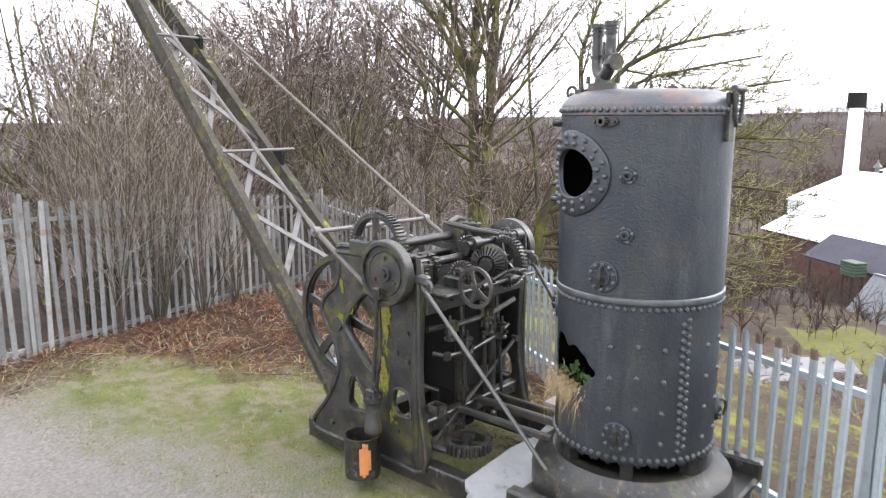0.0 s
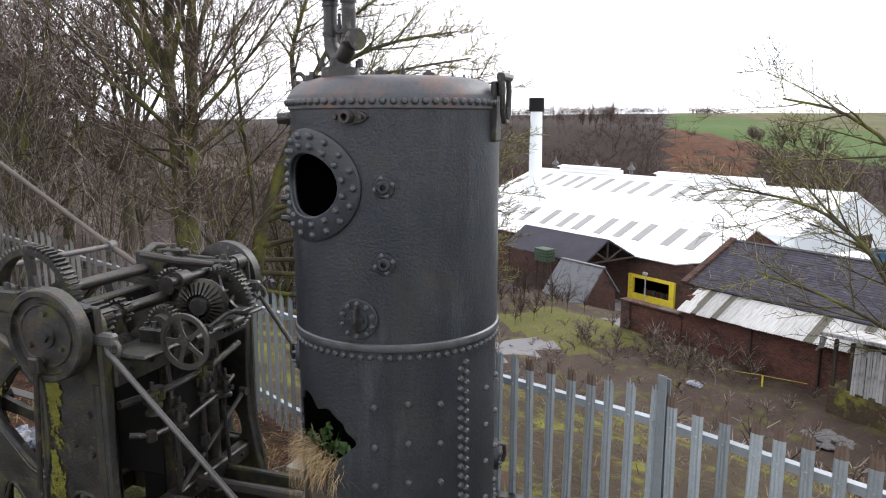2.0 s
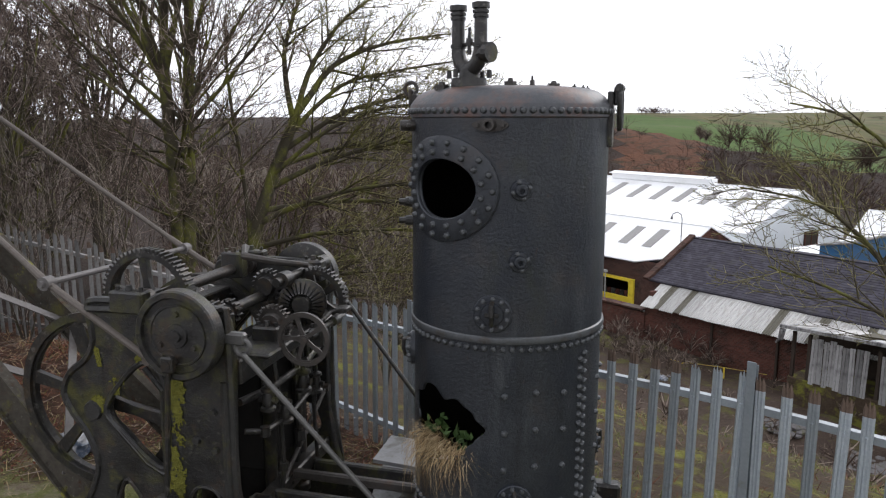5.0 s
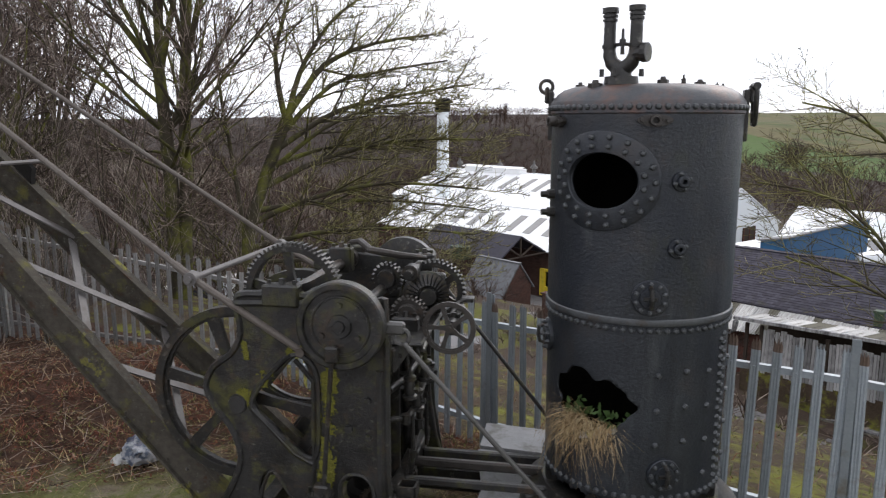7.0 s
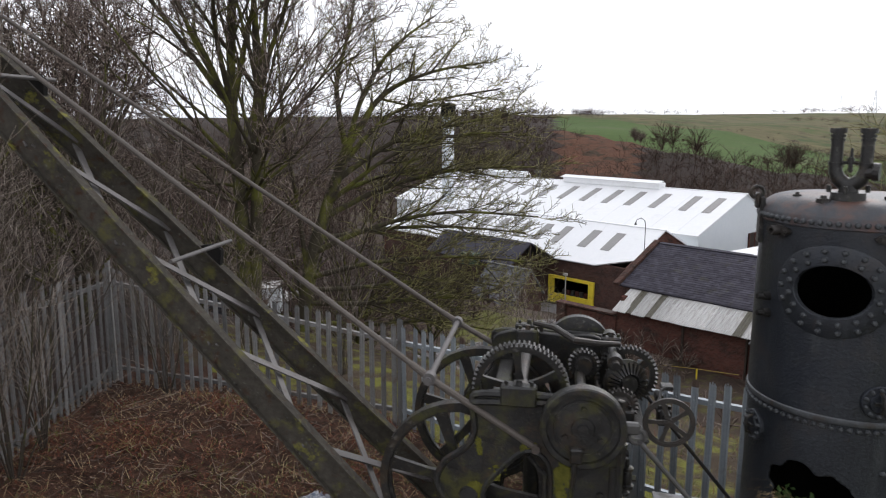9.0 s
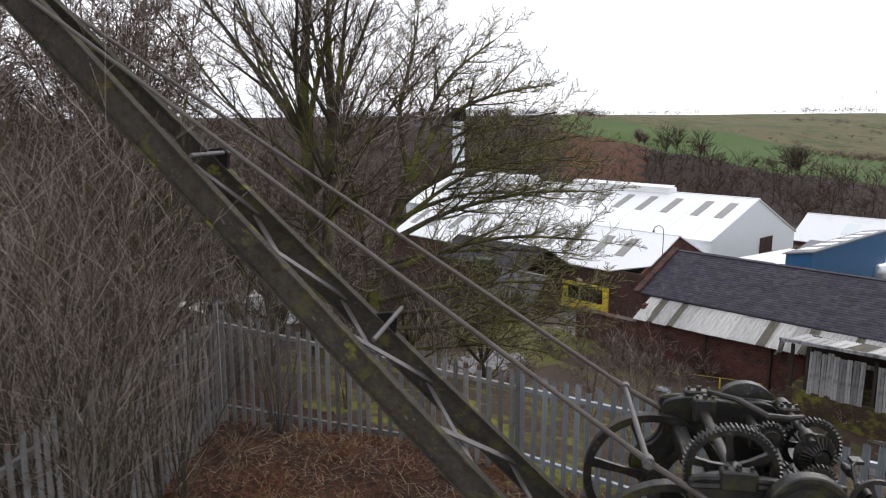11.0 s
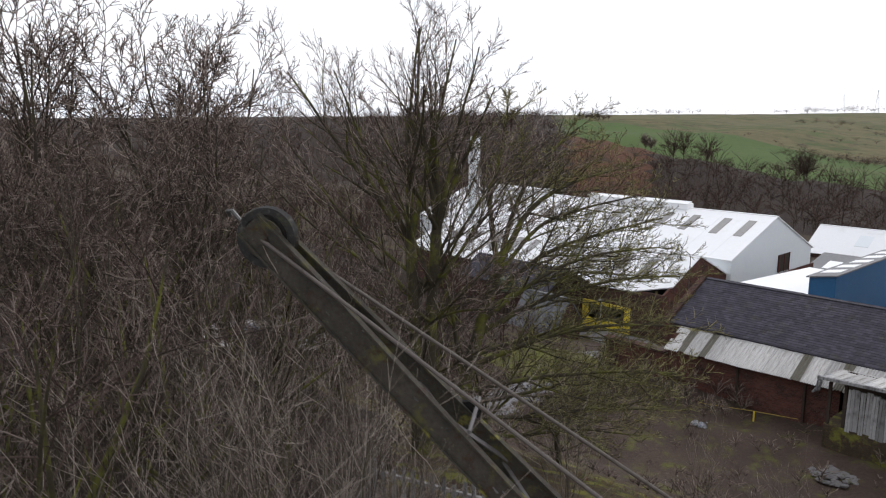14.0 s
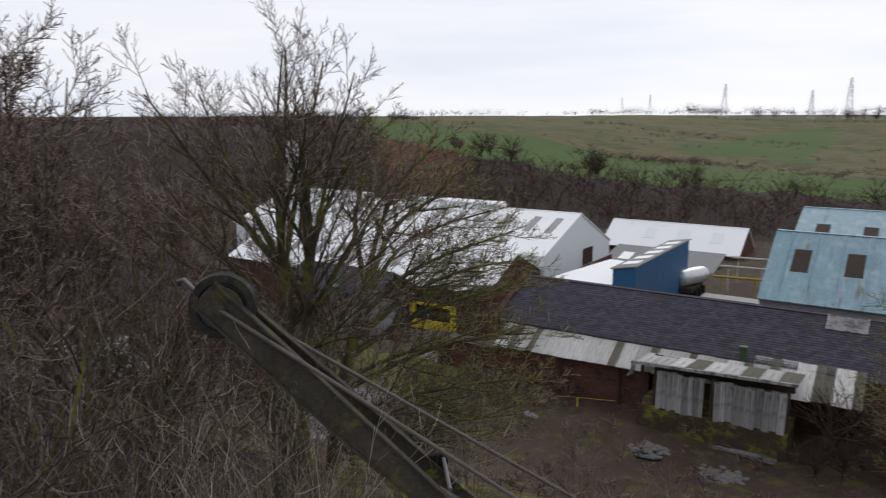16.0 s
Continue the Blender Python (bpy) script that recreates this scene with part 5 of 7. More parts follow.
# plain discs on both sides
for y, s in ((0.84, 1), (-0.9, -1)):
    bm = bmesh.new()
    pr = [(0.0, 0.05), (0.035, 0.05), (0.04, 0.035), (0.075, 0.035), (0.08, 0.022), (0.185, 0.02), (0.19, 0.028), (0.2, 0.028), (0.205, 0.018), (0.245, 0.02), (0.25, 0.045), (0.285, 0.045), (0.295, 0.035), (0.295, -0.045), (0.285, -0.05), (0.0, -0.05)]
    lathe(bm, [(r * 0.93, z) for r, z in pr], 56)
    for k in range(3):
        a = 2 * math.pi * k / 3 + 0.5
        rod(bm, (0.13 * math.cos(a), 0.13 * math.sin(a), 0.015), (0.13 * math.cos(a), 0.13 * math.sin(a), 0.04), 0.02, 0.016, 8)
    d = part("crank_disc", bm, MOSSY if s > 0 else IRON, crane, "heavy round crank disc with a raised rim", True)
    d.matrix_basis = at(1.75, y, 1.715) @ Matrix.Rotation(math.pi if s > 0 else 0, 4, "X")
    bm = bmesh.new()
    yy = y + s * 0.07
    rod(bm, (1.79, y, 1.55), (1.79, yy + s * 0.03, 1.55), 0.035, 0.03, 12)
    rod(bm, (1.79, yy, 1.55), (1.87, yy - s * 0.01, 0.66), 0.016, 0.016, 8)
    box(bm, (1.75, yy - 0.025, 1.5), (1.83, yy + 0.025, 1.6), 0.01)
    box(bm, (1.83, yy - 0.04, 0.58), (1.93, yy + 0.03, 0.7), 0.012)
    part("connecting_rod", bm, IRON, crane)
    bm = bmesh.new()
    lathe(bm, [(0.075, -0.16), (0.08, -0.1), (0.07, -0.08), (0.07, 0.1), (0.085, 0.12), (0.085, 0.16), (0.03, 0.18), (0, 0.18)], 16, Matrix.Translation((1.9, yy - s * 0.03, 0.46)))
    for k in range(6):
        a = math.pi * k / 3
        rod(bm, (1.9 + 0.07 * math.cos(a), yy - s * 0.03 + 0.07 * math.sin(a), 0.6), (1.9 + 0.07 * math.cos(a), yy - s * 0.03 + 0.07 * math.sin(a), 0.66), 0.012, n=6)
    part("steam_cylinder", bm, MOSSY, crane, "mossy small steam cylinder", True)
# shafts that run across
for nm, x, z, y0, y1, r in (("main_shaft", 2.17, 1.83, -0.8, 0.72, 0.042), ("crank_shaft", 1.75, 1.715, -0.9, 0.86, 0.04), ("counter_shaft", 1.5, 1.88, -0.75, 0.1, 0.03), ("hand_shaft", 1.16, 1.595, -0.2, 0.4, 0.018)):
    bm = bmesh.new()
    rod(bm, (x, y0, z), (x, y1, z), r, r, 14)
    for y in (y0 + 0.1, y1 - 0.12):
        rod(bm, (x, y - 0.05, z), (x, y + 0.05, z), r * 1.9, r * 1.9, 14)
    part(nm, bm, RUSTROD if nm == "main_shaft" else IRON, crane, "", True)


def pinion(name, x, y, z, r, width, teeth, material=IRON, label=""):
    bm = bmesh.new()
    slab(bm, toothed(r, teeth, r * 0.18), width)
    for s in (-1, 1):
        rod(bm, (0, 0, s * width / 2), (0, 0, s * (width / 2 + 0.04)), r * 0.62, r * 0.55, 14)
    p = part(name, bm, material, crane, label)
    p.matrix_basis = at(x, y, z)
    return p


pinion("pinion", 1.75, 0.5, 1.715, 0.115, 0.13, 16, IRON, "wide-toothed pinion worn bright at the teeth")
pinion("pinion", 1.75, 0.28, 1.715, 0.085, 0.06, 12)
pinion("ratchet_gear", 1.72, -0.2, 1.79, 0.12, 0.06, 20)
pinion("spur_gear", 1.47, 0.2, 1.63, 0.13, 0.05, 24, RUSTROD, "small rusty spur gear with a round boss")
spoked("spur_gear", 1.38, -0.3, 1.69, 0.235, 0.06, 0.06, 5, 0.06, IRON, teeth=40)
bm = bmesh.new()
nb = 26
lathe(bm, [(0.0, 0.07), (0.06, 0.07), (0.07, 0.03), (0.17, -0.03), (0.17, -0.05), (0.0, -0.05)], 26)
bv = part("bevel_gear", bm, IRON, crane, "bevel gear with straight radial teeth")
bv.matrix_basis = at(1.4, -0.08, 1.7) @ Matrix.Rotation(math.pi, 4, "X") @ Matrix.Rotation(radians(-18), 4, "Y")
bm = bmesh.new()
slab(bm, [(0.085, -0.006), (0.175, -0.011), (0.175, 0.011), (0.085, 0.006)], 0.035, Matrix.Translation((0, 0, 0.088)) @ Matrix.Rotation(radians(30), 4, "Y"))
tooth = mesh_of(bm, IRON)
for k in range(nb):
    share("tooth", tooth, bv, Matrix.Rotation(2 * math.pi * k / nb, 4, "Z"))
# bearing blocks, levers, beams
for x, y, z, a, b, c in ((1.47, 0.3, 1.57, 0.09, 0.05, 0.07), (1.16, 0.2, 1.56, 0.05, 0.04, 0.06), (1.75, 0.38, 1.66, 0.08, 0.04, 0.07), (1.5, -0.5, 1.85, 0.08, 0.05, 0.08), (2.17, 0.72, 1.86, 0.12, 0.05, 0.07), (2.17, -0.78, 1.86, 0.12, 0.05, 0.07), (2.17, -0.5, 1.86, 0.09, 0.05, 0.1), (1.75, -0.4, 1.68, 0.08, 0.05, 0.08)):
    bm = bmesh.new()
    box(bm, (x - a, y - b, z - c), (x + a, y + b, z + c), 0.012)
    rod(bm, (x, y, z + c - 0.01), (x, y, z + c + 0.035), 0.025, 0.018, 8)
    for s in (-0.7, 0.7):
        rod(bm, (x + s * a, y, z + c - 0.01), (x + s * a, y, z + c + 0.025), 0.014, n=6)
    part("bearing_block", bm, MOSSY, crane)
bm = bmesh.new()
pipe(bm, [(2.12, -0.62, 1.98), (1.95, -0.3, 2.04), (1.8, -0.02, 2.03), (1.62, -0.12, 1.98), (1.45, -0.3, 1.93)], [0.02, 0.026, 0.028, 0.026, 0.02], 8)
part("clutch_lever", bm, RUSTROD, crane, "long curved flat lever", True)
bm = bmesh.new()
pipe(bm, [(1.2, 0.18, 1.6), (1.16, -0.02, 1.67), (1.1, -0.1, 1.68)], 0.014, 6)
box(bm, (1.06, -0.16, 1.66), (1.15, -0.06, 1.69), 0.005)
part("hand_lever", bm, IRON, crane)
for nm, lo, hi in (("cross_beam", (1.46, -0.72, 1.36), (1.6, 0.66, 1.52)), ("cross_beam", (2.28, -0.72, 1.52), (2.4, 0.66, 1.66)), ("top_plate", (1.3, -0.68, 1.52), (1.62, 0.6, 1.55)), ("cross_beam", (1.5, -0.72, 0.3), (1.6, 0.66, 0.42))):
    bm = bmesh.new()
    box(bm, lo, hi, 0.012)
    if nm == "cross_beam":
        for y in np.linspace(lo[1] + 0.12, hi[1] - 0.12, 7):
            rod(bm, (lo[0] + 0.01, y, (lo[2] + hi[2]) / 2), (lo[0] - 0.018, y, (lo[2] + hi[2]) / 2), 0.018, 0.012, 6)
    part(nm, bm, IRON, crane)
for x, y, z in ((1.42, 0.72, 1.66), (1.42, -0.77, 1.66)):
    s = 1 if y > 0 else -1
    bm = bmesh.new()
    box(bm, (1.38, y - 0.03, 1.64), (1.56, y + 0.03, 1.72), 0.015, None)
    pipe(bm, [(1.4 + 0.05 * math.cos(a), y + s * 0.01, 1.63 + 0.05 * math.sin(a)) for a in (2 * math.pi * k / 14 for k in range(15))], 0.014, 7)
    eye = part("stay_eye", bm, STEELROD, crane, "", True)
    bm = bmesh.new()
    rod(bm, (1.38, s * 0.765, 1.6), (0.06, s * 0.56, 0.06), 0.017, 0.017, 10)
    part("stay_rod", bm, STEELROD if s > 0 else IRON, crane, "long grey stay rod", True)
# inner uprights, cylinders and braces
for x, y, r, z0, z1 in ((1.85, -0.15, 0.15, 0.1, 1.35), (1.62, -0.42, 0.05, 0.1, 1.4), (1.62, 0.05, 0.045, 0.1, 1.4), (2.1, 0.1, 0.06, 0.1, 1.5)):
    bm = bmesh.new()
    lathe(bm, [(r * 1.35, z0), (r * 1.35, z0 + 0.05), (r, z0 + 0.07), (r, z1 - 0.07), (r * 1.3, z1 - 0.05), (r * 1.3, z1)], 20, Matrix.Translation((x, y, 0)))
    part("upright", bm, IRON if r < 0.1 else SOOT, crane, "", True)
for p, q, r in (((1.5, 0.55, 0.2), (1.5, -0.66, 0.86), 0.018),):
    bm = bmesh.new()
    rod(bm, p, q, r, r, 8)
    for e in (p, q):
        rod(bm, (e[0] - 0.03, e[1], e[2]), (e[0] + 0.03, e[1], e[2]), r * 1.8, r * 1.8, 8)
    part("brace_rod", bm, RUSTROD, crane, "", True)
# Black block added to fill the dark middle between the side frames.
bm = bmesh.new()
box(bm, (1.66, -0.66, 0.45), (2.15, 0.05, 1.34), 0.03)
part("engine_casing", bm, SOOT, crane)
bm = bmesh.new()
for lo, hi in (((1.33, 0.56, 0.53), (1.46, 0.575, 0.6)), ((1.33, 0.665, 0.53), (1.46, 0.68, 0.6)), ((1.33, 0.56, 0.53), (1.345, 0.68, 0.6)), ((1.445, 0.56, 0.53), (1.46, 0.68, 0.6)), ((1.33, 0.56, 0.52), (1.46, 0.68, 0.54))):
    box(bm, lo, hi)
box(bm, (1.4, 0.6, 0.53), (1.5, 0.64, 0.55))
part("oil_tray", bm, IRON, crane)
# pipes, valves and rods in front of the dark block
for pts, r in (([(1.52, 0.6, 1.22), (1.48, 0.3, 1.2), (1.47, -0.2, 1.2), (1.5, -0.62, 1.26)], 0.026), ([(1.55, 0.5, 0.98), (1.45, 0.42, 0.96), (1.44, 0.1, 0.94), (1.46, -0.3, 0.98), (1.55, -0.6, 1.0)], 0.02),
               ([(1.5, 0.18, 1.36), (1.47, 0.18, 1.1), (1.45, 0.18, 0.6), (1.5, 0.16, 0.3)], 0.018), ([(1.5, -0.1, 1.36), (1.46, -0.1, 1.15), (1.47, -0.12, 0.7), (1.55, -0.2, 0.45)], 0.024), ([(1.5, -0.34, 1.36), (1.46, -0.34, 0.9), (1.47, -0.4, 0.4)], 0.016)):
    bm = bmesh.new()
    pipe(bm, pts, r, 9)
    for q in (pts[1], pts[-2]):
        rod(bm, Vector(q) - Vector((0, 0, r * 1.6)), Vector(q) + Vector((0, 0, r * 1.6)), r * 1.7, r * 1.7, 8)
    part("steam_pipe", bm, IRON, crane, "", True)
for x, y, z, r in ((1.42, 0.18, 1.0, 0.05), (1.42, -0.1, 1.12, 0.06), (1.43, -0.34, 1.02, 0.045), (1.42, 0.42, 1.18, 0.05)):
    bm = bmesh.new()
    lathe(bm, [(0, -0.07), (r, -0.07), (r, -0.05), (r * 0.7, -0.04), (r * 0.8, 0.0), (r * 0.6, 0.05), (r * 0.9, 0.06), (r * 0.9, 0.08), (r * 0.3, 0.09), (r * 0.25, 0.14), (0, 0.14)], 12, Matrix.Translation((x, y, z)))
    rod(bm, (x - 0.06, y, z), (x + 0.06, y, z), r * 0.45, r * 0.45, 8)
    part("valve_body", bm, IRON, crane, "", True)
# carriage
for nm, lo, hi, mt in (("bed_beam", (-0.75, 0.58, -0.12), (3.0, 0.72, 0.08), IRON), ("bed_beam", (-0.75, -0.78, -0.12), (3.0, -0.64, 0.08), IRON), ("bed_beam", (2.6, -0.64, -0.1), (2.72, 0.58, 0.06), IRON), ("deck_beam", (0.5, 0.2, 0.39), (1.5, 0.25, 0.45), MOSSY), ("deck_beam", (0.45, -0.08, 0.39), (1.5, -0.03, 0.46), RUSTROD), ("deck_beam", (0.15, -0.45, 0.26), (1.5, -0.39, 0.36), MOSSY), ("bed_beam", (0.3, -0.64, -0.08), (0.45, 0.58, 0.1), IRON)):
    bm = bmesh.new()
    box(bm, lo, hi, 0.012)
    part(nm, bm, mt, crane)
bm = bmesh.new()
edge, rough_edge = [(1.1, -1.0), (1.0, 0.72), (0.75, 0.98), (0.32, 0.86), (0.18, 0.55), (0.3, 0.2), (0.25, -0.95)], []
rnd = random.Random(6)
for (x0, y0), (x1, y1) in zip(edge, edge[1:] + edge[:1]):
    for k in range(5):
        rough_edge.append((x0 + (x1 - x0) * k / 5 + rnd.uniform(-0.045, 0.045), y0 + (y1 - y0) * k / 5 + rnd.uniform(-0.045, 0.045)))
slab(bm, rough_edge, 0.03, Matrix.Translation((0, 0, 0.1)))
part("deck_plate", bm, WETPLATE, crane, "pale wet steel deck plate")
bm = bmesh.new()
slab(bm, [(1.05, -0.95), (1.05, -0.5), (0.25, -0.42), (0.2, -0.85)], 0.03, Matrix.Translation((0, 0, 0.36)))
part("deck_plate", bm, WETPLATE, crane, "pale wet steel deck plate")


def flat_gear(x, y, z, r, teeth):
    bm = bmesh.new()
    ring_band(bm, circle(r * 0.72, teeth * 5), toothed(r, teeth, 0.022), 0.09)
    for k in range(4):
        slab(bm, [(0.02, -0.02), (r * 0.74, -0.025), (r * 0.74, 0.025), (0.02, 0.02)], 0.035, Matrix.Rotation(math.pi * k / 2 + 0.4, 4, "Z"))
    rod(bm, (0, 0, -0.05), (0, 0, 0.07), 0.05, 0.045, 14)
    g = part("slewing_gear", bm, IRON, crane, "flat toothed slewing gear")
    g.matrix_basis = Matrix.Translation((x, y, z))


flat_gear(1.62, 0.28, 0.26, 0.2, 26)
flat_gear(1.27, 0.36, 0.2, 0.215, 28)
bm = bmesh.new()
pipe(bm, [(1.85, 0.62, 0.24), (1.6, 0.6, 0.19), (1.4, 0.54, 0.17), (1.2, 0.5, 0.17)], 0.03, 8)
part("steam_pipe", bm, RUSTROD, crane, "", True)
# pot with an orange side
bm = bmesh.new()
lathe(bm, [(0.0, -0.16), (0.155, -0.16), (0.16, 0.2), (0.167, 0.21), (0.145, 0.21), (0.142, 0.0), (0, 0.0)], 28, Matrix.Translation((1.99, 0.93, 0.06)))
pot = part("exhaust_pot", bm, IRON, crane, "open iron pot with an orange streak", True)
bm = bmesh.new()
for k in range(4):
    a0, a1 = radians(128 + 9 * k), radians(137 + 9 * k)
    z0, z1 = (-0.1, -0.12, -0.1, -0.06)[k], (0.14, 0.19, 0.18, 0.12)[k]
    c = [(1.99 + 0.1625 * math.cos(a), 0.93 + 0.1625 * math.sin(a), z + 0.06) for a, z in ((a0, z0), (a1, z0), (a1, z1), (a0, z1))]
    bm.faces.new([bm.verts.new(p) for p in c])
part("paint_patch", bm, ORANGE, pot, "flaking orange paint")
# boiler seat
bm = bmesh.new()
lathe(bm, [(0.5, 0.12), (0.74, 0.12), (0.76, 0.16), (0.76, 0.3), (0.74, 0.36), (0.64, 0.4), (0.6, 0.46), (0.5, 0.46), (0.48, 0.36)], 40, Matrix.Translation((-0.06, -0.01, 0)))
part("boiler_seat", bm, IRON, crane, "rusty cast ring under the boiler", True)
bm = bmesh.new()
box(bm, (-0.8, -0.82, 0.06), (0.55, 0.86, 0.14), 0.02)
for s in (-1, 1):
    box(bm, (-0.82, s * 0.82 - 0.06, 0.1), (0.5, s * 0.82 + 0.06, 0.26), 0.02)
part("bed_plate", bm, IRON, crane)
for k in range(7):
    a = 2 * math.pi * (k + 0.2) / 7
    bm = bmesh.new()
    box(bm, (-0.04, -0.045, 0.4), (0.05, 0.045, 0.6), 0.01, Matrix.Translation((-0.06, -0.01, 0)) @ Matrix.Rotation(a, 4, "Z") @ Matrix.Translation((0.53, 0, 0)))
    part("seat_bracket", bm, SOOT, crane)

# ---- jib ----
HEAD = Vector((8.09, -0.07, 5.51))
FOOT = Vector((2.35, -0.1, -0.2))
JD = (HEAD - FOOT).normalized()
JN = Vector((-JD.z, 0, JD.x))
JLEN = (HEAD - FOOT).length


def jib_at(s, side, up=0.0):
    """A place s metres up the jib, on its near (+1) or far (-1) girder."""
    half = 0.6 - 0.505 * s / JLEN
    return FOOT + JD * s + Vector((0, side * half, 0)) + JN * up


for side_ in (1, -1):
    bm = bmesh.new()
    n = 24
    rows = []
    for k in range(n + 1):
        s = 0.3 + (JLEN - 0.12) * k / n
        d = 0.125 - 0.02 * math.sin(math.pi * min(1, s / JLEN * 1.1))
        rows.append((s, d))
    for w0, w1, u0, u1 in ((-0.008, 0.008, -1, 1), (-0.045, 0.045, 0.92, 1.06), (-0.045, 0.045, -1.06, -0.92)):
        rings = []
        for s, d in rows:
            c = jib_at(s, side_)
            rings.append([bm.verts.new(c + Vector((0, w, 0)) + JN * d * u) for w, u in ((w0, u0), (w1, u0), (w1, u1), (w0, u1))])
        for a, b in zip(rings, rings[1:]):
            for k in range(4):
                bm.faces.new((a[k], a[(k + 1) % 4], b[(k + 1) % 4], b[k]))
        bm.faces.new(rings[0][::-1])
        bm.faces.new(rings[-1])
    for k in range(34):
        s = 0.2 + (JLEN - 0.5) * k / 33
        for u in (0.095, -0.095):
            p = jib_at(s, side_, u * 0.95)
            rod(bm, p + Vector((0, side_ * 0.006, 0)), p + Vector((0, side_ * 0.02, 0)), 0.014, 0.008, 6)
    bmesh.ops.recalc_face_normals(bm, faces=bm.faces)
    part("jib_girder", bm, JIBIRON, crane, "riveted jib girder coated with lichen and moss")
BAYS = 5
for k in range(BAYS):
    s0, s1 = 0.95 + 1.06 * k, 0.95 + 1.06 * (k + 1)
    for a, b in ((1, -1), (-1, 1)):
        bm = bmesh.new()
        p, q = jib_at(s0, a, -0.02 * a), jib_at(s1, b, -0.02 * a)
        d = (q - p)
        m = Matrix.Translation((p + q) / 2) @ Matrix((d.normalized(), JN.cross(d.normalized()), JN)).transposed().to_4x4()
        box(bm, (-d.length / 2, -0.032, -0.006), (d.length / 2, 0.032, 0.006), 0.0, m)
        part("lattice_bar", bm, LATTICE, crane, "flat grey lattice bar")
for s, lift in ((3.72, 0.26), (5.75, 0.2)):
    bm = bmesh.new()
    p, q = jib_at(s, 1.0, lift), jib_at(s, -1.0, lift)
    rod(bm, p + Vector((0, 0.1, 0)), q - Vector((0, 0.16, 0)), 0.018, 0.018, 8)
    part("spreader_bar", bm, LATTICE, crane, "", True)
    bm = bmesh.new()
    slab(bm, [(-0.13, 0.1), (0.13, 0.1), (0.04, 0.22), (-0.04, 0.22)], 0.05, Matrix.Translation(jib_at(s, -1, 0)) @ Matrix(((JD.x, JN.x, 0, 0), (0, 0, 1, 0), (JD.z, JN.z, 0, 0), (0, 0, 0, 1))))
    part("spreader_bracket", bm, SOOT, crane)
bm = bmesh.new()
lathe(bm, [(0.0, 0.03), (0.19, 0.03), (0.2, 0.05), (0.262, 0.05), (0.268, 0.04), (0.24, 0.0), (0.268, -0.04), (0.262, -0.05), (0.2, -0.05), (0.19, -0.03), (0.0, -0.03)], 48)
pul = part("head_pulley", bm, IRON, crane, "grooved iron pulley at the jib head", True)
pul.matrix_basis = at(*HEAD)
for s in (1, -1):
    bm = bmesh.new()
    lathe(bm, [(0.0, 0.012), (0.17, 0.012), (0.175, 0.0), (0.17, -0.012), (0, -0.012)], 32, at(HEAD.x, HEAD.y + s * 0.095, HEAD.z))
    rod(bm, HEAD + Vector((0, s * 0.08, 0)), HEAD + Vector((0, s * 0.15, 0)), 0.05, 0.045, 12)
    part("head_cheek", bm, JIBIRON, crane, "mossy rounded cheek plate", True)
bm = bmesh.new()
pipe(bm, [HEAD + Vector((0.2, 0.1, 0.16)), HEAD + Vector((0.27, 0.1, 0.24)), HEAD + Vector((0.31, 0.09, 0.23)), HEAD + Vector((0.31, 0.06, 0.19))], 0.02, 7)
part("rope_guide", bm, STEELROD, crane, "", True)
# tie rods and the cross rod that spreads them
JN_, JF_ = Vector((2.77, 0.73, 1.945)), Vector((2.8, -0.79, 1.91))
for s, j in ((1, JN_), (-1, JF_)):
    bm = bmesh.new()
    rod(bm, HEAD + Vector((0, s * 0.135, 0)), j, 0.017, 0.02, 9)
    rod(bm, j - (HEAD - j).normalized() * 0.05, j + (HEAD - j).normalized() * 0.16, 0.028, 0.024, 10)
    part("tie_rod", bm, TIEROD, crane, "long grey-brown tie rod", True)
    bm = bmesh.new()
    e = Vector((2.05, s * 0.75 - 0.02, 1.5))
    rod(bm, j, e, 0.024, 0.024, 9)
    rod(bm, e + Vector((0, -0.04, 0)), e + Vector((0, 0.04, 0)), 0.03, 0.03, 12)
    part("back_tie", bm, TIEROD, crane, "", True)
bm = bmesh.new()
rod(bm, JN_ + Vector((0, 0.06, 0)), JF_ - Vector((0, 0.06, 0)), 0.022, 0.022, 10)
for j in (JN_, JF_):
    rod(bm, j - Vector((0, 0.035, 0)), j + Vector((0, 0.035, 0)), 0.045, 0.045, 12)
part("cross_rod", bm, LATTICE, crane, "", True)


# ---- factory in the valley: x along the sheds, y away from the crane ----
SITE = Matrix(((U[0], V[0], 0, 0), (U[1], V[1], 0, 0), (0, 0, 1, 0), (0, 0, 0, 1)))


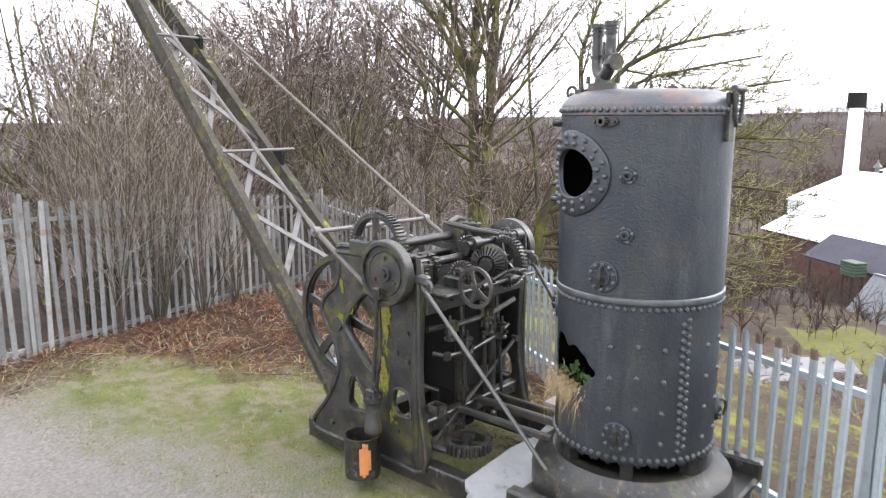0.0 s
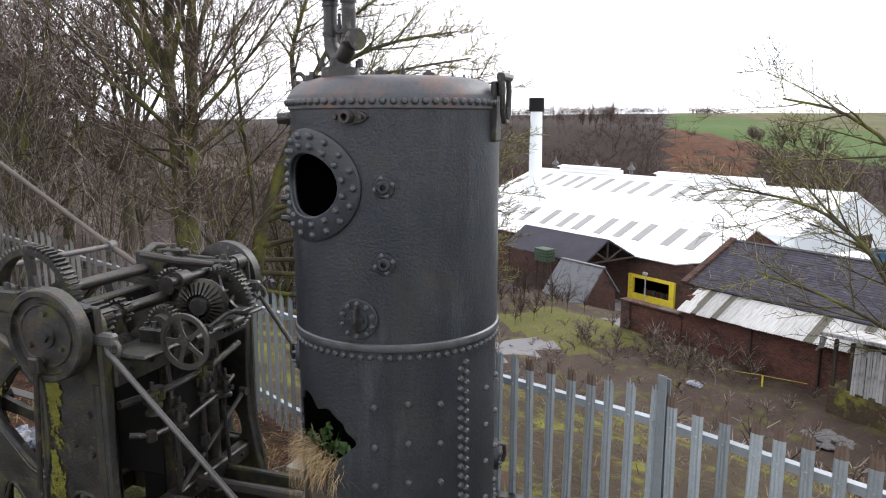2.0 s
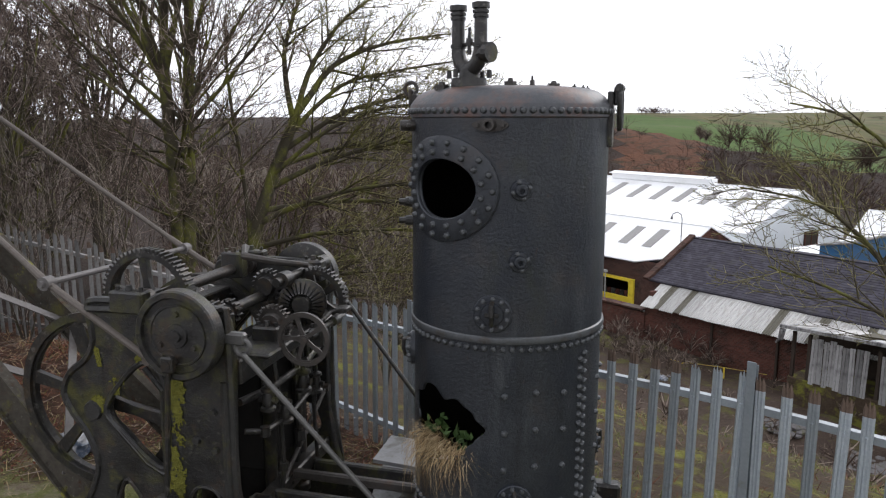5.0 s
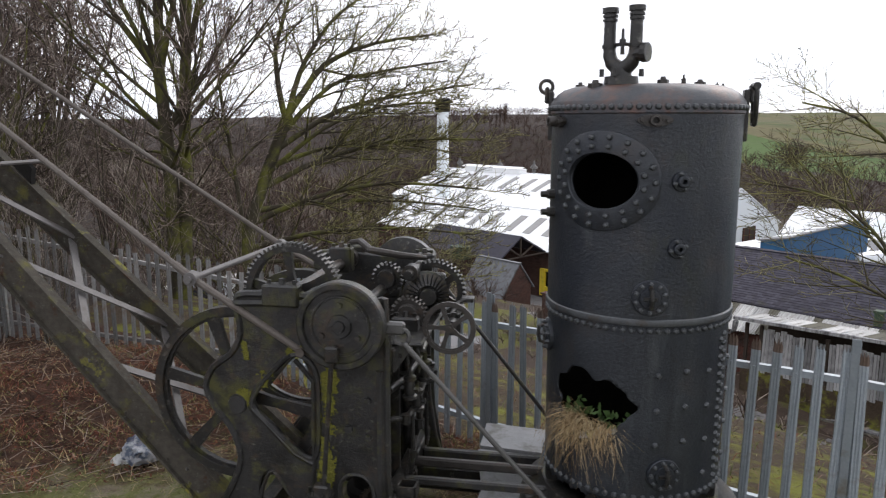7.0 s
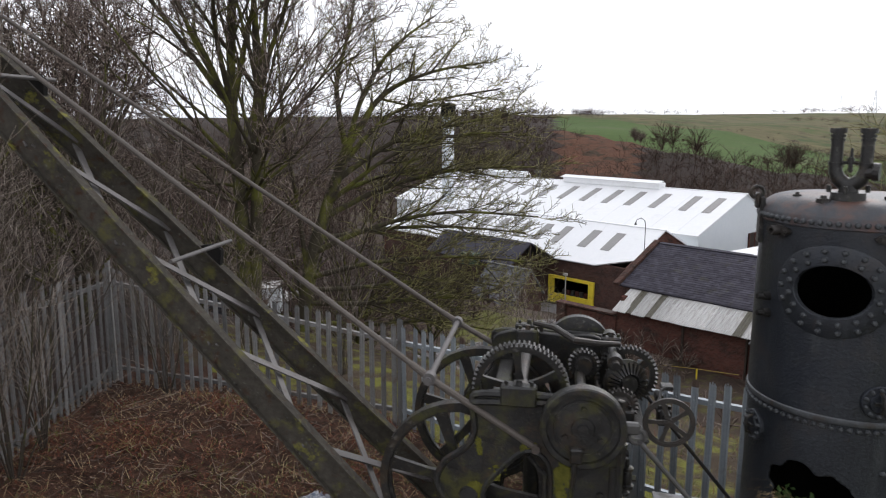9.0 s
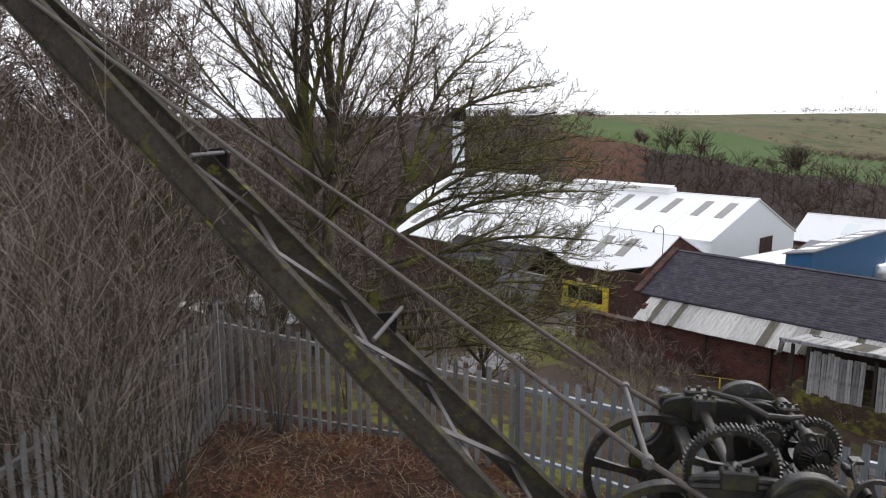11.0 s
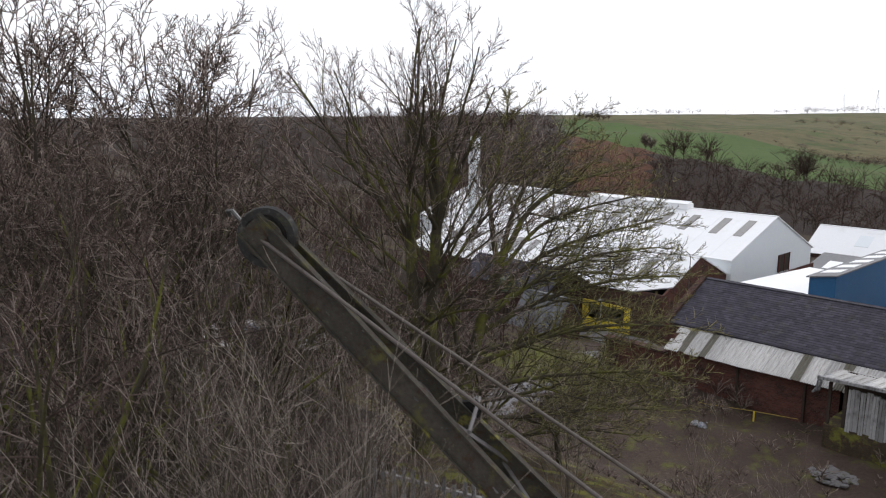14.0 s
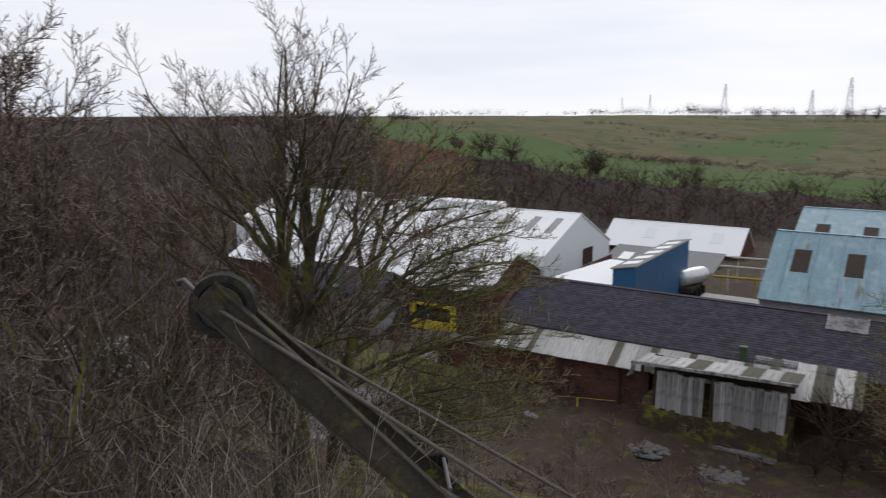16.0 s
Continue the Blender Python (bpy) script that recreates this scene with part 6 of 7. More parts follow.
def brickwork(name, a, b, mortar, rough=0.9):
    m = mat(name, a, b, None, rough, 0, 6, 0.5, 0.3, depth=0.02, layers=(((0.032, 0.022, 0.019), 0.7, (1, 1, 1.4), 0.5, 0.66), ((0.13, 0.1, 0.085), 1.7, (1, 1, 1), 0.6, 0.72)))
    n, l = m.node_tree.nodes, m.node_tree.links
    sh = n["Principled BSDF"]
    co = n.new("ShaderNodeTexCoord")
    sp = n.new("ShaderNodeSeparateXYZ")
    l.new(co.outputs["Object"], sp.inputs[0])
    ad = n.new("ShaderNodeMath")
    l.new(sp.outputs[0], ad.inputs[0])
    l.new(sp.outputs[1], ad.inputs[1])
    cb = n.new("ShaderNodeCombineXYZ")
    l.new(ad.outputs[0], cb.inputs[0])
    l.new(sp.outputs[2], cb.inputs[1])
    bt = n.new("ShaderNodeTexBrick")
    bt.inputs["Scale"].default_value, bt.inputs["Brick Width"].default_value, bt.inputs["Row Height"].default_value, bt.inputs["Mortar Size"].default_value = 1.0, 0.23, 0.078, 0.008
    bt.inputs["Mortar"].default_value = (*mortar, 1)
    old = sh.inputs["Base Color"].links[0].from_socket
    dk = n.new("ShaderNodeHueSaturation")
    dk.inputs["Value"].default_value = 0.55
    l.new(old, dk.inputs["Color"])
    l.new(cb.outputs[0], bt.inputs["Vector"])
    l.new(old, bt.inputs["Color1"])
    l.new(dk.outputs[0], bt.inputs["Color2"])
    l.new(bt.outputs["Color"], sh.inputs["Base Color"])
    return m


BRICKS = brickwork("red_brickwork", (0.085, 0.032, 0.026), (0.16, 0.064, 0.047), (0.11, 0.08, 0.068))
OLDBRICKS = brickwork("sooty_brickwork", (0.075, 0.037, 0.030), (0.12, 0.06, 0.046), (0.10, 0.078, 0.068))


def poly_sheet(bm, pts, t):
    """A thick plate over a flat outline, in order seen from above."""
    pts = [Vector(p) for p in pts]
    n = (pts[1] - pts[0]).cross(pts[2] - pts[0]).normalized()
    n = n * (t if n.z > 0 else -t)
    lo, hi = [bm.verts.new(p) for p in pts], [bm.verts.new(p + n) for p in pts]
    bm.faces.new(lo[::-1])
    bm.faces.new(hi)
    k = len(pts)
    for i in range(k):
        bm.faces.new((lo[i], lo[(i + 1) % k], hi[(i + 1) % k], hi[i]))
    bmesh.ops.recalc_face_normals(bm, faces=bm.faces)


def wall_of(bm, a, b, z0, z1, t):
    """An upright wall from a to b in plan."""
    d = Vector((b[0] - a[0], b[1] - a[1])).normalized()
    n = (-d.y * t, d.x * t)
    q = [(a[0], a[1]), (b[0], b[1]), (b[0] + n[0], b[1] + n[1]), (a[0] + n[0], a[1] + n[1])]
    lo, hi = [bm.verts.new((*p, z0)) for p in q], [bm.verts.new((*p, z1)) for p in q]
    bm.faces.new(lo[::-1])
    bm.faces.new(hi)
    for i in range(4):
        bm.faces.new((lo[i], lo[(i + 1) % 4], hi[(i + 1) % 4], hi[i]))


def gable_end(owner, u, v0, v1, base, e0, e1, vr, ridge, material, t=0.25, label=""):
    bm = bmesh.new()
    slab(bm, [(v0, base), (v1, base), (v1, e1), (vr, ridge), (v0, e0)], t, Matrix(((0, 0, 1, u), (1, 0, 0, 0), (0, 1, 0, 0), (0, 0, 0, 1))))
    return part("gable_wall", bm, material, owner, label)


def gabled(name, label, u0, u1, v0, v1, base, eave0, eave1, vr, ridge, wall, roof, over=0.35, front=True, corner=0.0):
    """A shed with its ridge along u: walls, two roof slopes."""
    t = thing(name, label, "building", m=SITE)
    for u in (u0 + 0.13, u1 - 0.13):
        gable_end(t, u, v0, v1, base, eave0, eave1, vr, ridge, wall)
    for v, e, w in ((v0, eave0, 0.25), (v1, eave1, -0.25)):
        if v == v0 and not front:
            continue
        bm = bmesh.new()
        wall_of(bm, (u0 + 0.26, v), (u1 - 0.26, v), base, e, w)
        part("side_wall", bm, wall, t)
    for v, e in ((v0, eave0), (v1, eave1)):
        bm = bmesh.new()
        s = (ridge - e) / (vr - v)
        vo = v + (-over if v < vr else over)
        z = lambda q: e + s * (q - v)
        pts = [(u0 - 0.12, vo, z(vo)), (u1 + 0.12 - corner, vo, z(vo)), (u1 + 0.12, vo + corner * 0.45, z(vo + corner * 0.45)), (u1 + 0.12, vr, ridge), (u0 - 0.12, vr, ridge)]
        if corner == 0 or v > vr:
            pts = [(u0 - 0.12, vo, z(vo)), (u1 + 0.12, vo, z(vo)), (u1 + 0.12, vr, ridge), (u0 - 0.12, vr, ridge)]
        poly_sheet(bm, pts, 0.12)
        part("roof", bm, roof, t)
    bm = bmesh.new()
    box(bm, (u0 - 0.12, vr - 0.22, ridge + 0.06), (u1 + 0.12, vr + 0.22, ridge + 0.15), 0.03)
    part("ridge_cap", bm, roof, t)
    return t


def strip_lights(owner, us, v0, z0, v1, z1, va, vb, width=1.3, material=None, name="rooflight"):
    s = (z1 - z0) / (v1 - v0)
    for u in us:
        bm = bmesh.new()
        poly_sheet(bm, [(u, va, z0 + s * (va - v0) + 0.13), (u + width, va, z0 + s * (va - v0) + 0.13), (u + width, vb, z0 + s * (vb - v0) + 0.13), (u, vb, z0 + s * (vb - v0) + 0.13)], 0.05)
        part(name, bm, material or ROOFLIGHT, owner)


def seams(owner, u0, u1, step, v0, z0, v1, z1, material):
    """Raised laps of a sheet roof, each a part."""
    s = (z1 - z0) / (v1 - v0)
    me = None
    u = u0
    while u < u1:
        if me is None:
            bm = bmesh.new()
            poly_sheet(bm, [(0, v0, z0 + 0.115), (0.1, v0, z0 + 0.115), (0.1, v1, z1 + 0.115), (0, v1, z1 + 0.115)], 0.03)
            me = mesh_of(bm, material)
        share("lap", me, owner, Matrix.Translation((u, 0, 0)))
        u += step


main = gabled("factory_shed", "long white-roofed factory shed with a white gable", -91.5, -40.8, 66.2, 86.6, -15, -8.0, -9.0, 76.3, -4.4, WHITEWALL, WHITEROOF)
strip_lights(main, [-90.2, -86.4, -83.1, -79.8, -77.2, -73.6, -70.1, -67.3, -63.7, -60.1, -56.7, -53.4, -50.0, -46.1, -43.2], 66.2, -8.0, 76.3, -4.4, 70.9, 74.6, 0.95)
seams(main, -91, -41, 3.4, 66.0, -8.07, 76.2, -4.43, WHITEROOF)
for a, b in ((-85.3, -73.6), (-66.4, -51.5)):
    bm = bmesh.new()
    box(bm, (a, 75.5, -4.5), (b, 77.1, -3.75), 0.08)
    poly_sheet(bm, [(a - 0.2, 75.2, -3.8), (b + 0.2, 75.2, -3.8), (b + 0.2, 76.3, -3.55), (a - 0.2, 76.3, -3.55)], 0.08)
    part("ridge_vent", bm, WHITEROOF, main)
for u in (-88.5, -79.5, -72.6):
    bm = bmesh.new()
    lathe(bm, [(0.25, -4.5), (0.25, -3.7), (0.55, -3.6), (0.5, -3.4), (0.2, -3.1), (0.12, -2.85), (0.1, -2.6), (0.0, -2.5)], 12, Matrix.Translation((u, 77.5, 0)))
    part("roof_ventilator", bm, STEELROD, main, "", True)
bm = bmesh.new()
box(bm, (-40.9, 77.4, -10.9), (-40.66, 80.2, -8.9))
win = part("window", bm, DARKWOOD, main, "dark gable window with brown boards")
for v in (77.4, 78.75, 80.1):
    bm = bmesh.new()
    box(bm, (-40.7, v - 0.06, -10.95), (-40.6, v + 0.06, -8.85))
    part("window_frame", bm, BRICK, win)
bm = bmesh.new()
wall_of(bm, (-40.62, 66.4), (-40.62, 87.0), -12.2, -11.0, -0.12)
part("brick_plinth", bm, BRICKS, main)

front = gabled("factory_shed", "lower white-roofed brick factory shed with a yellow doorway", -79, -41.3, 54.2, 67.0, -15, -10.0, -10.0, 60.5, -7.0, BRICKS, WHITEROOF, front=False, corner=3.6)
for a, b, z0, z1 in ((-78.7, -50.6, -15, -10.0), (-44.9, -41.6, -15, -10.0), (-50.6, -44.9, -11.9, -10.0)):
    bm = bmesh.new()
    wall_of(bm, (a, 54.2), (b, 54.2), z0, z1, 0.3)
    part("front_wall", bm, OLDBRICKS, front)
strip_lights(front, [-78.2, -74.6, -71.0, -67.1, -64.1, -61.5, -57.9, -55.1, -52.4, -48.7, -45.8], 54.2, -10.0, 60.5, -7.0, 56.1, 59.0, 1.05)
seams(front, -78.6, -46, 3.4, 54.0, -10.1, 60.4, -7.05, WHITEROOF)
for lo, hi, nm in (((-50.6, 53.95, -14.75), (-50.0, 54.3, -11.9), "door_jamb"), ((-45.5, 53.95, -14.75), (-44.9, 54.3, -11.9), "door_jamb"), ((-50.0, 54.0, -12.2), (-45.5, 54.25, -11.9), "door_head"), ((-50.0, 54.0, -14.75), (-45.5, 54.2, -13.75), "barrier")):
    bm = bmesh.new()
    box(bm, lo, hi, 0.02)
    part(nm, bm, YELLOW, front, "yellow-painted doorway surround")
for k in range(7):
    bm = bmesh.new()
    x = -49.4 + 0.55 * k
    lathe(bm, [(0.0, 0.0), (0.22, 0.0), (0.24, 0.3), (0.2, 0.55), (0.0, 0.6)], 12)
    d = new("drum", mesh_of(bm, BRICK if k % 2 else STEELROD, True))
    d.matrix_world = SITE @ Matrix.Translation((x, 55.2, -14.0))
    tagged(d, "dull round drum stacked inside the factory doorway", "drum", "drums in the doorway")
bm = bmesh.new()
box(bm, (-50.0, 54.7, -14.75), (-45.2, 56.0, -14.0), 0.02)
tagged(new("bench", mesh_of(bm, DARKWOOD)), "dark timber bench inside the factory doorway", "bench").matrix_world = SITE
bm = bmesh.new()
pipe(bm, [(-47.7, 53.2, -14.9), (-47.7, 53.2, -11.4)], 0.06, 8)
box(bm, (-47.95, 53.0, -11.5), (-47.45, 53.25, -11.25), 0.03)
tagged(new("yard_lamp", mesh_of(bm, CONCRETE)), "slim pale lamp post before the yellow doorway", "lamp post").matrix_world = SITE
# yard lamp and mast by the brick gable
lamp = thing("street_lamp", "thin grey swan-neck lamp above the slate roof", "lamp", m=SITE)
bm = bmesh.new()
pipe(bm, [(-34.3, 46.0, -9.6), (-34.3, 46.0, -4.3), (-34.35, 45.95, -3.95), (-34.6, 45.8, -3.75), (-34.85, 45.6, -3.9), (-34.9, 45.55, -4.1)], 0.032, 7)
part("pole", bm, STEELROD, lamp, "", True)
bm = bmesh.new()
rod(bm, (-34.9, 45.55, -4.3), (-34.9, 45.55, -4.08), 0.11, 0.05, 10)
part("lantern", bm, STEELROD, lamp)

# ---- old slate-roofed building with its lean-to ----
slate = gabled("slate_building", "old brick building with a dark slate roof", -32, 8, 39.6, 50, -12.6, -7.75, -9.0, 44.4, -5.35, OLDBRICKS, SLATE, over=0.1)
faces, verts = [], []
rnd = random.Random(3)
slope = (-5.35 + 7.75) / (44.4 - 39.6)
for r in range(24):
    v0 = 39.5 + 0.205 * r
    for c in range(104):
        u = -32.05 + 0.385 * c + (0.19 if r % 2 else 0)
        if rnd.random() < 0.012 or u > 7.9:
            continue
        tilt, w, up = rnd.uniform(-0.012, 0.012), 0.375, rnd.uniform(0.0, 0.012)
        z0, z1 = -7.75 + slope * (v0 - 39.6) + 0.16 + up, -7.75 + slope * (v0 + 0.3 - 39.6) + 0.135
        n = len(verts)
        verts += [(u, v0, z0 + tilt), (u + w, v0, z0 - tilt), (u + w, v0 + 0.3, z1), (u, v0 + 0.3, z1), (u, v0, z0 - 0.025), (u + w, v0, z0 - 0.025)]
        faces += [(n, n + 1, n + 2, n + 3), (n + 4, n + 5, n + 1, n)]
SLATES = mat("single_slates", (0.034, 0.032, 0.042), (0.075, 0.07, 0.086), (0.06, 0.057, 0.05), 0.8, 0, 6, 0.6, 0.3, (0.55, 0.7), 0.02)
gn = SLATES.node_tree.nodes
geo, hv = gn.new("ShaderNodeNewGeometry"), gn.new("ShaderNodeHueSaturation")
mr = gn.new("ShaderNodeMapRange")
mr.inputs["To Min"].default_value, mr.inputs["To Max"].default_value = 0.78, 1.25
SLATES.node_tree.links.new(geo.outputs["Random Per Island"], mr.inputs[0])
SLATES.node_tree.links.new(mr.outputs[0], hv.inputs["Value"])
SLATES.node_tree.links.new(gn["Principled BSDF"].inputs["Base Color"].links[0].from_socket, hv.inputs["Color"])
SLATES.node_tree.links.new(hv.outputs[0], gn["Principled BSDF"].inputs["Base Color"])
tagged(raw("slate", verts, faces, SLATES, slate), kind="stuff")
bm = bmesh.new()
poly_sheet(bm, [(-32.4, 39.3, -7.72), (-31.95, 39.3, -7.72), (-31.95, 44.4, -5.2), (-32.4, 44.4, -5.2)], 0.2)
part("verge_coping", bm, OLDBRICKS, slate, "brick verge at the gable")
bm = bmesh.new()
wall_of(bm, (-31.2, 38.1), (-20.0, 38.1), -12.8, -8.95, 0.3)
part("lower_wall", bm, BRICKS, slate, "red brick front wall")
bm = bmesh.new()
wall_of(bm, (-30.9, 38.4), (-30.9, 39.6), -12.8, -8.2, 0.3)
part("end_wall", bm, BRICKS, slate)
for u in (-26.2, -22.0):
    bm = bmesh.new()
    box(bm, (u, 37.95, -12.6), (u + 0.14, 38.09, -8.9), 0.02)
    part("downpipe", bm, DARKWOOD, slate)
yardwall = thing("yard_wall", "low red-brown brick wall beside the lean-to", "wall", m=SITE)
bm = bmesh.new()
wall_of(bm, (-35.8, 38.0), (-31.2, 38.0), -13.0, -9.6, 0.35)
part("brick_panel", bm, BRICKS, yardwall)
bm = bmesh.new()
box(bm, (-36.3, 37.8, -13.2), (-35.5, 38.6, -9.5), 0.03)
part("pier", bm, OLDBRICKS, yardwall)
bm = bmesh.new()
poly_sheet(bm, [(-36.4, 37.75, -9.5), (-31.2, 37.75, -9.45), (-31.2, 38.5, -9.45), (-36.4, 38.5, -9.5)], 0.1)
part("coping", bm, OLDBRICKS, yardwall)


def corrugated(width, v0, z0, v1, z1):
    """One corrugated sheet from eave to top, its ribs running down the slope."""
    bm = bmesh.new()
    n = int(width / 0.038)
    rows = []
    for v, z in ((v0, z0), ((v0 + v1) / 2, (z0 + z1) / 2), (v1, z1)):
        rows.append([bm.verts.new((width * k / n, v, z + 0.028 * math.cos(math.pi * k / 2) + 0.01)) for k in range(n + 1)])
    for a, b in zip(rows, rows[1:]):
        for k in range(n):
            bm.faces.new((a[k], a[k + 1], b[k + 1], b[k]))
    return bm


WIDE = mesh_of(corrugated(1.0, 37.5, -9.05, 40.05, -7.58), SHEET)
DULL = mesh_of(corrugated(0.62, 37.55, -9.03, 40.05, -7.58), DULLSHEET)
lean = thing("lean_to_roof", "lean-to roof of patched pale and brown corrugated sheets", "roof", m=SITE)
u, k = -31.15, 0
rnd = random.Random(4)
while u < -8.5:
    dull = k in (1, 3, 10, 13, 16, 20, 22) or (k > 24 and rnd.random() < 0.4)
    w = 0.62 if dull else 0.98
    rise = 0.012 * (u + 31)
    s = share("sheet", DULL if dull else WIDE, lean, Matrix.Translation((u, rnd.uniform(-0.06, 0.06), rise + (0.012 if k % 2 else 0))) @ Matrix.Translation((0, 38.8, 0)) @ pose(0, 0, 0, 0, 0, rnd.uniform(-0.5, 0.5)) @ Matrix.Translation((0, -38.8, 0)))
    u += w - 0.06
    k += 1
bm = bmesh.new()
box(bm, (-31.1, 37.9, -9.0), (-20.1, 38.05, -8.86))
part("wall_plate", bm, DARKWOOD, lean)
# boarded shed
shed = thing("boarded_shed", "tumbledown shed clad in bleached upright boards on a mossy base", "shed", m=SITE)
bm = bmesh.new()
box(bm, (-19.7, 34.95, -12.4), (-11.3, 38.0, -10.0), 0.04)
part("plinth", bm, SCRUB, shed, "mossy concrete base")
BOARDME = []
for w in (0.3, 0.24, 0.38):
    bm = bmesh.new()
    box(bm, (0, 0, 0), (w, 0.04, 2.35), 0.01)
    BOARDME.append((w, mesh_of(bm, BOARD)))
u = -18.6
while u < -11.6:
    w, me = BOARDME[rnd.randrange(3)]
    if not (-15.75 < u + w / 2 < -15.2):
        share("board", me, shed, Matrix.Translation((u, 34.93 + rnd.uniform(-0.02, 0.02), -10.05 + rnd.uniform(-0.12, 0.08))) @ pose(0, 0, 0, rnd.uniform(-1, 1), rnd.uniform(-1.2, 1.2), 0))
    u += w + 0.012
for u in (-19.6, -18.8, -15.5, -11.5):
    bm = bmesh.new()
    box(bm, (u, 35.0, -10.0), (u + 0.16, 35.16, -7.6), 0.01)
    part("post", bm, DARKWOOD, shed)
bm = bmesh.new()
wall_of(bm, (-19.6, 37.8), (-11.4, 37.8), -10.1, -7.7, 0.1)
part("back_wall", bm, DARKWOOD, shed)
COVER = mesh_of(corrugated(1.0, 34.62, -7.38, 38.3, -7.82), SHEET)
DULLCOVER = mesh_of(corrugated(1.0, 34.62, -7.38, 38.3, -7.82), DULLSHEET)
for k in range(9):
    share("roof_sheet", DULLCOVER if k in (3, 6, 8) else COVER, shed, Matrix.Translation((-20.0 + k, rnd.uniform(-0.03, 0.03), 0.04 * k + 0.012 * (k % 2))))
bm = bmesh.new()
poly_sheet(bm, [(-20.05, 34.5, -7.42), (-10.95, 34.5, -7.06), (-10.95, 34.68, -7.06), (-20.05, 34.68, -7.42)], 0.16)
part("fascia", bm, BOARD, shed, "bleached fascia board")
bm = bmesh.new()
pipe(bm, [(-19.9, 34.55, -7.5), (-20.0, 34.6, -8.0), (-20.3, 34.7, -8.3)], [0.16, 0.14, 0.05], 6)
part("loose_flashing", bm, BOARD, shed)
bm = bmesh.new()
box(bm, (-14.9, 39.5, -8.2), (-14.5, 39.9, -6.9), 0.03)
box(bm, (-14.95, 39.45, -6.95), (-14.45, 39.95, -6.8), 0.02)
tagged(new("roof_hopper", mesh_of(bm, GREENPAINT)), "faded green box vent on the lean-to roof", "vent").matrix_world = SITE
# small slate-roofed outhouse and open truss
out = gabled("outhouse", "small brick outhouse with a patched slate roof", -50.6, -45.4, 42.8, 46.8, -15, -12.6, -11.6, 45.2, -9.6, OLDBRICKS, PATCHSLATE, over=0.3)
barn = thing("open_shed", "dark open shed with a timber truss gable", "shed", m=SITE)
bm = bmesh.new()
poly_sheet(bm, [(-62, 47.0, -10.2), (-49.6, 47.0, -10.2), (-49.6, 50.0, -8.2), (-62, 50.0, -8.2)], 0.15)
part("roof", bm, SLATE, barn)
bm = bmesh.new()
poly_sheet(bm, [(-62, 50.0, -8.2), (-49.6, 50.0, -8.2), (-49.6, 53.6, -10.1), (-62, 53.6, -10.1)], 0.15)
part("roof", bm, SLATE, barn)
for p, q in (((-49.7, 47.0, -10.2), (-49.7, 53.6, -10.1)), ((-49.7, 50, -8.3), (-49.7, 50, -10.2)), ((-49.7, 48.5, -9.2), (-49.7, 50, -10.1)), ((-49.7, 51.8, -9.2), (-49.7, 50, -10.1)), ((-49.7, 47.0, -10.3), (-49.7, 47.0, -15)), ((-61, 47.0, -10.3), (-61, 47.0, -15))):
    bm = bmesh.new()
    rod(bm, p, q, 0.1, 0.1, 6)
    part("truss_timber", bm, DARKWOOD, barn)
tank = thing("water_tank", "small dull green tank on a timber stand", "tank", m=SITE)
bm = bmesh.new()
for k in range(5):
    box(bm, (-55, 45.4, -10.4 + 0.26 * k), (-53.2, 46.6, -10.2 + 0.26 * k), 0.03)
part("body", bm, GREENPAINT, tank)
for u in (-54.8, -53.5):
    for v in (45.5, 46.4):
        bm = bmesh.new()
        box(bm, (u, v, -15), (u + 0.12, v + 0.12, -10.4))
        part("leg", bm, DARKWOOD, tank)

# ---- far sheds ----
w2 = gabled("white_shed", "white-roofed brick shed at the far side of the yard", -51.5, -28.9, 112, 124, -17, -14.0, -14.2, 118, -10.5, BRICKS, WHITEROOF)
strip_lights(w2, [-45, -39.5, -34], 112, -14, 118, -10.5, 114, 116.4, 2.0, WHITEWALL)
grey = thing("grey_roofed_shed", "low grey-roofed shed with white rooflights", "building", m=SITE)
bm = bmesh.new()
poly_sheet(bm, [(-47, 100, -15.0), (-30, 100, -15.0), (-30, 108, -13.3), (-47, 108, -13.3)], 0.15)
part("roof", bm, GREYROOF, grey)
bm = bmesh.new()
wall_of(bm, (-46.8, 100.3), (-30.2, 100.3), -17, -15.0, 7.4)
part("wall", bm, BRICKS, grey)
strip_lights(grey, [-45, -41.5, -38], 100, -15, 108, -13.3, 102, 105, 1.8, WHITEROOF)
blue = thing("blue_shed", "blue-clad workshop with a flat grey roof", "building", m=SITE)
bm = bmesh.new()
slab(bm, [(-30.4, -13.5), (-28.2, -13.5), (-28.2, -6.75), (-30.4, -7.15)], 19.0, Matrix(((1, 0, 0, 0), (0, 0, 1, 69.0), (0, 1, 0, 0), (0, 0, 0, 1))))
part("wall", bm, BLUEPAINT, blue)
bm = bmesh.new()
poly_sheet(bm, [(-30.6, 59.3, -7.16), (-28.0, 59.3, -6.7), (-28.0, 78.7, -6.7), (-30.6, 78.7, -7.16)], 0.12)
part("roof", bm, GREYROOF, blue)
for k in range(5):
    bm = bmesh.new()
    poly_sheet(bm, [(-30.1, 61 + 3.4 * k, -6.94), (-28.5, 61 + 3.4 * k, -6.66), (-28.5, 62.8 + 3.4 * k, -6.66), (-30.1, 62.8 + 3.4 * k, -6.94)], 0.05)
    part("rooflight", bm, WHITEROOF, blue)
canopy = thing("loading_canopy", "flat white canopy roof beside the blue workshop", "building", m=SITE)
bm = bmesh.new()
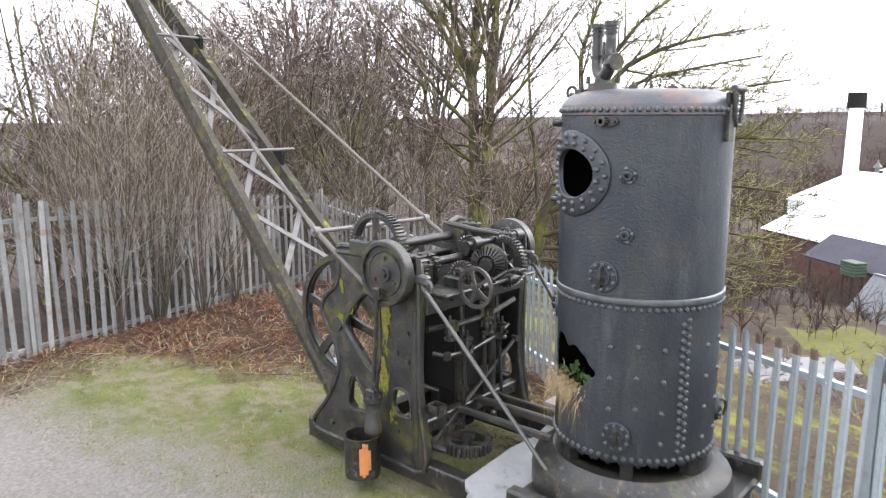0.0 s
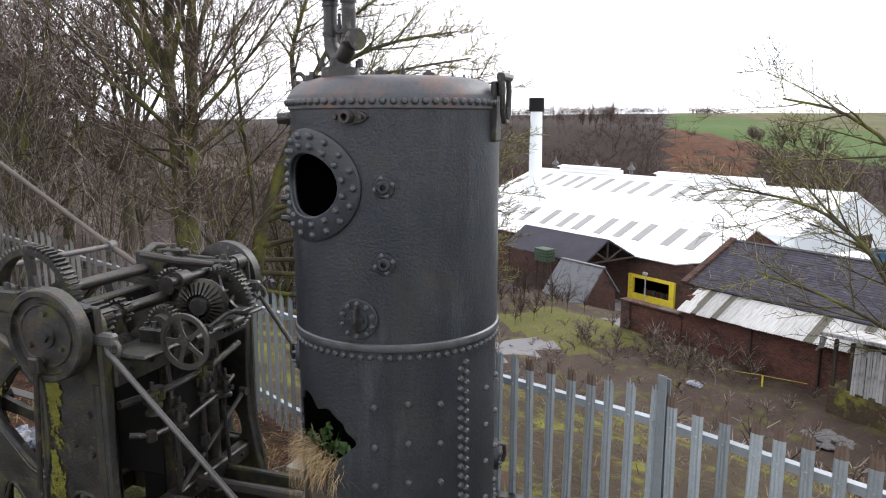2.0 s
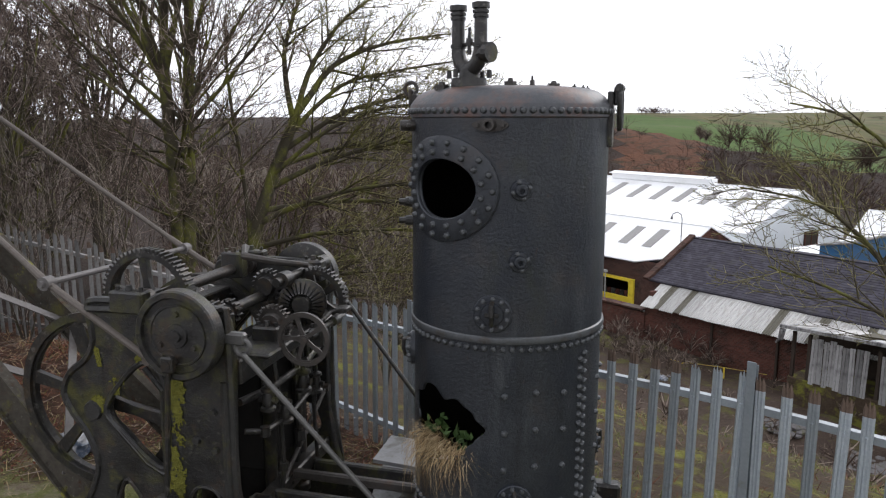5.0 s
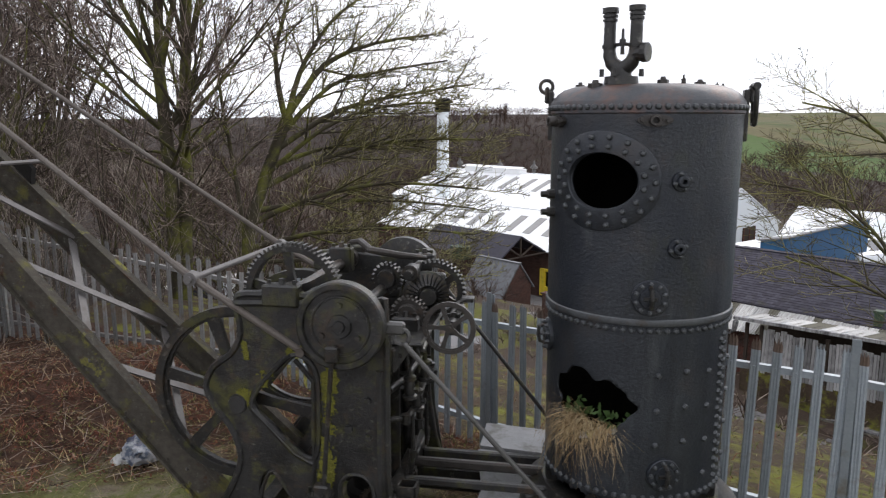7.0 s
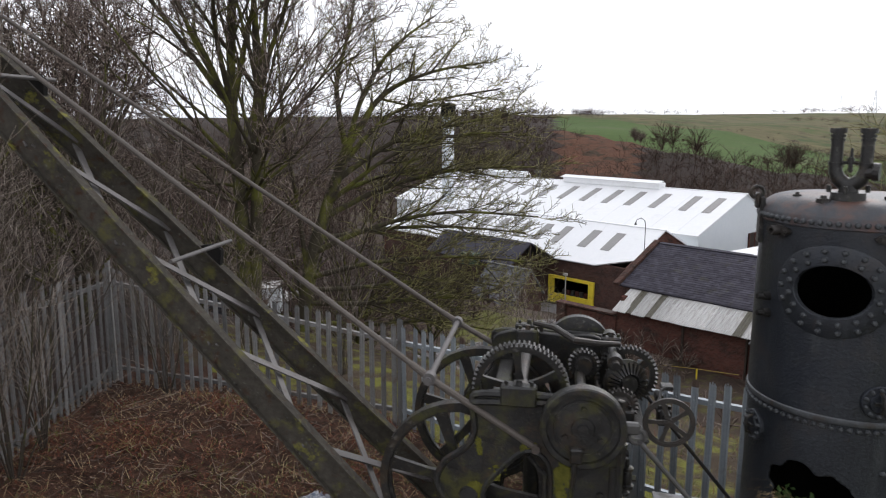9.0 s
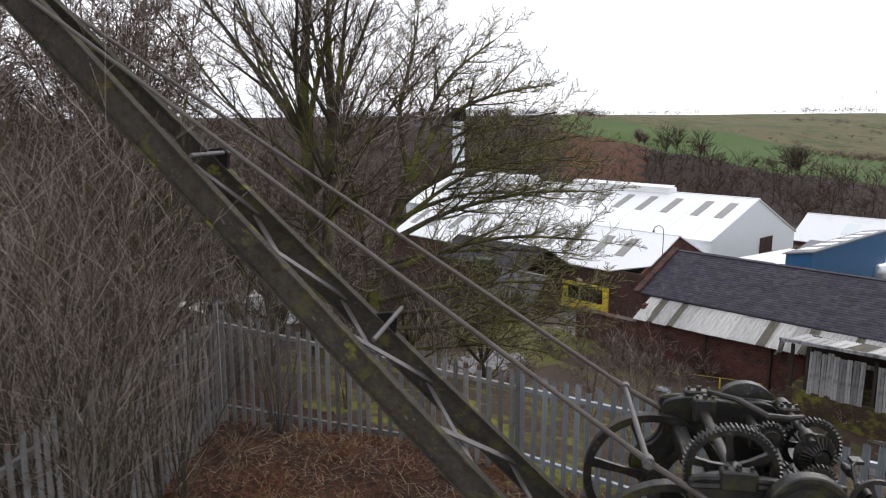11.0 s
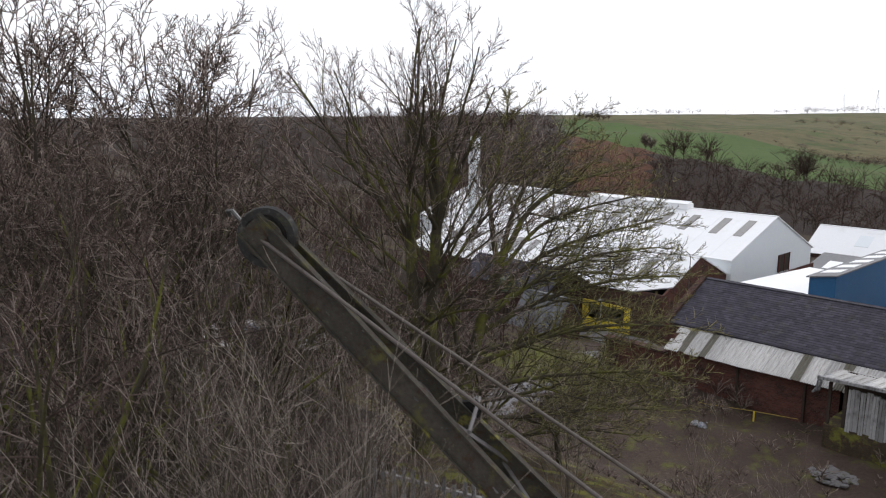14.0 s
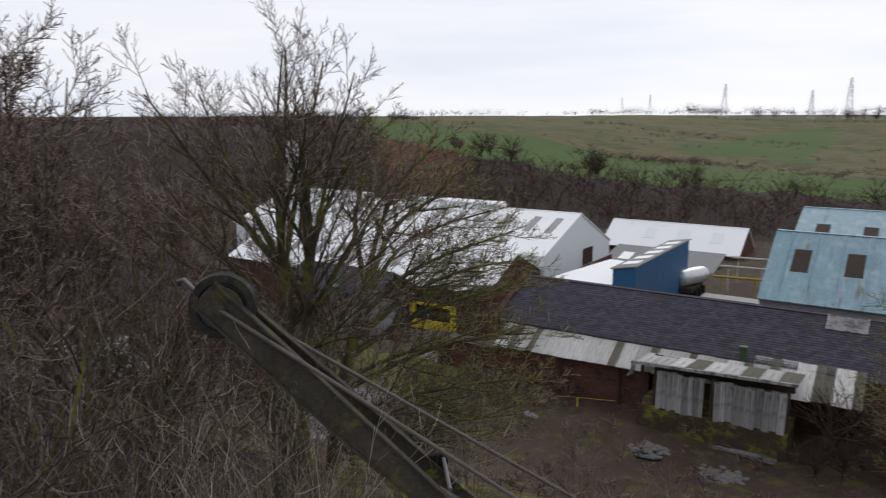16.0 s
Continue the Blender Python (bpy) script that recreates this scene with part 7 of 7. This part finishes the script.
poly_sheet(bm, [(-37.2, 60.4, -9.1), (-30.6, 59.7, -9.0), (-30.6, 72, -9.0), (-35.6, 73, -9.1)], 0.2)
part("roof", bm, WHITEROOF, canopy)
bm = bmesh.new()
wall_of(bm, (-36.8, 60.6), (-30.7, 60.6), -13.5, -9.1, 11.0)
part("wall", bm, OLDBRICKS, canopy)
tk = thing("road_tanker", "small dull steel tanker trailer on dark wheels", "tanker", m=SITE)
bm = bmesh.new()
lathe(bm, [(0.0, -2.6), (0.6, -2.5), (0.95, -2.2), (1.0, -1.9), (1.0, 1.9), (0.95, 2.2), (0.6, 2.5), (0.0, 2.6)], 28, Matrix.Translation((-27.6, 78, -10.9)) @ Matrix.Rotation(radians(-90), 4, "X") @ Matrix.Rotation(radians(20), 4, "Y"))
part("barrel", bm, STAINLESS, tk, "", True)
for dv in (-1.6, 0.0, 1.6):
    bm = bmesh.new()
    rod(bm, (-26.4, 78 + dv, -12.6), (-28.8, 78 + dv, -12.6), 0.5, 0.5, 16)
    part("wheel", bm, SOOT, tk)
bm = bmesh.new()
box(bm, (-28.4, 75.5, -12.4), (-26.8, 80.5, -11.8), 0.05)
part("chassis", bm, DARKWOOD, tk)
for k, (v, z, mt) in enumerate(((86, -12.2, DULLYELLOW), (90, -11.6, CONCRETE), (96, -11.4, CONCRETE))):
    bm = bmesh.new()
    pipe(bm, [(-27, v, z), (-19, v + 1, z), (-17.5, v + 1.2, z - 1.0)], 0.16, 7)
    for u in (-26, -22, -18.5):
        rod(bm, (u, v + 0.3, z), (u, v + 0.3, -15.2), 0.08, n=6)
    tagged(new("pipe_run", mesh_of(bm, mt)), ("dull yellow", "pale grey", "pale grey")[k] + " pipe run on short posts in the yard", "pipe").matrix_world = SITE
bm = bmesh.new()
box(bm, (-26, 68, -14.9), (-17, 78, -12.6), 0.1)
tagged(new("loading_dock", mesh_of(bm, CONCRETE)), "pale concrete loading dock in the factory yard", "dock").matrix_world = SITE
teal = gabled("blue_roofed_shed", "large shed with a weathered blue-green sheet roof", -16.4, 20, 54.6, 69, -12.6, -6.9, -6.9, 61.8, -2.55, GREYROOF, TEAL)
strip_lights(teal, [-14.7, -10.8, -6.6, -2.6], 54.6, -6.9, 61.8, -2.55, 57.3, 59.7, 1.3, DARKWOOD, "roof_window")
seams(teal, -15.2, 19, 2.0, 54.4, -6.95, 61.6, -2.6, TEAL)
teal2 = gabled("blue_roofed_shed", "higher shed with a weathered blue-green sheet roof", -16.0, 20, 69.2, 81, -12.6, -3.8, -4.2, 75, -1.8, GREYROOF, TEAL)
strip_lights(teal2, [-14.4, -10.4, -6.2], 69.2, -3.8, 75, -1.8, 69.6, 71.4, 1.2, DARKWOOD, "roof_window")
skylight = thing("rooflight", "pale barred rooflight lying on the slate roof", "rooflight", m=SITE)
bm = bmesh.new()
poly_sheet(bm, [(-10.6, 43.0, -5.86), (-8.3, 43.0, -5.86), (-8.3, 44.2, -5.26), (-10.6, 44.2, -5.26)], 0.06)
part("sheet", bm, BOARD, skylight)
for k in range(5):
    bm = bmesh.new()
    poly_sheet(bm, [(-10.6 + 0.56 * k, 43.0, -5.8), (-10.54 + 0.56 * k, 43.0, -5.8), (-10.54 + 0.56 * k, 44.2, -5.2), (-10.6 + 0.56 * k, 44.2, -5.2)], 0.05)
    part("bar", bm, BOARD, skylight)

# ---- chimney ----
ch = thing("factory_chimney", "tall white-painted factory chimney with a black cap", "chimney", m=SITE @ Matrix.Translation((-76.6, 63.4, 0)))
bm = bmesh.new()
lathe(bm, [(0.95, -15), (0.78, 4.4)], 28)
part("shaft", bm, WHITEWALL, ch, "", True)
bm = bmesh.new()
lathe(bm, [(0.78, 4.3), (1.02, 4.35), (1.02, 6.05), (0.85, 6.1), (0.8, 5.2), (0.0, 5.2)], 28)
part("cap", bm, SOOT, ch, "soot-black cap", True)

# ---- things in the yard ----
rail = thing("handrail", "thin yellow tube handrail in front of the brick wall", "handrail", m=SITE)
bm = bmesh.new()
pipe(bm, [(-35.0, 36.5, -12.15), (-27.3, 36.5, -11.65), (-24.4, 36.5, -11.2), (-21.6, 36.5, -10.85)], 0.022, 6)
part("rail", bm, DULLYELLOW, rail)
for u, z in ((-30.2, -11.85), (-27.0, -11.6), (-24.2, -11.2)):
    bm = bmesh.new()
    rod(bm, (u, 36.5, z - 1.3), (u, 36.5, z + 0.03), 0.05, n=6)
    part("post", bm, YELLOW, rail)


def rubble(name, u, v, r, n, material, label, category, flat=0.35, seed=1):
    rr = random.Random(seed)
    p = SITE @ Vector((u, v, 0))
    t = thing(name, label, category, m=Matrix.Translation((p.x, p.y, height(p.x, p.y))))
    for k in range(n):
        a, d = rr.uniform(0, 6.28), r * math.sqrt(rr.random())
        s = rr.uniform(0.1, 0.34) * (1.2 - d / r * 0.6)
        bm = bmesh.new()
        bmesh.ops.create_icosphere(bm, subdivisions=1, radius=1)
        for w in bm.verts:
            w.co = Vector((w.co.x * s * rr.uniform(0.8, 1.2), w.co.y * s * rr.uniform(0.8, 1.2), w.co.z * s * flat))
        bmesh.ops.transform(bm, matrix=pose(math.cos(a) * d, math.sin(a) * d, s * flat * 0.6, rr.uniform(-8, 8), rr.uniform(-8, 8), rr.uniform(0, 360)), verts=bm.verts)
        part("lump", bm, material, t)


rubble("stone_heap", -18.0, 32.3, 1.15, 85, RUBBLE, "low heap of grey broken rubble on the mud", "rubble", 0.42, seed=1)
rubble("stone_heap", -14.0, 31.6, 1.4, 85, RUBBLE, "mossy slab and grey rubble on the mud", "rubble", 0.36, seed=2)
rubble("plastic_rubbish", -25.6, 32.6, 0.55, 8, RUBBISH, "crumpled white and blue plastic sheet on the slope", "rubbish", 0.5, seed=3)
rubble("plastic_rubbish", -31.0, 15.7, 0.7, 12, RUBBISH, "white and blue rubbish tipped down the bank", "rubbish", 0.6, seed=5)
p = SITE @ Vector((-13.6, 35.0, 0))
planks = thing("plank_stack", "stack of bleached grey planks on the ground", "planks", m=Matrix.Translation((p.x, p.y, height(p.x, p.y))) @ pose(0, 0, 0, 0, 0, -72))
for k in range(7):
    bm = bmesh.new()
    box(bm, (-1.7 + 0.1 * k, -0.12, 0), (1.9 - 0.12 * k, 0.12, 0.06), 0.01)
    q = part("plank", bm, BOARD if k % 3 else DULLSHEET, planks)
    q.matrix_basis = pose(0.1 * k, -0.5 + 0.22 * (k % 4), 0.04 + 0.07 * (k // 4), 0, 0, (-3, 2, 4, -1, 5, 1, -4)[k])


# ---- far woods, hedges and pylons ----
def far_twigs(rr, x, y, tall, wide, n):
    """Sticks of one far bare tree with a rounded crown, as rows of p0, p1, r0, r1."""
    z = height(x, y)
    thick = 0.006 * tall + 0.012
    rows = [(x, y, z - 0.3, x + rr.uniform(-0.05, 0.05) * tall, y, z + tall * 0.55, 0.010 * tall, 0.006 * tall)]
    for k in range(max(3, n // 3)):
        a, e = rr.uniform(0, 6.28), rr.uniform(-0.25, 1.0)
        p = Vector((x, y, z + tall * rr.uniform(0.2, 0.5)))
        q = Vector((x + math.cos(a) * wide * math.sqrt(1 - e * e * 0.9), y + math.sin(a) * wide * math.sqrt(1 - e * e * 0.9), z + tall * (0.55 + 0.43 * e)))
        m = p.lerp(q, 0.55) + Vector((rr.uniform(-0.06, 0.06), rr.uniform(-0.06, 0.06), rr.uniform(0, 0.08))) * tall
        rows.append((*p, *m, thick, thick * 0.7))
        for s in range(2 if n < 80 else 4):
            w = Vector((rr.uniform(-0.14, 0.14), rr.uniform(-0.14, 0.14), rr.uniform(-0.06, 0.12))) * tall
            rows.append((*m, *(q + w), thick * 0.65, thick * 0.4))
    return rows


def far_wood(name, label, count, where, tall, twigs, material, seed, spread=1.0):
    rr = random.Random(seed)
    rows = []
    tries = 0
    done = 0
    while done < count and tries < count * 30:
        tries += 1
        u, v = where(rr)
        if name == "bank_wood" and 146 < v and -0.86 * v < u < -0.68 * v and rr.random() < 0.82:
            continue
        if name == "hill_wood" and v > 194 and u > -172 - 0.83 * (v - 200):
            continue
        p = site(u, v)
        h = tall[0] + (tall[1] - tall[0]) * rr.random() ** 1.5
        rows += far_twigs(rr, p.x, p.y, h, h * rr.uniform(0.28, 0.5) * spread, twigs)
        done += 1
    ob = new(name, stick_mesh([(rows, 3, 0)], [material]))
    return tagged(ob, label, "trees", kind="stuff")


far_wood("bank_wood", "brown bare scrub and birches on the far bank", 1250, lambda r: (r.uniform(-190, 60), 130 + 66 * r.random()), (2.5, 8), 21, FARTWIG, 31, 1.5)
far_wood("hill_wood", "grey-brown winter woodland on the hillside", 1150, lambda r: (r.uniform(-400, -150), 90 + 330 * r.random() ** 1.3), (3, 7.5), 24, FARTWIG, 32, 1.7)
far_wood("valley_wood", "brown bare trees round the factory", 420, lambda r: (r.uniform(-150, -80), r.uniform(20, 130)), (4, 10), 27, FARTWIG, 33)
far_wood("ridge_trees", "line of bare trees along the skyline", 330, lambda r: (r.choice((-560, -480, -330, -300, -240, -180, -160, -120, -70, -10, 60)) + r.gauss(0, 24), 800 + r.uniform(-20, 30)), (4, 11), 24, FARTWIG, 34, 2.0)
far_wood("farm_trees", "rounded bare trees round a farm on the skyline", 44, lambda r: (r.choice((-178, -160, -118, -62, -45, -30)) + r.gauss(0, 6), 672 + r.uniform(-15, 15)), (7, 14), 54, FARTWIG, 40, 1.2)


def hedge_row(r):
    k = r.choice((0, 0, 1, 1, 2, 3))
    a, b, wide = (((-122, 268), (-74, 281), 7), ((-78, 282), (30, 235), 9), ((-185, 430), (-60, 420), 5), ((-190, 640), (60, 640), 6))[k]
    t = r.random()
    return a[0] + (b[0] - a[0]) * t + r.gauss(0, 2), a[1] + (b[1] - a[1]) * t + r.gauss(0, wide)


far_wood("hedge", "dark overgrown hedge belts across the pasture", 620, hedge_row, (1.0, 3.4), 24, FARTWIG, 35, 2.4)
far_wood("field_trees", "scattered bare trees at the edge of the pasture", 12, lambda r: (r.choice((-112, -95, -60, -30, 5)) + r.gauss(0, 6), r.uniform(188, 206)), (3, 6.5), 110, FARTWIG, 36, 1.2)
far_wood("crest_trees", "large bare trees on the crest of the far bank", 6, lambda r: (r.choice((-125, -121, -118, -114, -84)) + r.gauss(0, 1.5), r.uniform(192, 200)), (8, 12), 110, FARTWIG, 42, 1.0)
far_wood("birch_clump", "slim bare birches above the far bank", 14, lambda r: (r.choice((-227, -209, -203, -197)) + r.gauss(0, 2), r.uniform(190, 204)), (7, 10.5), 60, FARTWIG, 43, 0.55)
far_wood("field_bush", "dark dense bush standing alone at the edge of the pasture", 2, lambda r: (-139 + r.gauss(0, 1.2), 204), (5.0, 6.0), 260, DARKTWIG, 44, 0.9)
far_wood("copse", "dark rounded copse behind the pasture on the skyline", 26, lambda r: (r.uniform(-243, -223), r.uniform(296, 306)), (3.2, 5.4), 60, FARTWIG, 45, 1.3)
far_wood("pasture_scrub", "dark gorse and scrub scattered over the rough pasture", 90, lambda r: (r.choice((-130, -70, -20, 30)) + r.gauss(0, 22), r.choice((300, 345, 400)) + r.gauss(0, 6)), (1.0, 2.6), 40, FARTWIG, 46, 2.2)
far_wood("yard_scrub", "brown scrub by the lane to the factory", 260, lambda r: (r.uniform(-70, -41), r.uniform(18, 40)), (1.2, 4), 34, FARTWIG, 37)
far_wood("slope_scrub", "thin brown scrub on the bank below the fence", 480, lambda r: (r.uniform(-38, 2), r.uniform(10, 36)), (0.25, 1.2), 30, DARKTWIG, 38, 1.5)
far_wood("bramble_scrub", "tangled brown brambles against the brick wall", 60, lambda r: (r.uniform(-36, -25), r.uniform(33, 37.5)), (0.6, 2.0), 46, DARKTWIG, 39)
far_wood("bramble_scrub", "dark brambles beside the tumbledown shed", 70, lambda r: (r.uniform(-10, 8), r.uniform(32.5, 38)), (1.6, 4.6), 60, FARTWIG, 41, 1.2)


def pylon(x, y, tall, turn):
    t = thing("pylon", "grey lattice electricity pylon on the skyline", "pylon", "pylons on the skyline", pose(x, y, height(x, y), 0, 0, turn))
    bm = bmesh.new()
    w = tall * 0.09
    for sx in (-1, 1):
        for sy in (-1, 1):
            rod(bm, (sx * w, sy * w, 0), (sx * w * 0.18, sy * w * 0.18, tall), 0.22, 0.15, 4)
    for k in range(8):
        z0, z1 = tall * k / 8, tall * (k + 1) / 8
        a, b = w * (1 - 0.82 * k / 8), w * (1 - 0.82 * (k + 1) / 8)
        for s in (-1, 1):
            rod(bm, (-a, s * a, z0), (b, s * b, z1), 0.12, n=3)
            rod(bm, (s * a, -a, z0), (s * b, b, z1), 0.12, n=3)
    part("tower", bm, PYLON, t)
    for z, l in ((0.62, 0.2), (0.76, 0.24), (0.9, 0.17)):
        bm = bmesh.new()
        rod(bm, (-tall * l, 0, tall * z), (tall * l, 0, tall * z), 0.16, 0.16, 4)
        rod(bm, (-tall * l, 0, tall * z), (0, 0, tall * (z + 0.06)), 0.12, 0.12, 3)
        rod(bm, (tall * l, 0, tall * z), (0, 0, tall * (z + 0.06)), 0.12, 0.12, 3)
        part("cross_arm", bm, PYLON, t)


for x, y, s in ((725, 608, 22), (682, 533, 23), (580, 375, 30), (622, 319, 25), (629, 291, 34), (-190, 760, 50)):
    pylon(x, y, s, 40)

# ---- litter, grass and stalks inside the fence ----
rnd = random.Random(17)


def blades(count, where, length, width, droop, material, name, label, category):
    bm_v, bm_f = [], []
    for k in range(count):
        x, y = where()
        z = height(x, y)
        a = rnd.uniform(0, 6.28)
        l = length * rnd.uniform(0.5, 1.3)
        p = Vector((x, y, z - 0.01))
        w = Vector((math.cos(a) * droop, math.sin(a) * droop, 1.0)).normalized()
        s = Vector((-math.sin(a), math.cos(a), 0)) * width
        n = len(bm_v)
        for i in range(3):
            bm_v += [tuple(p - s * (1 - i / 2.6)), tuple(p + s * (1 - i / 2.6))]
            p = p + w * (l / 2)
            w = (w + Vector((math.cos(a) * droop, math.sin(a) * droop, -droop * 0.9)) * 0.8).normalized()
        bm_f += [(n, n + 1, n + 3, n + 2), (n + 2, n + 3, n + 5, n + 4)]
    return tagged(raw(name, bm_v, bm_f, material), label, category, kind="stuff")


def lawn():
    while True:
        x, y = rnd.uniform(-7.5, 1.5), rnd.uniform(3.4, 9.6)
        if 0.85 * x + 0.53 * y - 4.35 < -0.1 and -0.933 * x + 0.358 * y - 8.95 < -0.3 and not (y < 5.0 - 0.33 * (x + 2.5) and x < -1.9):
            return x, y


def margin():
    while True:
        x, y = rnd.uniform(-7.5, 1.5), rnd.uniform(6.0, 13.0)
        d, dl = 0.85 * x + 0.53 * y - 4.35, -0.933 * x + 0.358 * y - 8.95
        if d < 0.3 and dl < 0.3 and (d > -1.3 or dl > -1.2 or y > 8.0) and -0.64 * (x + 4.57) - 0.77 * (y - 13.08) > -0.2:
            return x, y


def slope():
    while True:
        x, y = rnd.uniform(1.0, 12.0), rnd.uniform(2.0, 18.0)
        d = 0.85 * x + 0.53 * y - 4.35
        if 0.1 < d < 10:
            return x, y


GRASSBLADE = by_island("grass_blade", (0.055, 0.068, 0.018), (0.105, 0.12, 0.034), (0.165, 0.17, 0.058), (0.27, 0.24, 0.125))
FERN = by_island("dead_bracken", (0.03, 0.019, 0.014), (0.06, 0.034, 0.024), (0.09, 0.036, 0.023), (0.15, 0.058, 0.035), (0.17, 0.085, 0.055), (0.28, 0.21, 0.165))
blades(30000, lawn, 0.045, 0.0035, 0.8, GRASSBLADE, "turf_grass", "short green and yellow turf blades", "grass")
HEAPS = [margin() for k in range(48)]


def heap():
    x, y = rnd.choice(HEAPS)
    return x + rnd.gauss(0, 0.16), y + rnd.gauss(0, 0.16)


BRACKENRED = by_island("red_bracken_stalk", (0.06, 0.02, 0.013), (0.12, 0.042, 0.026), (0.17, 0.062, 0.037), (0.23, 0.12, 0.075))
blades(5200, heap, 0.24, 0.0038, 1.5, BRACKENRED, "dead_bracken", "red-brown heaps of dead bracken by the fence", "bracken")
blades(1800, heap, 0.13, 0.005, 0.9, GRASSBLADE, "weeds", "green weeds among the dead bracken", "grass")
blades(13000, margin, 0.07, 0.0105, 2.2, FERN, "dead_leaves", "red-brown dead leaves and fern under the fence", "leaf litter")
blades(1500, lawn, 0.06, 0.008, 2.4, FERN, "turf_leaves", "scattered dead leaves and stalks on the turf", "leaf litter")
blades(500, lawn, 0.2, 0.0025, 2.6, STRAW, "turf_stalks", "pale dead stalks lying on the turf", "grass")
blades(1500, margin, 0.3, 0.003, 1.5, STRAW, "dead_stalks", "pale dead grass stalks under the fence", "grass")
blades(5200, slope, 0.16, 0.006, 1.0, GRASSBLADE, "bank_grass", "rank green grass on the bank below the fence", "grass")
blades(2500, slope, 0.22, 0.006, 1.3, FERN, "bank_litter", "brown dead fern on the bank below the fence", "leaf litter")
# sack of rubbish by the jib
bag = thing("rubbish_sack", "torn white and blue plastic rubbish sack in the litter", "rubbish", m=pose(-2.68, 8.45, height(-2.68, 8.45), 0, 0, 30))
bm = bmesh.new()
bmesh.ops.create_icosphere(bm, subdivisions=4, radius=1.0)
for w in bm.verts:
    f = 1 + 0.28 * noise.noise(w.co * 2.1) + 0.16 * noise.noise(w.co * 5.3)
    w.co = Vector((w.co.x * 0.21 * f, w.co.y * 0.15 * f, max(-0.02, w.co.z * 0.16 * f + 0.08)))
part("sack", bm, RUBBISH, bag, "", True)
SACKBLUE = mat("faded_blue_sheet", (0.07, 0.075, 0.115), (0.16, 0.165, 0.22), (0.2, 0.19, 0.18), 0.6, 0, 30, 5, 0.3, (0.5, 0.7), 0.004)
SACKWHITE = mat("torn_white_plastic", (0.4, 0.4, 0.4), (0.62, 0.62, 0.61), (0.2, 0.17, 0.14), 0.45, 0, 30, 6, 0.3, (0.58, 0.72), 0.004)
for nm, tone, mid, size, say in (("cloth", SACKBLUE, (0.04, 0.0, 0.2), (0.16, 0.1, 0.07), "crumpled blue cloth on top"), ("torn_flap", SACKWHITE, (-0.2, 0.05, 0.06), (0.1, 0.08, 0.07), "torn white plastic flap")):
    bm = bmesh.new()
    bmesh.ops.create_grid(bm, x_segments=26, y_segments=26, size=1.0)
    for w in bm.verts:
        q = w.co.copy()
        fold = noise.noise(q * 2.3 + Vector(mid) * 9) + 0.5 * noise.noise(q * 5.1)
        w.co = Vector(mid) + Vector((q.x * size[0] * (1 + 0.3 * fold), q.y * size[1] * (1 - 0.3 * fold), size[2] * (fold - 0.8 * q.length_squared * 0.5)))
    bmesh.ops.solidify(bm, geom=bm.faces[:], thickness=0.004)
    part(nm, bm, tone, bag, say, True)

# brown stalks and dead twigs that lie in the litter
rows = []
for k in range(1700):
    x, y = margin()
    z = height(x, y)
    a, l = rnd.uniform(0, 6.28), rnd.uniform(0.08, 0.4)
    rows.append((x, y, z + rnd.uniform(0.0, 0.05), x + math.cos(a) * l, y + math.sin(a) * l, z + rnd.uniform(0.01, 0.16), 0.0035, 0.002))
tagged(new("fallen_twigs", stick_mesh([(rows, 3, 0)], [DARKTWIG])), "thin dead twigs lying in the leaf litter", "twigs", kind="stuff")

# cabin and container among the trees below
pad = thing("site_cabin", "dirty white cabin half hidden by trees below", "cabin", m=pose(3.2, 59.5, height(3.2, 59.5), 0, 0, -12))
bm = bmesh.new()
box(bm, (-1.9, -1.2, 0), (1.9, 1.2, 2.3), 0.05)
part("body", bm, WHITEWALL, pad)
bm = bmesh.new()
box(bm, (-2.0, -1.3, 2.3), (2.0, 1.3, 2.42), 0.03)
part("roof", bm, CONCRETE, pad)
bm = bmesh.new()
box(bm, (-0.4, -1.24, 1.0), (0.5, -1.18, 1.8))
part("window", bm, DARKWOOD, pad)
con = thing("container", "dark blue steel container beside the cabin", "container", m=pose(-0.6, 58.5, height(-0.6, 58.5), 0, 0, -12))
bm = bmesh.new()
for k in range(12):
    box(bm, (-1.5 + 0.25 * k, -1.1, 0), (-1.5 + 0.25 * k + 0.24, 1.1 - 0.03 * (k % 2), 2.2))
part("body", bm, DIMBLUE, con)
bm = bmesh.new()
slab(bm, [(-7, -3), (-2, -4), (5, -3.4), (7, 0), (4, 3.5), (-4, 3)], 0.3, pose(0.5, 65, height(0.5, 65) + 0.12))
tagged(new("yard_slab", mesh_of(bm, CONCRETE)), "pale concrete hardstanding below the trees", "paving", kind="structure")
